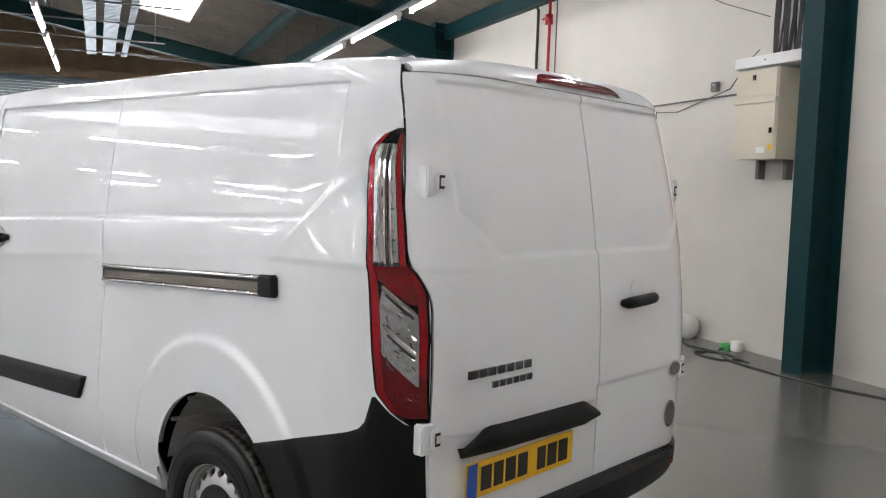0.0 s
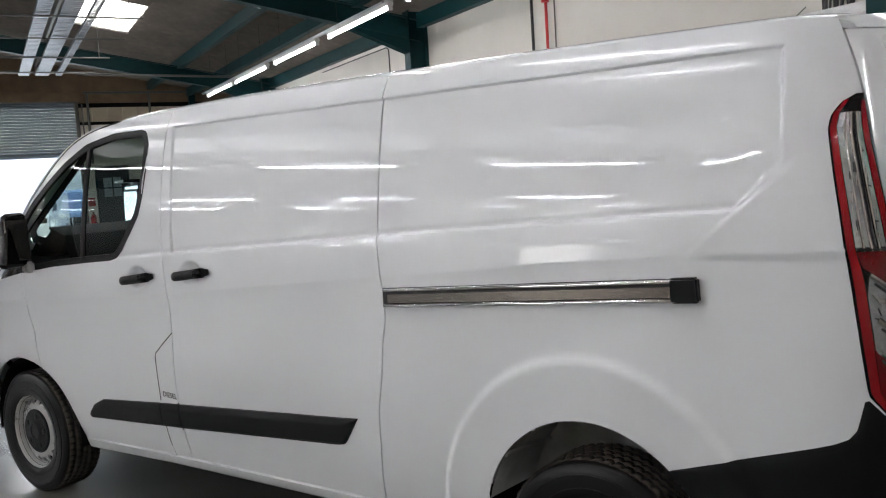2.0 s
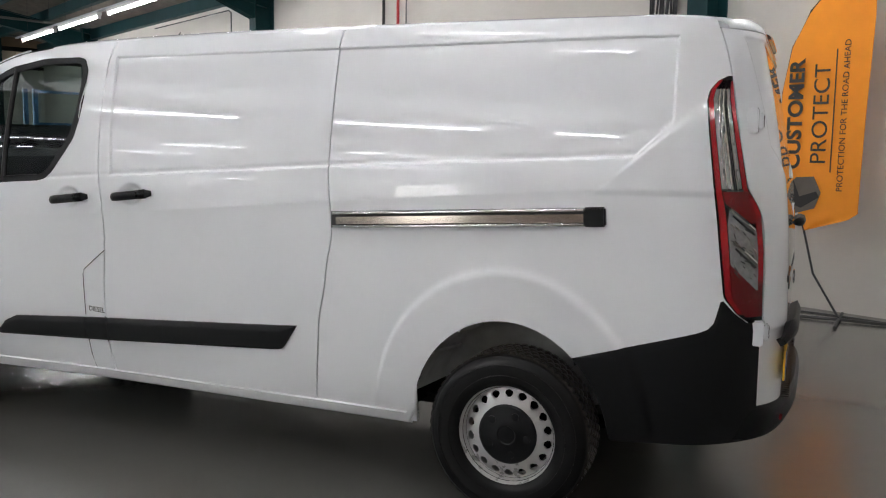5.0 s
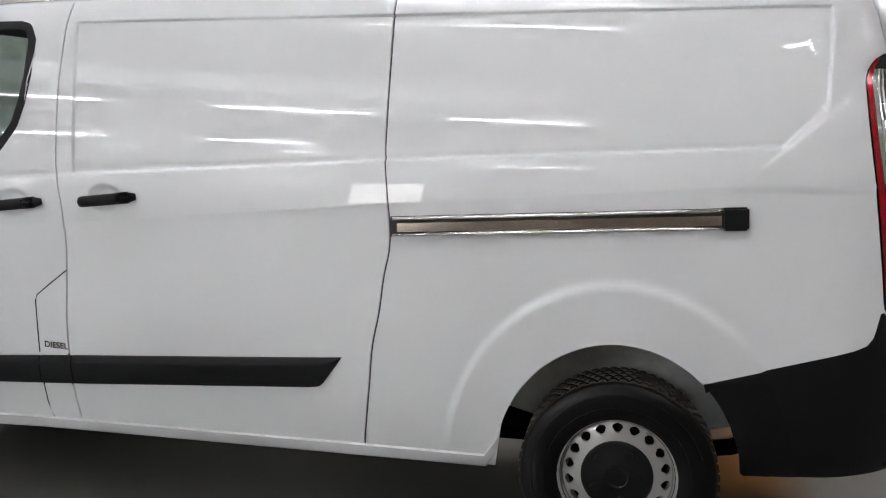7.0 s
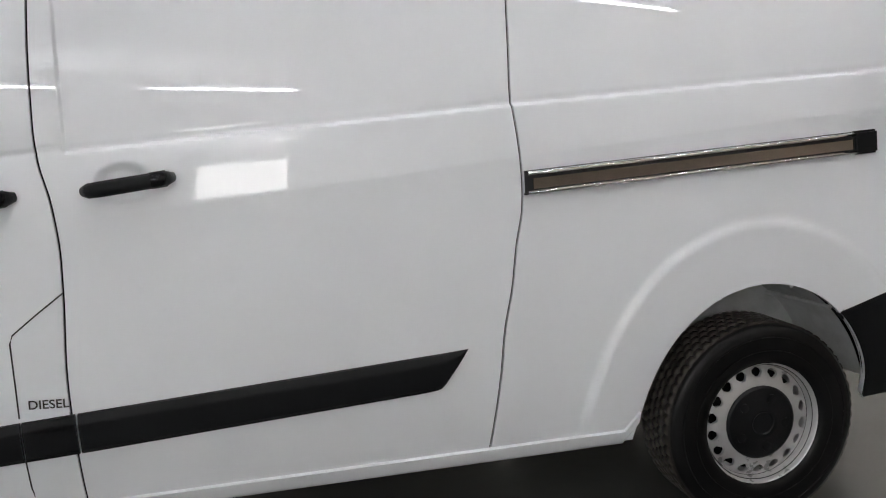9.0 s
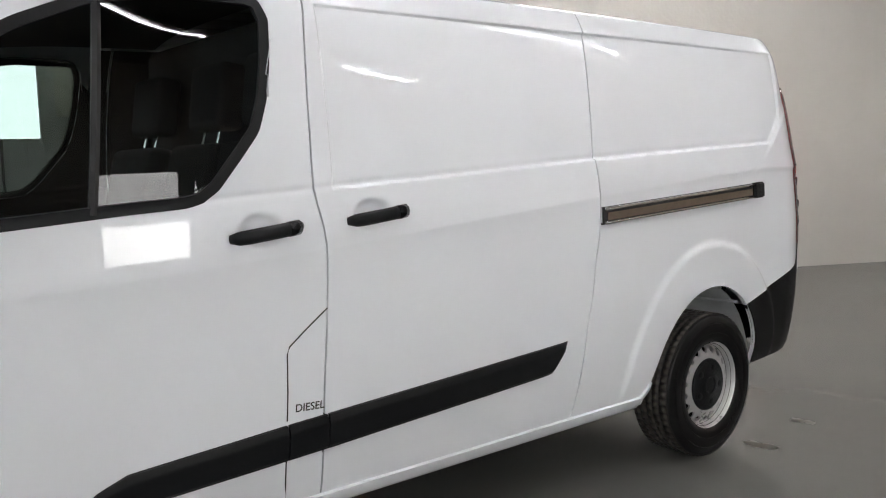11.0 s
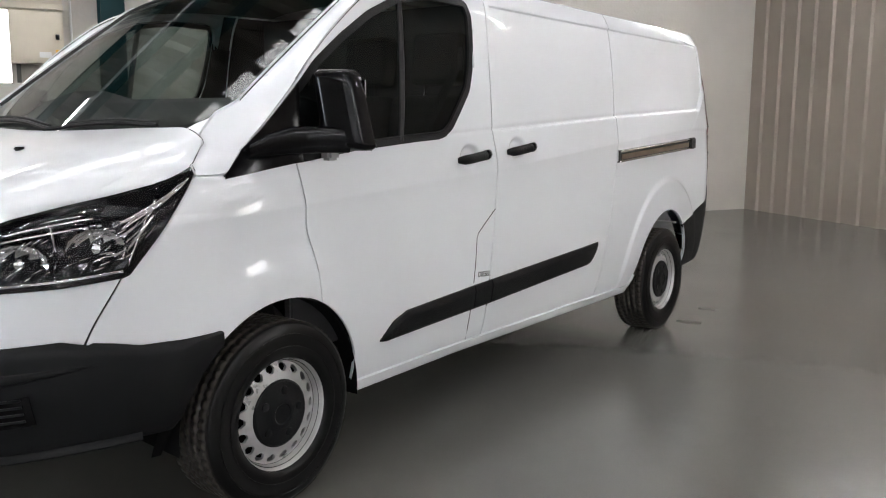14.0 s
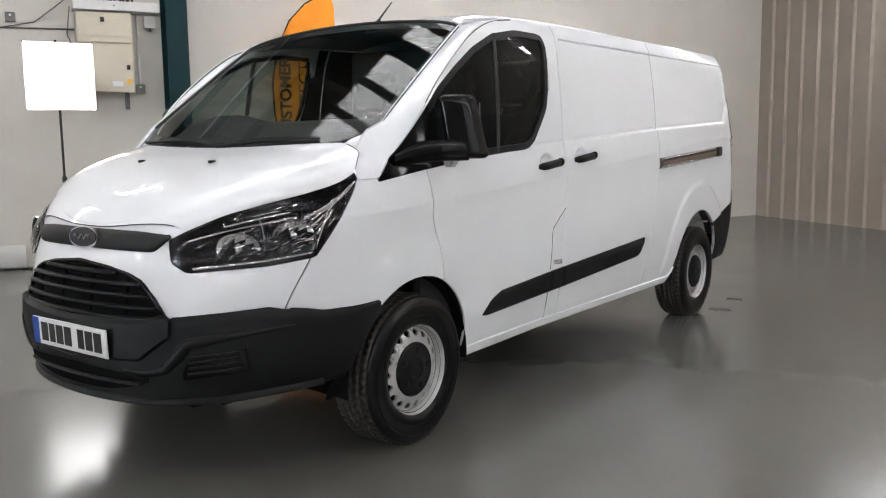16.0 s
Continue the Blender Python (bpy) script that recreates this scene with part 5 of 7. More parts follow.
# tail lamps round the corners
for s in (-1, 1):
    zr = np.linspace(0.838, 1.703, 70)
    left = lambda z: np.interp(z, [0.838, 0.87, 0.93, 1.2, 1.5, 1.62, 1.655, 1.69, 1.703], [4.165, 4.125, 4.08, 4.046, 4.004, 3.99, 3.998, 4.025, 4.05])
    right = lambda z: np.interp(z, [0.838, 1.09, 1.22, 1.25, 1.31, 1.58, 1.703], [4.206, 4.199, 4.184, 4.172, 4.138, 4.084, 4.064])

    def lamp_pt(z, c, off):
        """c from 0 on the side to 1 at the edge of the rear door."""
        x = float(left(z)) * (1 - c) + float(right(z)) * c
        y = float(half_width(x, z))
        dy = (float(half_width(x + 2e-3, z)) - float(half_width(x - 2e-3, z))) / 4e-3
        ln = math.hypot(1, dy)
        off = off * min(1.0, 0.12 + 3.5 * max(c, 0.0))
        return (x - off * dy / ln, s * (y + off / ln), z)

    def lamp_sheet(c0, c1, z0, z1, off, n=14, m=50, lip=0.02, c0f=None, c1f=None):
        Q = np.zeros((n, m, 3))
        for j, z in enumerate(np.linspace(z0, z1, m)):
            a = c0 if c0f is None else float(c0f(z))
            b = c1 if c1f is None else float(c1f(z))
            for i, c in enumerate(np.linspace(a, b, n)):
                e = min(1, 8 * min(c, 1 - c) + 0.3)
                Q[i, j] = lamp_pt(z, c, off * (e if lip > 0.012 else 1))
        return sheet(Q, lip, flip=s > 0)

    tl_ = part("tail_lamp", lamp_sheet(0, 1, 0.838, 1.703, 0.006), M["gloss_black"], van, "tall red and clear rear lamp cluster", True)
    part("red_lens", lamp_sheet(0.05, 0.20, 0.87, 1.688, 0.008, lip=0.006), bright_red, tl_, "red lens", True)
    part("red_lens", lamp_sheet(0.82, 0.945, 1.285, 1.685, 0.008, lip=0.006, n=6), bright_red, tl_, "red lens", True)
    part("red_lens", lamp_sheet(0.21, 0.96, 0.86, 1.07, 0.0075, lip=0.006, m=20), red_lens, tl_, "red lens", True)
    part("red_lens", lamp_sheet(0.21, 0.95, 1.19, 1.300, 0.0085, lip=0.006, m=14, c0f=lambda z: np.interp(z, [1.19, 1.26], [0.74, 0.22])), red_lens, tl_, "red lens", True)
    part("red_lens", lamp_sheet(0.85, 0.96, 0.98, 1.285, 0.0085, lip=0.006, n=6), bright_red, tl_, "red lens", True)
    part("clear_optics", lamp_sheet(0.22, 0.80, 1.31, 1.655, 0.007, lip=0.004), clear_lamp, tl_, "clear lens", True)
    part("clear_optics", lamp_sheet(0.22, 0.84, 0.955, 1.24, 0.0095, lip=0.004, m=34, c0f=lambda z: np.interp(z, [0.955, 1.045, 1.19, 1.24], [0.80, 0.22, 0.22, 0.30]), c1f=lambda z: np.interp(z, [1.16, 1.24], [0.84, 0.36])), smoky, tl_, "smoky clear lens", True)

    def rib(c0, z0, c1, z1, r, mat, off=0.0095):
        part("optic_rib_sparkle", sweep(bm_new(), [lamp_pt(z0 + (z1 - z0) * k, c0 + (c1 - c0) * k, off) for k in np.linspace(0, 1, 8)], r, 6), mat, tl_)
    for c0, c1, r in ((0.36, 0.38, 0.003), (0.50, 0.52, 0.004), (0.64, 0.67, 0.004)):
        rib(c0, 1.30, c1, 1.655, r, M["chrome"])
    rib(0.57, 1.30, 0.60, 1.65, 0.003, M["seal"])
    for z0 in (1.38, 1.47, 1.56):
        rib(0.52, z0, 0.74, z0 - 0.006, 0.0025, M["seal"])
    for z0 in (1.125, 1.24):
        rib(0.30, z0, 0.79, z0 - 0.075, 0.007, M["chrome"], 0.011)
        rib(0.34, z0 - 0.022, 0.78, z0 - 0.090, 0.004, M["seal"], 0.011)
    rib(0.22, 1.306, 0.80, 1.303, 0.004, M["seal"])
    # small facets that sparkle in the optics
    # scattered bright and dark slivers that stand in for sparkle and red highlights
    sparkle_rng = random.Random(21)
    for _ in range(34):
        c, z = sparkle_rng.uniform(0.26, 0.74), sparkle_rng.uniform(1.00, 1.19)
        rib(c, z, c + sparkle_rng.uniform(0.02, 0.10), z - sparkle_rng.uniform(0.004, 0.02), sparkle_rng.uniform(0.0012, 0.0028), sparkle_rng.choice((M["chrome"], M["seal"], M["seal"])), 0.0108)
    for _ in range(26):
        c, z = sparkle_rng.uniform(0.25, 0.74), sparkle_rng.uniform(1.33, 1.64)
        rib(c, z, c + sparkle_rng.uniform(0.01, 0.05), z + sparkle_rng.uniform(0.008, 0.03), sparkle_rng.uniform(0.0012, 0.0026), sparkle_rng.choice((M["chrome"], M["seal"])), 0.0098)
    for _ in range(28):
        c, z = sparkle_rng.uniform(0.26, 0.88), sparkle_rng.choice((sparkle_rng.uniform(0.88, 0.96), sparkle_rng.uniform(1.245, 1.295)))
        rib(c, z, c + sparkle_rng.uniform(0.02, 0.07), z + sparkle_rng.uniform(-0.012, 0.012), sparkle_rng.uniform(0.0014, 0.003), sparkle_rng.choice((bright_red, red_lens)), 0.0105)
    part("lens_cover", lamp_sheet(0.02, 0.98, 0.85, 1.69, 0.011, lip=0.004), M["lens"], tl_, "", True)
    # hinges
    for z, y in ((1.548, 0.742), (0.80, 0.785)):
        x = float(rear_x(y - 0.02, z))
        h = part("rear_hinge", box(bm_new(), x - 0.035, x + 0.004, s * y - 0.026, s * y + 0.026, z - 0.046, z + 0.046, bevel=0.005), M["paint"], van, "white box hinge on the rear corner")
        yk = s * (y - 0.022)
        part("hinge_knuckle", box(bm_new(), x + 0.002, x + 0.020, yk - 0.017, yk + 0.017, z - 0.030, z + 0.030, bevel=0.006), M["paint"], h)
        part("hinge_slot", joined(box(bm_new(), x + 0.0185, x + 0.0212, yk - 0.011, yk + 0.011, z + 0.012, z + 0.020), box(bm_new(), x + 0.0185, x + 0.0212, yk - 0.011, yk + 0.011, z - 0.020, z - 0.012), box(bm_new(), x + 0.0185, x + 0.0212, yk - 0.011, yk - 0.006, z - 0.012, z + 0.012)), M["seal"], h)
    # black rear corner
    xs = np.linspace(3.56, 4.203, 70)
    k = np.linspace(0, 1, 16)
    tops = np.interp(xs, [3.56, 4.0, 4.035, 4.055, 4.075, 4.12, 4.16, 4.3], [0.668, 0.800, 0.815, 0.84, 0.925, 0.872, 0.838, 0.835])
    lows = np.maximum(sill(xs), np.interp(xs, [3.56, 4.3], [0.335, 0.40]))
    tops = np.maximum(tops, lows)
    X = np.repeat(xs[:, None], 16, 1)
    Zp = lows[:, None] * (1 - k) + tops[:, None] * k
    o = 0.006 * np.interp(k, [0, 0.06, 0.95, 1], [0.3, 1, 1, 0.2])[None, :] * np.ones_like(X)
    part("rear_bumper_corner", sheet(np.stack([X, s * (half_width(X, Zp) + o), Zp], -1), 0.03, flip=s > 0), M["plastic"], van, "black plastic rear bumper corner", True)
# rear bumper step
prof = [(0.395, 0.0), (0.40, 0.05), (0.43, 0.075), (0.47, 0.082), (0.505, 0.080), (0.52, 0.06), (0.524, 0.0), (0.52, -0.04)]
Q = np.zeros((70, len(prof), 3))
for i, a in enumerate(np.linspace(-1, 1, 70)):
    ang = a * math.pi / 2 * 1.0
    y = math.copysign(abs(math.sin(ang)) ** 0.8, a) * 0.80
    xb = 4.06 + 0.225 * abs(math.cos(ang)) ** 0.7
    for j, (z, o) in enumerate(prof):
        Q[i, j] = (xb + 0.62 * o * abs(math.cos(ang)) ** 0.4, y * (1 + o * 0.05), z)
rb = part("rear_bumper", sheet(Q, 0.0), M["plastic"], van, "black rear step bumper with ribbed top", True)
for i in range(34):
    y = -0.56 + 0.034 * i
    part("step_rib", box(bm_new(), 4.25, 4.308, y - 0.006, y + 0.006, 0.519, 0.5235), M["plastic"], rb)
for y in (-0.58, 0.58):
    part("reflector", box(bm_new(), 4.27, 4.289, y - 0.03, y + 0.03, 0.44, 0.465, bevel=0.003), red_lens, rb, "small red reflector")
dark_chrome = material("dark_chrome", (0.22, 0.22, 0.23), 0.12, metal=1.0, vary=0.1)
# garnish, number plate, handle and badges on the rear doors
def rear_patch(outline_low, outline_high, y0, y1, off, n=30, m=6):
    Q = np.zeros((n, m, 3))
    for i, y in enumerate(np.linspace(y0, y1, n)):
        a, b = float(outline_low(y)), float(outline_high(y))
        for j, k in enumerate(np.linspace(0, 1, m)):
            z = a + (b - a) * k
            Q[i, j] = (float(rear_x(y, z)) + off * (0.25 + 0.75 * math.sin(math.pi * (0.12 + 0.7 * k))), y, z)
    return sheet(Q, 0.03)
gl = lambda y: np.interp(y, [-0.705, -0.62, -0.10, -0.035], [0.740, 0.748, 0.738, 0.750])
gh = lambda y: np.interp(y, [-0.705, -0.63, -0.12, -0.035], [0.770, 0.832, 0.825, 0.780])
part("plate_lamp_garnish", rear_patch(gl, gh, -0.705, -0.035, 0.042), M["plastic"], rear_left, "black number plate garnish", True)
pl = part("number_plate", box(bm_new(), 4.284, 4.292, -0.695, -0.145, 0.612, 0.722, bevel=0.002), M["plate_yellow"], rear_left, "yellow number plate with dark bars")
part("plate_band", box(bm_new(), 4.2915, 4.2935, -0.694, -0.650, 0.614, 0.720), M["blue"], pl)
yb = -0.632
for wdt in (0.05, 0.045, 0.05, 0.05, 0.0, 0.045, 0.05, 0.052):
    if wdt:
        part("plate_bar", box(bm_new(), 4.2915, 4.2935, yb, yb + wdt, 0.630, 0.704), M["black_print"], pl)
    yb += (wdt or 0.028) + 0.012
h = part("rear_handle", sweep(bm_new(), [(4.284 + 0.022 * (1 - abs(k) ** 6), 0.26 + 0.115 * k, 1.138 + 0.004 * k) for k in np.linspace(-1, 1, 11)], [0.012 + 0.01 * (1 - abs(k) ** 8) ** 0.5 for k in np.linspace(-1, 1, 11)], 8), M["plastic"], rear_right, "black rear door handle", True, 60)
part("handle_bowl", disc(bm_new(), 0.045, 0.04, 0.006, Matrix.Translation((4.268, 0.27, 1.175)) @ pose(0, 0, 0, 90, 0, 90)), M["paint"], rear_right)
for (y0, y1, z0, z1, k) in ((-0.695, -0.385, 0.975, 1.000, 7), (-0.585, -0.382, 0.935, 0.955, 6)):
    step = (y1 - y0) / k
    for i in range(k):
        part("badge_bar", box(bm_new(), 4.280, 4.288, y0 + i * step, y0 + (i + 0.78) * step, z0, z1), dark_chrome, rear_left)
for y, z, rx, rz in ((0.575, 0.835, 0.05, 0.034), (0.552, 0.655, 0.045, 0.055)):
    em = part("rear_emblem", disc(bm_new(), rx, rz, 0.006, Matrix.Translation((4.284, y, z)) @ pose(0, 0, 0, 90, 0, 90)), M["chrome"], rear_right, "small oval chrome emblem")
    part("emblem_face", disc(bm_new(), rx * 0.82, rz * 0.78, 0.0075, Matrix.Translation((4.284, y, z)) @ pose(0, 0, 0, 90, 0, 90)), M["grey_steel"], em)

# front number plate
fp = part("number_plate", box(bm_new(), -0.006, 0.002, -0.26, 0.26, -0.056, 0.056, bevel=0.002), M["plate_white"], mount, "white number plate with dark bars")
fp.matrix_world = pose(-1.062, -0.010, 0.566, 0, -2, 0)
b_ = part("plate_band", box(bm_new(), -0.008, -0.0055, 0.214, 0.259, -0.054, 0.054), M["blue"], fp)
yb = 0.195
for wdt in (0.048, 0.04, 0.048, 0.048, 0.0, 0.042, 0.048, 0.05):
    if wdt:
        part("plate_bar", box(bm_new(), -0.008, -0.0055, yb - wdt, yb, -0.038, 0.038), M["black_print"], fp)
    yb -= (wdt or 0.024) + 0.011

# ---- headlamps ----
lamp_black = M["gloss_black"]
smoked = material("smoked_lamp_plastic", (0.035, 0.035, 0.037), 0.12, metal=0.7, vary=0.2, scale=40)
for s in (-1, 1):
    # outline by height, on the nose and round to the wing: lower and upper edge against plan position
    def wrap(c, z, off):
        """c runs along the plan outline from the inner end of the lamp to its tip on the wing."""
        x = -0.905 + 0.615 * c ** 1.25
        f = float(nose(min(z, 1.05)))
        x = max(x, f + 0.004)
        y = float(half_width(x, z))
        e = 2e-3
        dy = (float(half_width(x + e, z)) - float(half_width(x - e, z))) / (2 * e)
        ln = math.hypot(1, dy)
        return x - off * dy / ln, y + off / ln

    low_c = lambda c: np.interp(c, [0, 0.06, 0.2, 0.42, 0.66, 0.78, 0.9, 1.0], [0.868, 0.836, 0.846, 0.858, 0.880, 0.985, 1.095, 1.178])
    high_c = lambda c: np.interp(c, [0, 0.05], [0.885, float(bonnet_edge(-0.905 + 0.615 * 0.05 ** 1.25))]) if c < 0.05 else bonnet_edge(-0.905 + 0.615 * c ** 1.25) - 0.002

    def lamp_patch(c0, c1, k0, k1, off, n=40, m=12, lip=0.012, dome=0.0):
        Q = np.zeros((n, m, 3))
        for i, c in enumerate(np.linspace(c0, c1, n)):
            a, b = float(low_c(c)), float(high_c(c))
            for j, k in enumerate(np.linspace(k0, k1, m)):
                z = a + (b - a) * k
                o = off + dome * math.sin(math.pi * min(max(k, 0.02), 0.98)) ** 0.5 * min(1, 6 * c * 1.0 + 0.2, 6 * (1 - c) + 0.1)
                x, y = wrap(c, z, o * min(1.0, 0.55 + 4 * (1 - k)))
                Q[i, j] = (x, s * y, z)
        return sheet(Q, lip, flip=s > 0)

    hl = part("headlamp", lamp_patch(0, 1, 0, 1, 0.006), lamp_black, van, "swept-back headlamp with clear lens and bright reflectors", True)
    # faceted reflectors, one on each side of a thin divider
    for c0, c1, k0, k1 in ((0.19, 0.43, 0.14, 0.66), (0.46, 0.66, 0.14, 0.70)):
        n, m = 13, 9
        Q = np.zeros((n, m, 3))
        for i, c in enumerate(np.linspace(c0, c1, n)):
            for j, k in enumerate(np.linspace(k0, k1, m)):
                z = float(low_c(c)) * (1 - k) + float(high_c(c)) * k
                u, v = (i / (n - 1) - 0.5) * 2, (j / (m - 1) - 0.5) * 2
                x, y = wrap(c, z, 0.007 + 0.012 * min(1.0, u * u + v * v) + 0.003 * ((i * 7 + j * 5) % 3))
                Q[i, j] = (x, s * y, z)
        part("reflector_housing", sheet(Q, 0.006, flip=s > 0), smoked, hl, "dark faceted reflector housing")
        c, k = (c0 + c1) / 2, (k0 + k1) / 2
        z = float(low_c(c)) * (1 - k) + float(high_c(c)) * k
        x, y = wrap(c, z, 0.006)
        x2, y2 = wrap(c, z, 0.03)
        out = Vector((x2 - x, s * (y2 - y), 0)).normalized()
        rot = out.to_track_quat("Y", "Z").to_matrix().to_4x4()
        bowl = lathe(bm_new(), [(0.082, 0.024), (0.076, 0.013), (0.058, 0.004), (0.030, -0.001), (0.006, -0.002)], 14)
        bmesh.ops.scale(bowl, vec=(1.05, 1, 0.74), verts=bowl.verts)
        bmesh.ops.transform(bowl, matrix=Matrix.Translation((x, s * y, z)) @ rot, verts=bowl.verts)
        part("reflector", bowl, M["chrome"], hl, "bright faceted reflector bowl")
        part("bulb_shield", lathe(bm_new(), [(0.001, 0.020), (0.012, 0.018), (0.016, 0.010), (0.018, 0.0)], 20, m=Matrix.Translation((x, s * y, z)) @ rot), M["chrome"], hl, "", True)
    def run(c0, k0, c1, k1, r, off=0.016, mat=None, n=14):
        pts = []
        for q in np.linspace(0, 1, n):
            c, k = c0 + (c1 - c0) * q, k0 + (k1 - k0) * q
            z = float(low_c(c)) * (1 - k) + float(high_c(c)) * k
            x, y = wrap(c, z, off)
            pts.append((x, s * y, z))
        part("lamp_trim_glint", sweep(bm_new(), pts, r, 6), mat or M["chrome"], hl, "", True, 60)
    # scattered chrome slivers that stand in for glints of the strip lights
    glint_rng = random.Random(5)
    for _ in range(26):
        c, k = glint_rng.uniform(0.26, 0.66), glint_rng.uniform(0.14, 0.66)
        run(c, k, c + glint_rng.uniform(0.015, 0.035), k + glint_rng.uniform(0.02, 0.05), 0.0019, 0.026, n=3)
    for _ in range(24):
        c, k = glint_rng.uniform(0.44, 0.76), glint_rng.uniform(0.25, 0.62)
        run(c, k, c + glint_rng.uniform(0.03, 0.06), k + glint_rng.uniform(-0.01, 0.04), glint_rng.uniform(0.0014, 0.003), 0.024, n=3)
    # indicator strip above them: a pointed bright band that runs on as two thin lines
    for q in range(5):
        run(0.26 + 0.03 * q, 0.80 + 0.022 * q, 0.60 - 0.02 * q, 0.74 + 0.030 * q, 0.0042, 0.012, M["chrome"] if q % 2 else smoked)
    run(0.56, 0.70, 0.95, 0.50, 0.0035)
    run(0.12, 0.78, 0.92, 0.60, 0.004)
    run(0.10, 0.12, 0.64, 0.10, 0.005)
    run(0.41, 0.10, 0.44, 0.78, 0.004)
    run(0.36, 0.86, 0.62, 0.88, 0.009, 0.010, smoked)
    run(0.60, 0.60, 0.86, 0.55, 0.004)
    run(0.64, 0.30, 0.78, 0.45, 0.005)
    run(0.66, 0.15, 0.80, 0.70, 0.003)
    part("lens", lamp_patch(0.01, 0.99, 0.02, 0.98, 0.008, lip=0.004, dome=0.024), M["lens"], hl, "clear lens", True)

# ---- wheels ----
def wheel(at, outward):
    w = thing("wheel", "", "")
    w.parent = van
    w.matrix_world = at
    tagged(w, "silver steel wheel with a black centre cap")
    # tyre with cut tread: rows of blocks between grooves
    ty = bm_new()
    n = 240
    prof = [(0.193, 0.085), (0.20, 0.098), (0.225, 0.106), (0.262, 0.110), (0.292, 0.106), (0.312, 0.098), (0.323, 0.090)]
    tread = []
    lanes = [(0.086, 0.054), (0.048, 0.018), (0.012, -0.012), (-0.018, -0.048), (-0.054, -0.086)]
    for a, b in lanes:
        tread += [(0.318, a), (0.3285, a), (0.3285, b), (0.318, b)]
    ring = prof + tread + [(r, -h) for r, h in prof[::-1]]
    vs = []
    for i in range(n):
        a = 2 * math.pi * i / n
        row = []
        for q, (r, h) in enumerate(ring):
            lane = (q - len(prof)) // 4 if len(prof) <= q < len(prof) + 20 else -1
            cut = 0.0
            if lane >= 0 and r > 0.325:
                if (i + lane * 2) % 4 == 0:
                    cut = 0.0075 if lane in (0, 4) else 0.006
            row.append(ty.verts.new(((r - cut) * math.cos(a), h * outward, (r - cut) * math.sin(a))))
        vs.append(row)
    for i in range(n):
        a, b = vs[i], vs[(i + 1) % n]
        for q in range(len(ring) - 1):
            f = (a[q], b[q], b[q + 1], a[q + 1])
            ty.faces.new(f if outward > 0 else f[::-1])
    part("tyre", ty, M["rubber"], w, "worn black tyre with block tread", True, 28)
    for r, h, t in ((0.283, 0.1085, 0.0015), (0.240, 0.1085, 0.0012)):
        part("sidewall_ridge", sweep(bm_new(), [(r * math.cos(2 * math.pi * i / 60), h * outward, r * math.sin(2 * math.pi * i / 60)) for i in range(60)], t, 5, closed=True, up=(0, 1, 0)), M["rubber"], w)
    # rim
    R = lathe(bm_new(), [(0.196, -0.09), (0.19, -0.08), (0.180, 0.02), (0.183, 0.06), (0.190, 0.080), (0.203, 0.087), (0.208, 0.094), (0.205, 0.098), (0.197, 0.096), (0.1925, 0.090), (0.1905, 0.080), (0.1865, 0.076), (0.1855, 0.066), (0.184, 0.058), (0.179, 0.052)], 64)
    if outward < 0:
        bmesh.ops.scale(R, vec=(1, -1, 1), verts=R.verts)
    part("rim", R, M["steel"], w, "", True, 40)
    for r, h, q in ((0.1845, 0.0575, 0.0024), (0.1985, 0.0955, 0.0016), (0.1885, 0.0785, 0.0012)):
        part("rim_line", sweep(bm_new(), [(r * math.cos(2 * math.pi * i / 60), h * outward, r * math.sin(2 * math.pi * i / 60)) for i in range(60)], q, 5, closed=True, up=(0, 1, 0)), M["dark"], w)
    # pierced disc: a ring of holes
    D = bm_new()
    holes = 18
    r0, r1, rc, hr = 0.112, 0.184, 0.1605, 0.0162
    face = lambda r: 0.054 + 0.024 * math.sin(min(max((0.180 - r) / 0.062, 0), 1) * math.pi * 0.5)
    for i in range(holes):
        a0, a1 = 2 * math.pi * i / holes, 2 * math.pi * (i + 1) / holes
        am = (a0 + a1) / 2
        edge = [(r0, a0), (r0, am), (r0, a1), (rc, a1), (r1, a1), (r1, am), (r1, a0), (rc, a0)]
        ang = [math.atan2(math.sin(a - am) * r, r * math.cos(a - am) - rc) for r, a in edge]
        out, inn, deep = [], [], []
        for (r, a), g_ in zip(edge, ang):
            out.append(D.verts.new((r * math.cos(a), face(r) * outward, r * math.sin(a))))
            lx, ly = rc + hr * math.cos(g_) * 0.95, hr * math.sin(g_) * 1.15
            rr, aa = math.hypot(lx, ly), am + math.atan2(ly, lx)
            inn.append(D.verts.new((rr * math.cos(aa), (face(rr) - 0.001) * outward, rr * math.sin(aa))))
            deep.append(D.verts.new((rr * math.cos(aa), (face(rr) - 0.012) * outward, rr * math.sin(aa))))
        for k in range(8):
            q = (k + 1) % 8
            D.faces.new((out[k], out[q], inn[q], inn[k]))
            D.faces.new((inn[k], inn[q], deep[q], deep[k]))
    bmesh.ops.remove_doubles(D, verts=D.verts, dist=1e-5)
    bmesh.ops.recalc_face_normals(D, faces=D.faces)
    part("wheel_disc", D, M["steel"], w, "pierced silver steel disc", True, 40)
    C = lathe(bm_new(), [(0.120, 0.072), (0.119, 0.081), (0.112, 0.086), (0.060, 0.090), (0.052, 0.094), (0.038, 0.095), (0.034, 0.092), (0.001, 0.092)], 40)
    if outward < 0:
        bmesh.ops.scale(C, vec=(1, -1, 1), verts=C.verts)
    cap = part("centre_cap", C, M["plastic"], w, "black plastic centre cap", True, 30)
    for i in range(5):
        a = 2 * math.pi * i / 5 + 0.3
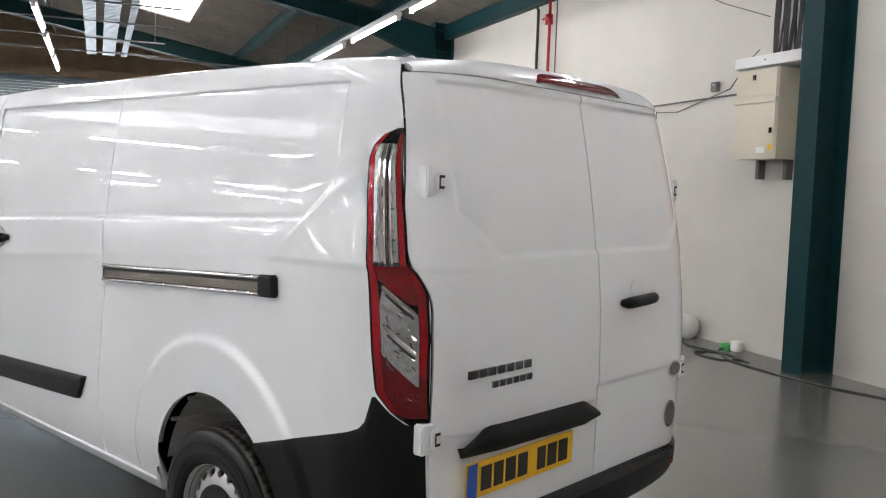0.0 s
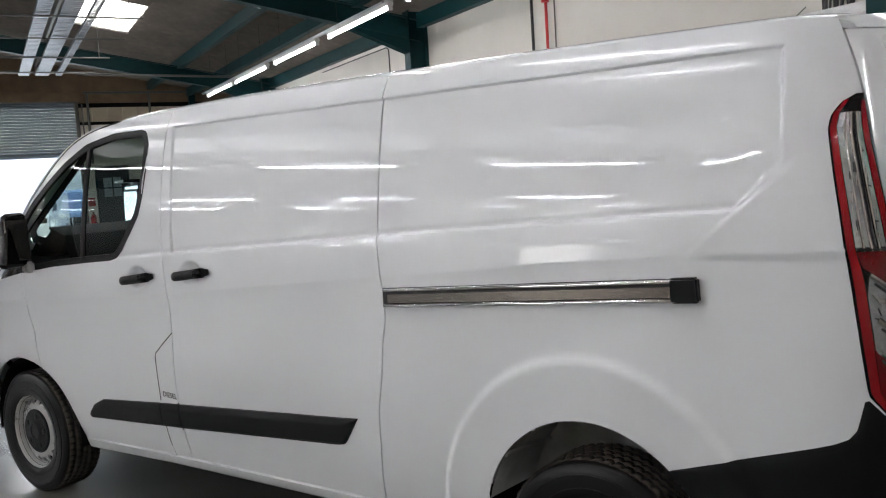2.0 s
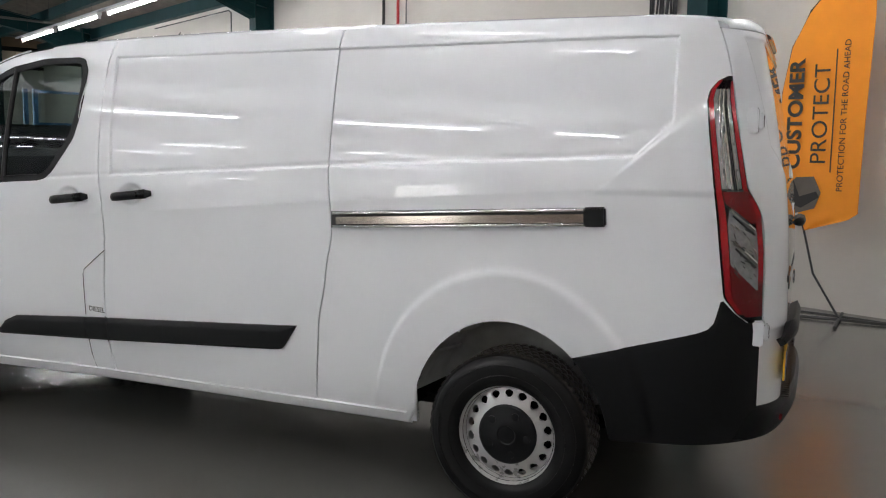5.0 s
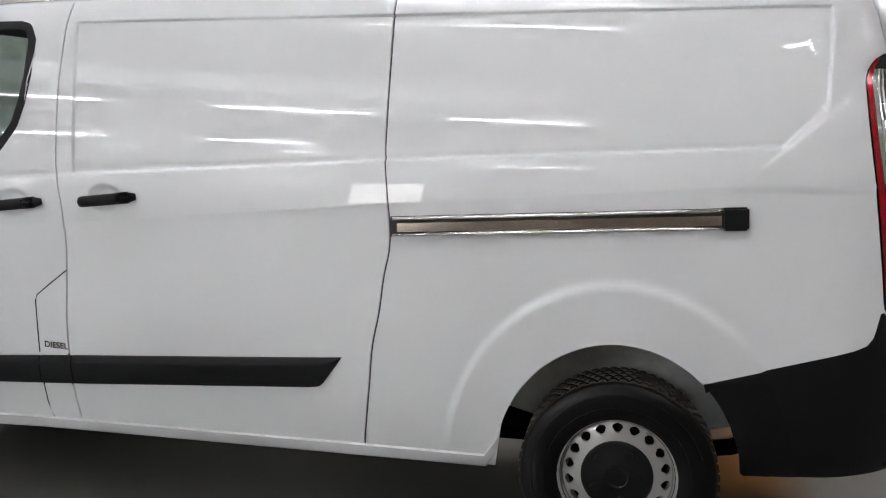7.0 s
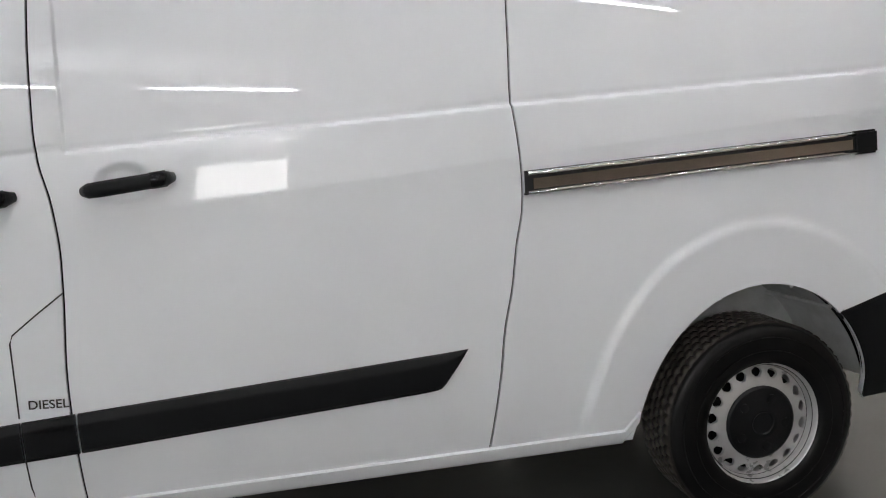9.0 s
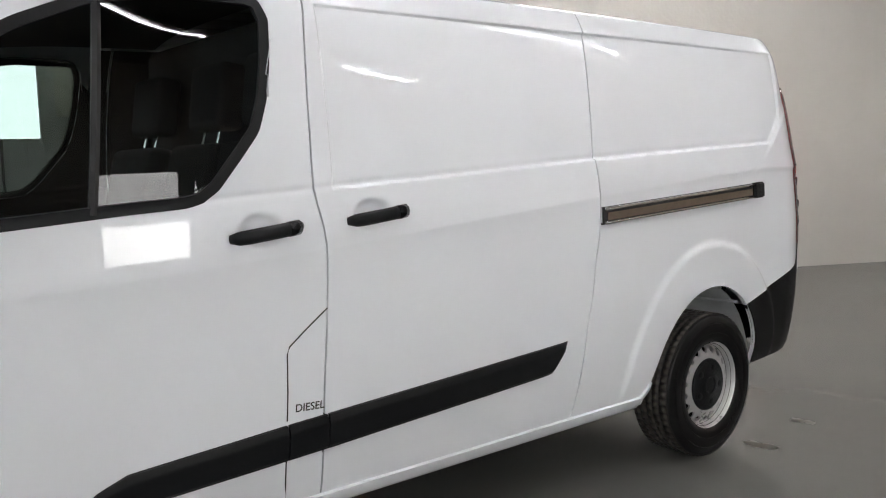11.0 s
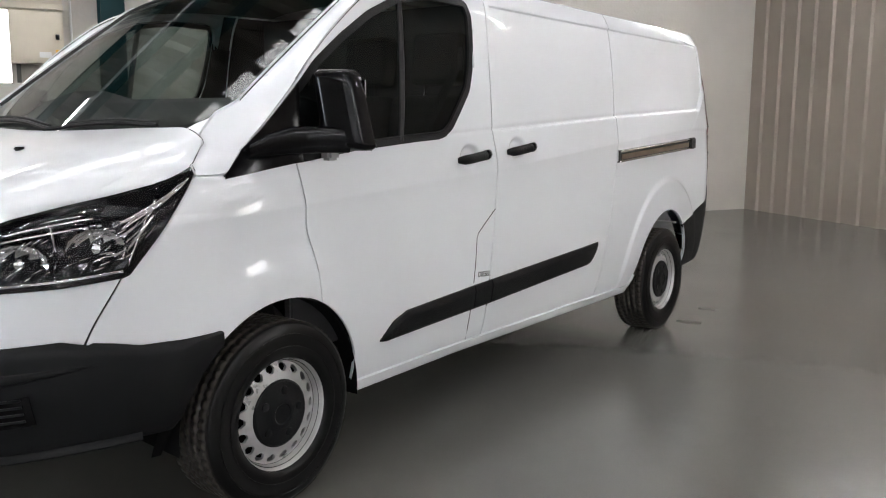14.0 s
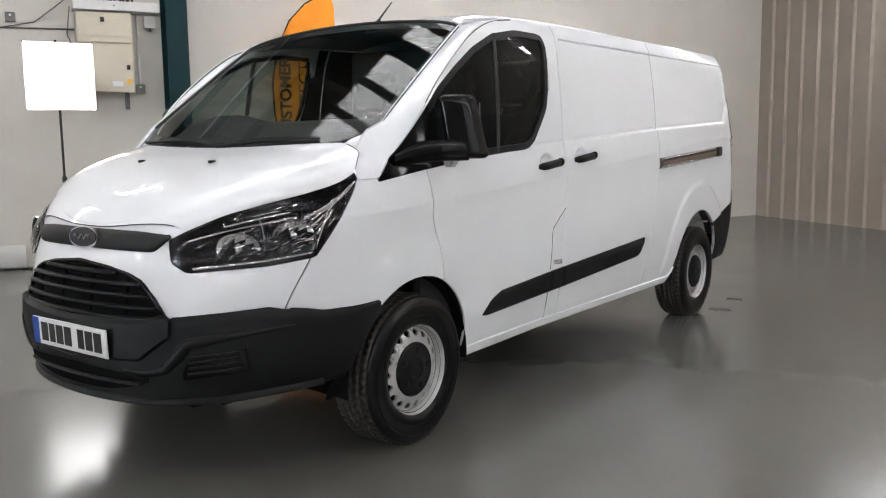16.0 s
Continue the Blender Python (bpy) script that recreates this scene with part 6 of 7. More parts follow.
        nut = lathe(bm_new(), [(0.016, 0.084), (0.015, 0.0905), (0.010, 0.0915), (0.001, 0.0915)], 12)
        if outward < 0:
            bmesh.ops.scale(nut, vec=(1, -1, 1), verts=nut.verts)
        bmesh.ops.translate(nut, vec=(0.082 * math.cos(a), 0, 0.082 * math.sin(a)), verts=nut.verts)
        part("nut_cover", nut, M["plastic"], cap, "", True)
    part("brake_drum", lathe(bm_new(), [(0.001, 0.036 * outward), (0.165, 0.036 * outward), (0.165, -0.07 * outward), (0.001, -0.07 * outward)], 32), M["dark"], w)
    return w


for x in (0.0, 3.3):
    for s in (-1, 1):
        wheel(pose(x, s * 0.803, 0.327, 0, 11 + 40 * x * s, 0), s)

# wheel arch liners and underbody
for x, r, a0, a1, mat in ((0.0, 0.428, -5, 185, "dark"), (3.29, 0.475, 12, 166, "liner")):
    for s in (-1, 1):
        Q = np.zeros((40, 6, 3))
        for i, a in enumerate(np.linspace(radians(a0), radians(a1), 40)):
            for j, k in enumerate(np.linspace(0, 1, 6)):
                rr = r - 0.02 * k
                zz = 0.325 + rr * (0.98 if x else 0.955) * math.sin(a)
                Q[i, j] = (x + rr * (0.90 if x else 0.952) * math.cos(a), s * ((0.832 if x else 0.872) - 0.28 * k), zz)
        liner = part("wheel_arch_liner", sheet(Q, 0.0), M[mat], van, "", True)
        Q = np.zeros((40, 4, 3))
        for i, a in enumerate(np.linspace(radians(a0), radians(a1), 40)):
            for j, k in enumerate(np.linspace(0, 1, 4)):
                rr = (r - 0.02) * (1 - 0.55 * k)
                Q[i, j] = (x + rr * 0.9 * math.cos(a), s * 0.555, 0.325 + rr * math.sin(a))
        part("wheel_house_wall", sheet(Q, 0.0), M[mat], van, "", True)
        if x > 1:
            for a in (50, 72, 95, 120, 140):
                aa = radians(a)
                part("liner_rib", sweep(bm_new(), [(x + (r - 0.012 - 0.02 * k) * 0.9 * math.cos(aa + 0.05 * k), s * (0.87 - 0.3 * k), 0.325 + (r - 0.012 - 0.02 * k) * 0.98 * math.sin(aa + 0.05 * k)) for k in np.linspace(0, 1, 6)], 0.008, 6), M["liner"], van)
under = joined(box(bm_new(), -0.75, 3.42, -0.54, 0.54, 0.30, 0.42), box(bm_new(), 3.42, 4.05, -0.54, 0.54, 0.47, 0.52), box(bm_new(), 0.5, 2.8, -0.78, 0.78, 0.325, 0.42), box(bm_new(), -0.80, -0.45, -0.42, 0.42, 0.28, 0.9), box(bm_new(), 3.85, 4.15, -0.65, 0.65, 0.40, 0.55))
part("underbody", under, M["dark"], van)
for s in (-1, 1):
    part("leaf_spring", sweep(bm_new(), [(2.55, s * 0.52, 0.42), (2.9, s * 0.52, 0.33), (3.3, s * 0.52, 0.27), (3.7, s * 0.52, 0.33), (4.0, s * 0.52, 0.45)], 0.03, 6), M["dark"], van)
part("rear_axle", sweep(bm_new(), [(3.3, -0.75, 0.327), (3.3, 0.75, 0.327)], 0.045, 10), M["dark"], van)
part("load_bay_lining", joined(box(bm_new(), 1.44, 1.50, -0.74, 0.74, 0.42, 1.88), box(bm_new(), 1.5, 4.0, -0.53, 0.53, 0.42, 1.2)), M["trim"], van, "dark bulkhead behind the cab seats")
part("bulkhead_panel", box(bm_new(), 1.425, 1.44, -0.74, 0.74, 0.75, 1.86, bevel=0.006), M["bulkhead"], van, "plain grey bulkhead panel")

# ---- cab ----
part("cab_floor", box(bm_new(), -0.3, 1.44, -0.80, 0.80, 0.42, 0.47), M["trim"], van)
dash_prof = [(0.16, 0.60), (0.10, 0.86), (0.22, 1.02), (0.34, 1.24), (0.30, 1.37), (0.16, 1.415), (0.01, 1.395), (-0.20, 1.262)]
Q = np.zeros((24, len(dash_prof), 3))
for i, y in enumerate(np.linspace(-0.765, 0.765, 24)):
    hood = 0.05 * math.exp(-((y - 0.42) / 0.2) ** 4)
    for j, (x, z) in enumerate(dash_prof):
        Q[i, j] = (x + hood * (j in (3, 4)) - 0.06 * (abs(y) / 0.8) ** 2 * (j < 6) + 0.15 * (abs(y) / 0.8) ** 6 * (j > 5), y, z + hood * 0.8 * (j in (4, 5)))
part("dashboard", sheet(Q, 0.0, flip=True), M["trim"], van, "charcoal dashboard", True, 50)
sw = [(0.44 + 0.19 * math.cos(a) * 0.42, 0.42 + 0.19 * math.sin(a), 1.20 + 0.19 * math.cos(a) * 0.9) for a in np.linspace(0, 2 * math.pi, 40, endpoint=False)]
wheel_ring = part("steering_wheel", sweep(bm_new(), sw, 0.016, 8, closed=True, up=(0.9, 0, -0.42)), M["trim"], van, "black steering wheel", True, 60)
part("wheel_boss", joined(sweep(bm_new(), [(0.435, 0.25, 1.20), (0.425, 0.42, 1.19), (0.435, 0.59, 1.20)], [0.018, 0.05, 0.018], 8), sweep(bm_new(), [(0.425, 0.42, 1.19), (0.2, 0.42, 1.08)], 0.035, 8)), M["trim"], wheel_ring, "", True, 60)


def cushion(w, d, h, bulge=0.02, n=10):
    """A padded block, w along y, d along x, h along z, its base at the origin."""
    bm = bm_new()
    box(bm, -d / 2, d / 2, -w / 2, w / 2, 0, h)
    bmesh.ops.bevel(bm, geom=list(bm.edges), offset=min(w, d, h) * 0.32, segments=4, affect="EDGES", profile=0.6)
    return bm


for y, w in ((-0.56, 0.42), (-0.13, 0.40), (0.46, 0.48)):
    seat = part("cab_seat", bm_new(), M["cloth"], van, "dark cloth cab seat with a headrest")
    c = part("cushion", cushion(w, 0.50, 0.17), M["cloth"], seat, "", True, 60)
    c.matrix_world = pose(0.98, y, 0.70, 0, -4, 0)
    c = part("backrest", cushion(w, 0.15, 0.64), M["cloth"], seat, "", True, 60)
    c.matrix_world = pose(1.16, y, 0.82, 0, 13, 0)
    c = part("headrest", cushion(0.27, 0.11, 0.24), M["cloth"], seat, "", True, 60)
    c.matrix_world = pose(1.325, y, 1.50, 0, 8, 0)
    for d in (-0.06, 0.06):
        part("headrest_post", sweep(bm_new(), [(1.30, y + d, 1.44), (1.325, y + d, 1.53)], 0.006, 6), M["chrome"], seat)
    part("seat_base", box(bm_new(), 0.80, 1.16, y - w / 2 + 0.03, y + w / 2 - 0.03, 0.47, 0.72), M["trim"], seat)
part("seat_belt", sweep(bm_new(), [(1.22, -0.775, 1.62), (1.18, -0.70, 1.45), (1.06, -0.55, 1.05), (1.0, -0.50, 0.86)], 0.022, 6, flat=0.12), M["cloth"], van)
part("belt_guide", box(bm_new(), 1.205, 1.235, -0.79, -0.755, 1.56, 1.66, bevel=0.005), M["trim"], van)
for s in (-1, 1):
    g = bm_new()
    box(g, 0.12, 1.25, s * 0.80 - 0.02, s * 0.80 + 0.02, 0.5, 1.19, bevel=0.008)
    part("door_card", g, M["trim"], van)
Q = np.zeros((16, 12, 3))
for i, x in enumerate(np.linspace(0.66, 1.44, 16)):
    for j, v in enumerate(np.linspace(-0.93, 0.93, 12)):
        Q[i, j] = (x, v * 0.74, roof_surface(np.array(max(x, 0.72)), np.array(v)) - 0.05)
part("headlining", sheet(Q, 0.0), M["headlining"], van, "pale cab headlining", True)
for y in (-0.33, 0.42):
    part("sun_visor", box(bm_new(), 0.60, 0.76, y - 0.22, y + 0.22, 1.868, 1.884, bevel=0.005), M["headlining"], van)

# the van's middle lies a little beyond the datum
van.matrix_world = Matrix.Translation((0, 0.012, 0)) @ Matrix.Diagonal((1, 1.013, 1, 1))

# ---- things along the white wall ----
def at_room(ob):
    ob.matrix_world = ROOM @ ob.matrix_world
    return ob


cab = thing("distribution_cabinet", "cream steel electrical cabinet on the white wall", "electrical cabinet", "", ROOM.copy())
part("body", box(bm_new(), -0.355, 0.20, 6.0, 6.262, 1.885, 2.725, bevel=0.006), M["cabinet"], cab)
part("upper_door", box(bm_new(), -0.345, 0.19, 5.985, 6.0, 2.47, 2.715, bevel=0.005), M["cabinet"], cab)
part("lower_door", box(bm_new(), -0.345, 0.19, 5.985, 6.0, 1.92, 2.39, bevel=0.005), M["cabinet"], cab)
part("ledge", box(bm_new(), -0.36, 0.205, 5.965, 6.0, 2.405, 2.455, bevel=0.005), M["cabinet"], cab)
part("latch", box(bm_new(), -0.12, -0.08, 5.975, 5.986, 2.62, 2.67, bevel=0.003), M["gloss_black"], cab, "black latch")
part("latch", box(bm_new(), 0.125, 0.16, 5.975, 5.986, 2.12, 2.17, bevel=0.003), M["gloss_black"], cab, "black latch")
part("sticker", box(bm_new(), 0.12, 0.165, 5.982, 5.9855, 1.965, 2.02), M["plate_yellow"], cab, "yellow warning sticker")
part("sticker", box(bm_new(), -0.03, 0.08, 5.982, 5.9855, 1.94, 1.995), M["plate_white"], cab, "white label")
for x in (-0.22, 0.14):
    part("bracket", box(bm_new(), x - 0.02, x + 0.02, 6.18, 6.262, 1.70, 1.885), M["grey_steel"], cab)
tr_ = thing("cable_trunking_box", "white steel trunking above the cabinet", "trunking", "", ROOM.copy())
part("body", box(bm_new(), -0.38, 0.50, 5.98, 6.262, 2.745, 2.845, bevel=0.004), M["white_plastic"], tr_)
part("screw", box(bm_new(), 0.02, 0.035, 5.974, 5.982, 2.79, 2.805), M["grey_steel"], tr_)
rng = random.Random(4)
for i in range(9):
    x = -0.10 + 0.042 * i
    g = bm_new()
    sweep(g, [(x + 0.01 * rng.uniform(-1, 1), 6.20 - 0.02 * (i % 3), 2.84), (x + 0.02 * rng.uniform(-1, 1), 6.2, 3.2), (x + 0.02 * rng.uniform(-1, 1), 6.21, 3.7), (x, 6.22, 4.25)], 0.012 + 0.006 * (i % 2), 7)
    at_room(tagged(mesh_object("riser_cable", g, M["cable"]), "thick black supply cable rising up the wall", "cable", "riser cables"))
jb = thing("junction_box", "small white switch box with a conduit", "switch box", "", ROOM.copy())
part("body", box(bm_new(), 0.36, 0.48, 6.17, 6.266, 2.60, 2.73, bevel=0.008), M["white_plastic"], jb)
part("gland", sweep(bm_new(), [(0.42, 6.2, 2.60), (0.42, 6.2, 2.56)], 0.018, 8), M["grey_steel"], jb)
g = bm_new()
sweep(g, [(0.29, 6.245, 2.74), (0.29, 6.245, 1.98)], 0.012, 8)
at_room(tagged(mesh_object("conduit", g, M["white_plastic"]), "thin painted conduit down the wall", "conduit"))
so = thing("wall_socket", "small grey metal-clad wall socket", "socket", "wall sockets", ROOM @ pose(0.29, 6.268, 1.93))
part("plate", box(bm_new(), -0.05, 0.05, -0.045, 0, -0.05, 0.05, bevel=0.006), M["grey_steel"], so)
part("rocker", box(bm_new(), -0.012, 0.012, -0.05, -0.044, 0.01, 0.03), M["white_plastic"], so)
copy_thing(so, ROOM @ pose(-0.98, 6.268, 2.66))
copy_thing(so, ROOM @ pose(-1.15, 6.268, 0.16))
for pts, r in (([(-3.2, 6.255, 2.52), (-0.36, 6.255, 2.56)], 0.010), ([(-3.0, 6.25, 2.50), (-1.6, 6.25, 2.44), (-0.75, 6.25, 2.62), (-0.45, 6.2, 2.86), (-0.30, 6.2, 2.95)], 0.006), ([(-0.36, 6.2, 2.3), (-0.44, 6.22, 2.5), (-0.40, 6.22, 2.8)], 0.006), ([(-1.8, 6.25, 3.9), (-0.9, 6.23, 3.5), (-0.2, 6.21, 3.25)], 0.006)):
    g = bm_new()
    fine = []
    for i in range(25):
        q = i / 24 * (len(pts) - 1)
        k = min(int(q), len(pts) - 2)
        fine.append(tuple(Vector(pts[k]).lerp(Vector(pts[k + 1]), q - k)))
    sweep(g, fine, r, 6)
    at_room(tagged(mesh_object("wall_cable", g, M["grey_steel"]), "loose grey cable clipped along the wall", "cable", "wall cables"))
# fire main with a red valve
vp = thing("sprinkler_pipe", "red painted pipe with a valve on the white wall", "pipe", "", ROOM.copy())
part("pipe", sweep(bm_new(), [(-4.57, 6.2, 2.2), (-4.57, 6.2, 4.3)], 0.022, 8), M["red"], vp)
part("valve_body", sweep(bm_new(), [(-4.57, 6.19, 3.86), (-4.57, 6.19, 4.0)], 0.055, 10), M["red"], vp)
part("valve_handle", sweep(bm_new(), [(-4.66, 6.14, 3.94), (-4.48, 6.14, 3.94)], 0.018, 8), M["red"], vp)
g = bm_new()
sweep(g, [(-4.92, 6.2, 1.8), (-4.92, 6.2, 4.12), (-5.0, 6.2, 4.2), (-5.6, 6.2, 4.2)], 0.022, 8)
at_room(tagged(mesh_object("black_pipe", g, M["cable"]), "black steel pipe running up the wall", "pipe"))
g = bm_new()
sweep(g, [(-4.40, 6.22, 2.0), (-4.40, 6.22, 4.2)], 0.010, 8)
at_room(tagged(mesh_object("conduit", g, M["grey_steel"]), "thin grey conduit beside the red pipe", "conduit"))
g = bm_new()
sweep(g, [(-13.2, 6.1, 4.05), (-9.7, 6.1, 4.05), (-9.6, 6.1, 4.0), (-9.6, 6.1, 3.5)], 0.012, 8)
at_room(tagged(mesh_object("thin_pipe", g, M["cable"]), "thin dark pipe along the wall head", "pipe"))

# softbox lights on stands
def softbox(m, label, glow, half=0.31):
    t = thing("softbox_light", label, "studio light", "softbox lights", m)
    part("diffuser", box(bm_new(), -half, half, -0.012, 0.0, -half - 0.005, half + 0.005, bevel=0.005), M[glow], t, "glowing white diffuser cloth")
    g = bm_new()
    lo = [g.verts.new((a * (half + 0.005), 0.002, b * (half + 0.01))) for a, b in ((-1, -1), (1, -1), (1, 1), (-1, 1))]
    hi = [g.verts.new((a * 0.08, 0.26, b * 0.08)) for a, b in ((-1, -1), (1, -1), (1, 1), (-1, 1))]
    for i in range(4):
        g.faces.new((lo[i], lo[(i + 1) % 4], hi[(i + 1) % 4], hi[i]))
    g.faces.new(hi)
    g.faces.new(lo[::-1])
    part("hood", g, M["cable"], t, "black softbox hood")
    h = m.translation.z
    part("stand_pole", sweep(bm_new(), [(0, 0.10, -h + 0.55), (0, 0.10, 0.35)], 0.012, 8), M["cable"], t)
    part("clamp", box(bm_new(), -0.02, 0.02, 0.08, 0.12, -h + 0.95, -h + 1.01, bevel=0.004), M["cable"], t)
    for a in (90, 210, 330):
        c, s_ = math.cos(radians(a)), math.sin(radians(a))
        part("stand_leg", sweep(bm_new(), [(0, 0.10, -h + 0.62), (0.42 * c, 0.10 + 0.42 * s_, -h + 0.008)], 0.008, 6), M["cable"], t)
    return t


softbox(ROOM @ pose(-0.61, 5.0, 1.965, 0, 0, 8), "square lit softbox on a thin black stand by the wall", "panel_glow")
softbox(pose(1.72, -3.62, 1.36, 0, 0, 180), "square lit softbox on a thin black stand beside the van", "panel_dim", 0.25)

# feather flag
fl = thing("feather_flag", "orange feather flag with black and thin lettering", "flag", "", ROOM.copy())
zf = np.linspace(0.78, 3.02, 40)
left_e = np.interp(zf, [0.78, 1.0, 1.3, 1.64, 2.0, 2.4, 2.7, 2.9, 3.02], [1.96, 1.86, 1.77, 1.70, 1.69, 1.76, 1.91, 2.10, 2.30])
right_e = np.interp(zf, [0.78, 0.92, 2.6, 2.9, 3.02], [1.97, 2.42, 2.46, 2.45, 2.40])
Q = np.zeros((40, 14, 3))
for i in range(40):
    for j, k in enumerate(np.linspace(0, 1, 14)):
        Q[i, j] = (left_e[i] + (right_e[i] - left_e[i]) * k, 5.76 + 0.012 * math.sin(k * 7 + zf[i] * 2.5), zf[i])
part("cloth", sheet(Q, 0.004, inward=(0, 1, 0)), M["orange"], fl, "", True)
part("pole", sweep(bm_new(), [(2.30, 5.80, 0.03), (2.05, 5.79, 0.4), (1.95, 5.78, 0.78), (1.77, 5.775, 1.3), (1.695, 5.775, 1.64), (1.685, 5.775, 2.0), (1.755, 5.775, 2.4), (1.905, 5.775, 2.7), (2.095, 5.775, 2.9), (2.30, 5.775, 3.02)], 0.010, 6), M["cable"], fl)
for a in (20, 110, 200, 290):
    part("base_foot", sweep(bm_new(), [(2.30, 5.80, 0.02), (2.30 + 0.38 * math.cos(radians(a)), 5.80 + 0.38 * math.sin(radians(a)), 0.015)], 0.014, 6), M["cable"], fl)
up_text = Matrix(((0, -1, 0, 0), (0, 0, -1, 0), (1, 0, 0, 0), (0, 0, 0, 1)))
lettering("CUSTOMER", 0.185, M["black_print"], fl, ROOM @ Matrix.Translation((1.83, 5.742, 1.80)) @ up_text, weight=0.006)
lettering("PROTECT", 0.20, M["black_print"], fl, ROOM @ Matrix.Translation((2.06, 5.742, 1.80)) @ up_text)
lettering("PROTECTION FOR THE ROAD AHEAD", 0.075, M["black_print"], fl, ROOM @ Matrix.Translation((2.26, 5.742, 1.78)) @ up_text)
part("printed_rule", box(bm_new(), 2.165, 2.175, 5.740, 5.743, 1.3, 2.35), M["black_print"], fl)
g = bm_new()
prism(g, [(-0.17, -0.10), (-0.05, -0.17), (0.12, -0.12), (0.17, 0.02), (0.10, 0.16), (-0.06, 0.15), (-0.15, 0.05)], 0.003, Matrix.Translation((1.93, 5.741, 1.10)) @ pose(0, 0, 0, 90, 0, 0))
part("printed_emblem", g, M["grey_print"], fl, "grey printed shape")
g = bm_new()
prism(g, [(-0.16, 0.14), (-0.10, 0.17), (-0.02, -0.02), (0.13, 0.03), (0.16, -0.02), (0.0, -0.12), (-0.06, -0.10)], 0.003, Matrix.Translation((1.93, 5.737, 1.10)) @ pose(0, 0, 0, 90, 0, 0))
part("printed_tick", g, M["black_print"], fl, "black printed tick")

# leads and clutter on the floor by the wall
def floor_cable(pts, r=0.007, label="black extension lead lying on the floor"):
    g = bm_new()
    P = [Vector((x, y, r)) for x, y in pts]
    fine = []
    n = len(P)
    for i in range(n - 1):
        p0, p1, p2, p3 = P[max(i - 1, 0)], P[i], P[i + 1], P[min(i + 2, n - 1)]
        for q in range(8):
            u = q / 8
            fine.append(0.5 * ((2 * p1) + (p2 - p0) * u + (2 * p0 - 5 * p1 + 4 * p2 - p3) * u * u + (3 * p1 - p0 - 3 * p2 + p3) * u ** 3))
    fine.append(P[-1])
    sweep(g, [tuple(v) for v in fine], r, 6)
    return at_room(tagged(mesh_object("extension_lead", g, M["cable"]), label, "cable", "floor leads"))


floor_cable([(-1.1, 6.1), (-0.7, 5.85), (-0.3, 5.9), (0.05, 5.75), (0.5, 5.72), (1.1, 5.78), (1.6, 5.95), (2.3, 6.05), (3.4, 6.0)])
coil = []
for i in range(30):
    a = i * 0.62
    coil.append((-0.15 + (0.26 - 0.003 * i) * math.cos(a) + 0.02 * math.sin(i * 1.7), 5.78 + (0.17 - 0.001 * i) * math.sin(a)))
floor_cable(coil, 0.006, "coiled black lead on the floor by the column")
floor_cable([(-0.5, 6.15), (-0.35, 5.95), (-0.1, 5.9), (0.2, 5.85)], 0.006)
ad = thing("plug_block", "green and white plug adaptor on the floor", "plug", "", ROOM @ pose(-0.42, 6.15, 0))
part("body", box(bm_new(), -0.10, 0.06, -0.05, 0.05, 0, 0.05, bevel=0.01), material("green_plastic", (0.05, 0.42, 0.08), 0.4, vary=0.05), ad)
part("socket", box(bm_new(), 0.06, 0.16, -0.05, 0.05, 0, 0.10, bevel=0.01), M["white_plastic"], ad)
brass = material("dull_brass", (0.42, 0.30, 0.12), 0.35, metal=0.9, vary=0.2, scale=30)
for i, (x, y) in enumerate(((-1.35, 6.1), (-1.25, 6.18), (-1.15, 6.08))):
    g = bm_new()
    sweep(g, [(x, y, 0.035), (x + 0.10, y + 0.03, 0.035)], 0.032, 10)
    at_room(tagged(mesh_object("brass_fitting", g, brass), "small dull brass fitting lying by the wall", "pipe fitting", "brass fittings"))
rd = thing("rolled_backdrop", "white rolled board lying along the wall foot", "roll", "", ROOM.copy())
part("roll", sweep(bm_new(), [(-3.6, 6.10, 0.13), (-1.0, 6.10, 0.13)], 0.13, 18), M["white_plastic"], rd, "", True, 50)

# dried spills on the floor
rng = random.Random(9)
for x, y, r in ((3.65, 0.70, 0.08), (4.06, 0.96, 0.06)):
    out = []
    for i in range(28):
        a = 2 * math.pi * i / 28
        q = r * (0.75 + 0.35 * math.sin(a * 2 + rng.uniform(-0.4, 0.4)) * rng.uniform(0.4, 1) + rng.uniform(-0.15, 0.15))
        out.append((q * 1.3 * math.cos(a), q * 0.8 * math.sin(a)))
    g = prism(bm_new(), out, 0.0006, pose(x, y, 0.0002, 0, 0, rng.uniform(0, 180)))
    at_room(tagged(mesh_object("floor_stain", g, M["stain"]), "dried brown spill on the grey floor", "stain", "floor stains"))

# ---- far end ----
sh = thing("roller_shutter", "blue-grey steel roller shutter, half raised", "roller shutter", "", ROOM.copy())
z = 2.86
while z < 4.36:
    g = bm_new()
    pr = [(0.0, 0.0), (0.028, 0.018), (0.034, 0.04), (0.028, 0.062), (0.0, 0.08)]
    a_ = [g.verts.new((FAR + 0.03 + d, SH0, z + h)) for d, h in pr]
    b_ = [g.verts.new((FAR + 0.03 + d, SH1, z + h)) for d, h in pr]
    for i in range(4):
        g.faces.new((a_[i], b_[i], b_[i + 1], a_[i + 1]))
    g.faces.new(a_)
    g.faces.new(b_[::-1])
    g.faces.new((a_[0], a_[4], b_[4], b_[0]))
    part("slat", g, M["shutter"], sh)
    z += 0.082
part("bottom_rail", box(bm_new(), FAR + 0.01, FAR + 0.09, SH0, SH1, 2.77, 2.86, bevel=0.005), M["shutter"], sh)
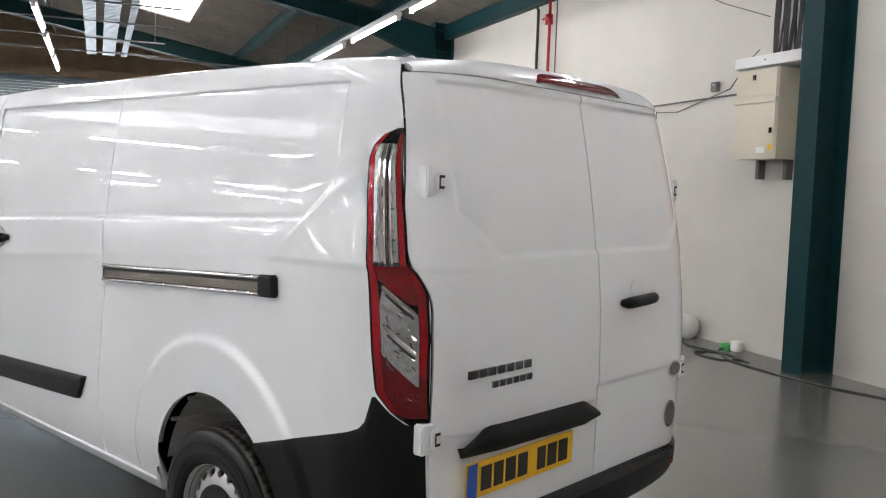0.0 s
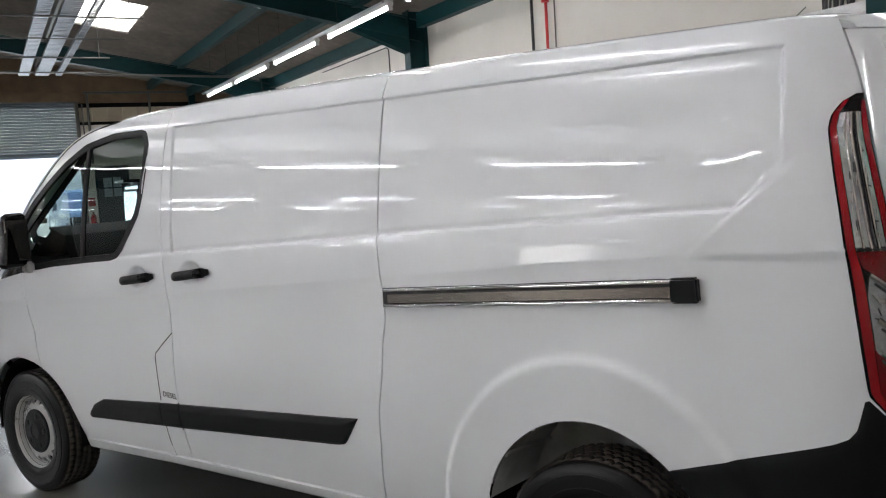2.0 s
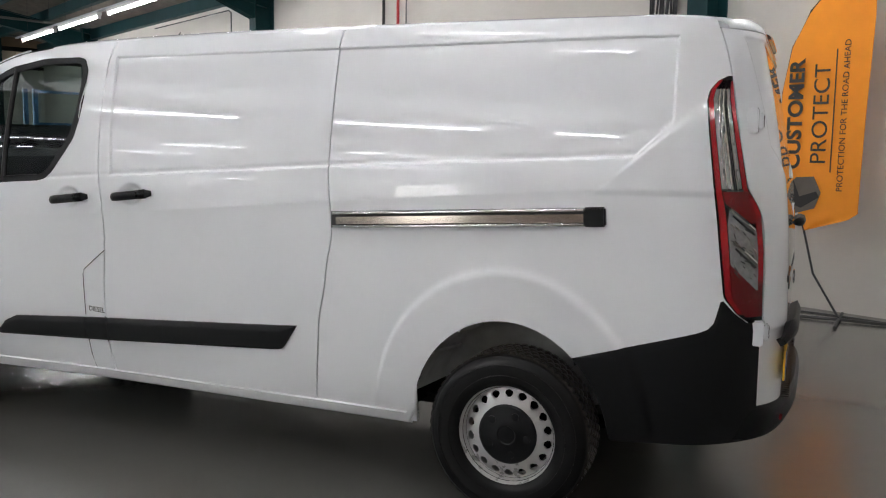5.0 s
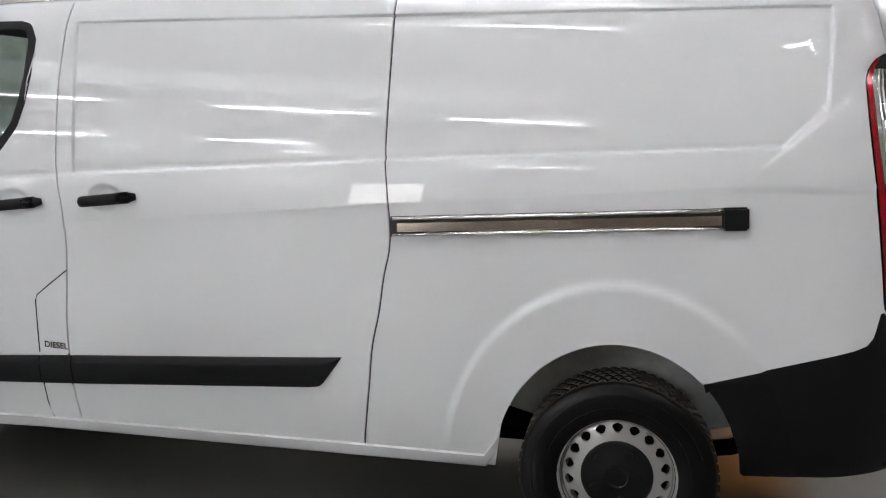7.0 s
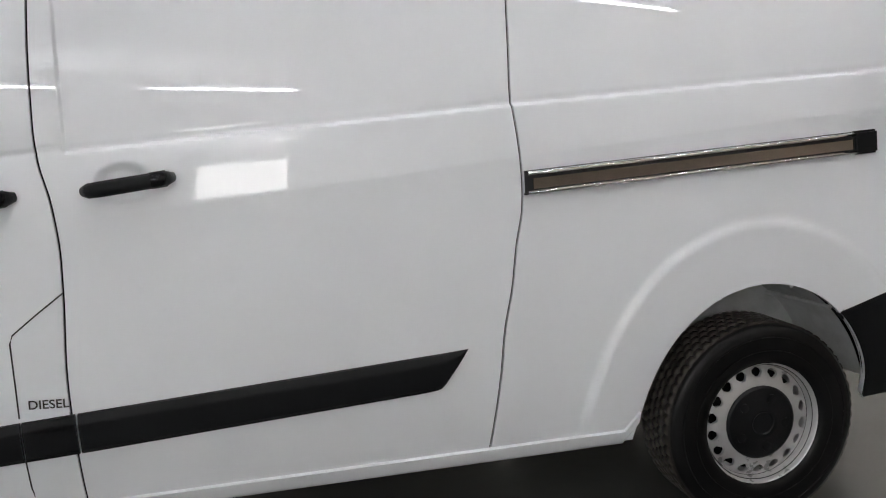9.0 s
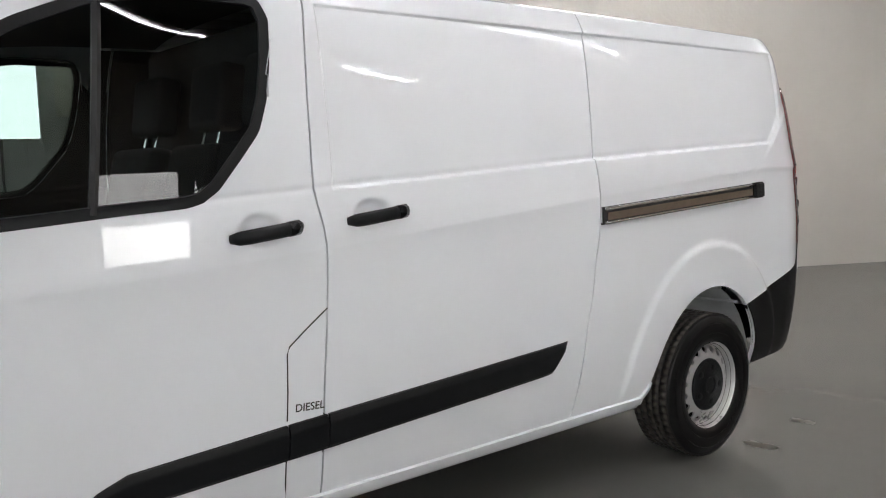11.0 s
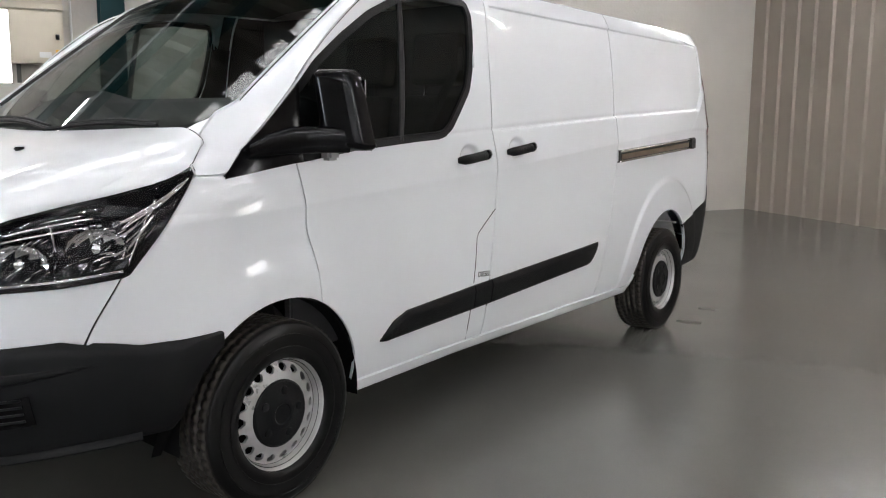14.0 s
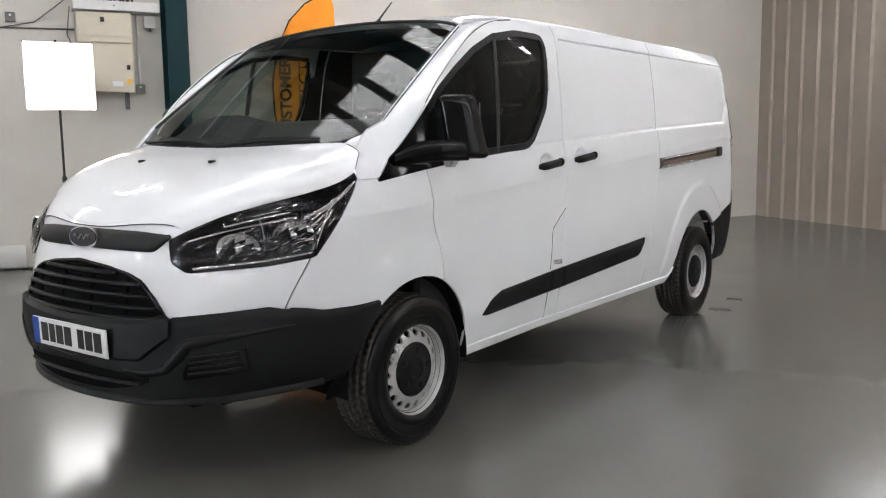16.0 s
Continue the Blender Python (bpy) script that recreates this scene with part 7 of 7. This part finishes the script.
for y in (SH0 - 0.06, SH1 - 0.04):
    part("guide", box(bm_new(), FAR + 0.004, FAR + 0.12, y, y + 0.10, 0, 4.45), M["grey_steel"], sh)
part("barrel_hood", box(bm_new(), FAR + 0.004, FAR + 0.32, SH0 - 0.1, SH1 + 0.1, 4.36, 4.60, bevel=0.02), M["brown"], sh)
dr = thing("door_1", "dark teal personnel door with small panes", "door", "", ROOM.copy())
dr["kind"] = "structure"
for y0, y1, z0, z1 in ((DR0, DR0 + 0.06, 0, 2.46), (DR1 - 0.06, DR1, 0, 2.46), (DR0 + 0.06, DR1 - 0.06, 2.39, 2.46)):
    part("door_frame", box(bm_new(), FAR - 0.2, FAR + 0.02, y0, y1, z0, z1), M["green"], dr)
slate = material("slate_blue_paint", (0.035, 0.045, 0.06), 0.5, vary=0.1)
part("leaf", box(bm_new(), FAR - 0.12, FAR - 0.07, DR0 + 0.06, DR1 - 0.06, 0.01, 1.55), slate, dr)
part("leaf_head", box(bm_new(), FAR - 0.12, FAR - 0.07, DR0 + 0.06, DR1 - 0.06, 2.12, 2.39), slate, dr)
for y0, y1 in ((DR0 + 0.06, DR0 + 0.22), (DR0 + 0.46, DR0 + 0.50), (DR1 - 0.22, DR1 - 0.06)):
    part("stile", box(bm_new(), FAR - 0.12, FAR - 0.07, y0, y1, 1.55, 2.12), slate, dr)
part("pane", box(bm_new(), FAR - 0.10, FAR - 0.092, DR0 + 0.22, DR1 - 0.22, 1.55, 2.12), material("frosted_pane", (0.5, 0.6, 0.66), 0.2, vary=0.1), dr)
part("glazing_bar", box(bm_new(), FAR - 0.115, FAR - 0.075, DR0 + 0.22, DR1 - 0.22, 1.80, 1.83), slate, dr)
fe = thing("fire_extinguisher", "red fire extinguisher hung on the gable wall", "fire extinguisher", "", ROOM @ pose(FAR + 0.12, 1.87, 0.55))
part("cylinder", lathe(bm_new(), [(0.001, 0.0), (0.075, 0.005), (0.085, 0.03), (0.085, 0.42), (0.06, 0.48), (0.025, 0.50), (0.025, 0.54), (0.001, 0.54)], 20, m=pose(0, 0, 0, 90)), M["red"], fe, "", True)
part("valve", box(bm_new(), -0.03, 0.05, -0.02, 0.02, 0.53, 0.58, bevel=0.005), M["cable"], fe)
part("hose", sweep(bm_new(), [(0.03, 0, 0.55), (0.10, 0.03, 0.5), (0.10, 0.05, 0.3), (0.09, 0.06, 0.15)], 0.012, 6), M["cable"], fe)
part("sign", box(bm_new(), -0.115, -0.11, -0.10, 0.10, 0.75, 1.0), M["red"], fe)
for y, z0, z1 in ((2.0, 2.55, 4.6), (3.75, 0.2, 4.6), (1.84, 3.0, 4.3)):
    g = bm_new()
    sweep(g, [(FAR + 0.06, y, z0), (FAR + 0.06, y, z1)], 0.035 if y > 1.9 else 0.02, 8)
    at_room(tagged(mesh_object("down_pipe", g, M["grey_steel"]), "grey pipe down the gable wall", "pipe", "gable pipes"))
g = bm_new()
box(g, FAR + 0.005, FAR + 0.18, 4.92, 5.10, 0, 5.2)
hall("trim_gable_post", g, M["green"], label="dark green gable post")

# ---- the yard ----
def yard_van(m, paint, label):
    t = thing("parked_van", label, "van", "vans in the yard", m)
    outline = [(0, 0.35), (0, 0.95), (0.55, 1.12), (1.15, 1.85), (1.5, 1.98), (4.9, 1.95), (5.0, 1.8), (5.05, 0.4)]
    g = bm_new()
    prism(g, outline, 1.9, pose(0, 0.95, 0, 90, 0, 0))
    bmesh.ops.bevel(g, geom=list(g.edges), offset=0.06, segments=2, affect="EDGES")
    part("body", g, paint, t)
    g = bm_new()
    for v in ((0.60, -0.78, 1.16), (0.60, 0.78, 1.16), (1.13, 0.70, 1.80), (1.13, -0.70, 1.80)):
        g.verts.new((v[0] - 0.015, v[1], v[2]))
    g.verts.ensure_lookup_table()
    g.faces.new(g.verts[:])
    ex = bmesh.ops.extrude_face_region(g, geom=list(g.faces))["geom"]
    bmesh.ops.translate(g, vec=(0.03, 0, -0.03), verts=[v for v in ex if isinstance(v, bmesh.types.BMVert)])
    part("windscreen", g, M["gloss_black"], t)
    for s in (-1, 1):
        g = bm_new()
        prism(g, [(0.85, 1.18), (1.75, 1.2), (1.75, 1.75), (1.28, 1.78)], 0.012, Matrix.Translation((0, s * 0.956 + 0.006, 0)) @ pose(0, 0, 0, 90, 0, 0))
        part("side_window", g, M["gloss_black"], t)
        part("headlamp", box(bm_new(), -0.02, 0.10, s * 0.72 - 0.14, s * 0.72 + 0.14, 0.78, 0.98, bevel=0.02), M["chrome"], t)
        for x in (0.85, 4.05):
            g = lathe(bm_new(), [(0.001, 0.1 * s), (0.18, 0.1 * s), (0.19, 0.11 * s), (0.31, 0.1 * s), (0.33, 0.06 * s), (0.33, -0.1 * s), (0.001, -0.1 * s)], 20, m=pose(x, s * 0.87, 0.33))
            part("wheel", g, M["rubber"], t)
    part("grille", box(bm_new(), -0.03, 0.02, -0.5, 0.5, 0.45, 0.80, bevel=0.01), M["plastic"], t)
    return t


blue_paint = material("pale_blue_car_paint", (0.16, 0.28, 0.48), 0.3, coat=0.8, vary=0.03)
yard_van(ROOM @ pose(-28.0, 0.1, -0.03, 0, 0, 168), M["paint"], "white panel van parked in the yard")
yard_van(ROOM @ pose(-34.0, 2.1, -0.03, 0, 0, 172), blue_paint, "pale blue and white van parked in the yard")
yard_van(ROOM @ pose(-40.0, -0.6, -0.03, 0, 0, 176), M["paint"], "white van parked at the back of the yard")
yard_van(ROOM @ pose(-33.0, -4.2, -0.03, 0, 0, 165), M["paint"], "white van parked by the yard fence")
dark_paint = material("dark_slate_car_paint", (0.012, 0.016, 0.020), 0.25, coat=0.8, vary=0.05)
far_van = yard_van(ROOM @ pose(-12.35, 6.1, 0, 0, 0, -90) @ Matrix.Diagonal((0.90, 0.95, 0.935, 1)), dark_paint, "dark slate van parked by the white wall in the hall")
part("roof_spoiler", box(bm_new(), 4.85, 5.22, -0.70, 0.70, 1.93, 1.985, bevel=0.015), M["plastic"], far_van)
for sd in (-1, 1):
    for x0, x1 in ((2.0, 3.2), (3.35, 4.6)):
        part("side_window", box(bm_new(), x0, x1, sd * 0.956 - 0.006, sd * 0.956 + 0.006, 1.25, 1.74, bevel=0.004), M["gloss_black"], far_van)
    part("sill_trim", box(bm_new(), 1.9, 4.7, sd * 0.96 - 0.008, sd * 0.96 + 0.008, 1.19, 1.215), M["chrome"], far_van)
blue_steel = material("blue_rack_paint", (0.06, 0.20, 0.42), 0.45, vary=0.1)
rk = thing("steel_rack", "blue painted steel rack standing by the white wall", "rack", "", ROOM @ pose(-14.6, 3.75, 0))
for y in (0.0, 0.2, 2.2):
    part("post", box(bm_new(), -0.05, 0.05, y - 0.045, y + 0.045, 0, 2.68, bevel=0.005), blue_steel, rk)
part("top_rail", box(bm_new(), -0.03, 0.03, 0.245, 2.155, 2.60, 2.66, bevel=0.004), blue_steel, rk)
part("shelf_rail", box(bm_new(), -0.03, 0.03, 0.245, 2.155, 1.90, 1.96, bevel=0.004), blue_steel, rk)
for y in (1.0, 1.45):
    part("hose", sweep(bm_new(), [(0.04, y, 1.95), (0.05, y + 0.06, 2.2), (0.05, y + 0.22, 2.5), (0.04, y + 0.34, 2.62)], 0.022, 8), M["cable"], rk)
tb = thing("trolley_bin", "blue plastic bin on a white wheeled trolley", "trolley", "", ROOM @ pose(FAR - 0.9, 1.15, -0.03))
part("bin", box(bm_new(), -0.2, 0.2, -0.25, 0.25, 0.35, 0.75, bevel=0.03), material("blue_plastic", (0.02, 0.10, 0.35), 0.4, vary=0.08), tb)
for y in (-0.24, 0.24):
    part("trolley_frame", sweep(bm_new(), [(-0.22, y, 0.06), (0.22, y, 0.06), (0.22, y, 0.33), (-0.22, y, 0.33), (-0.22, y, 1.0)], 0.014, 6), M["white_plastic"], tb)
    part("castor", sweep(bm_new(), [(0.2, y - 0.02, 0.05), (0.2, y + 0.02, 0.05)], 0.045, 10), M["rubber"], tb)
g = bm_new()
box(g, -70, -69.5, -60, 60, -0.05, 5.5)
hall("backdrop", g, M["yard"], label="long pale building beyond the yard")
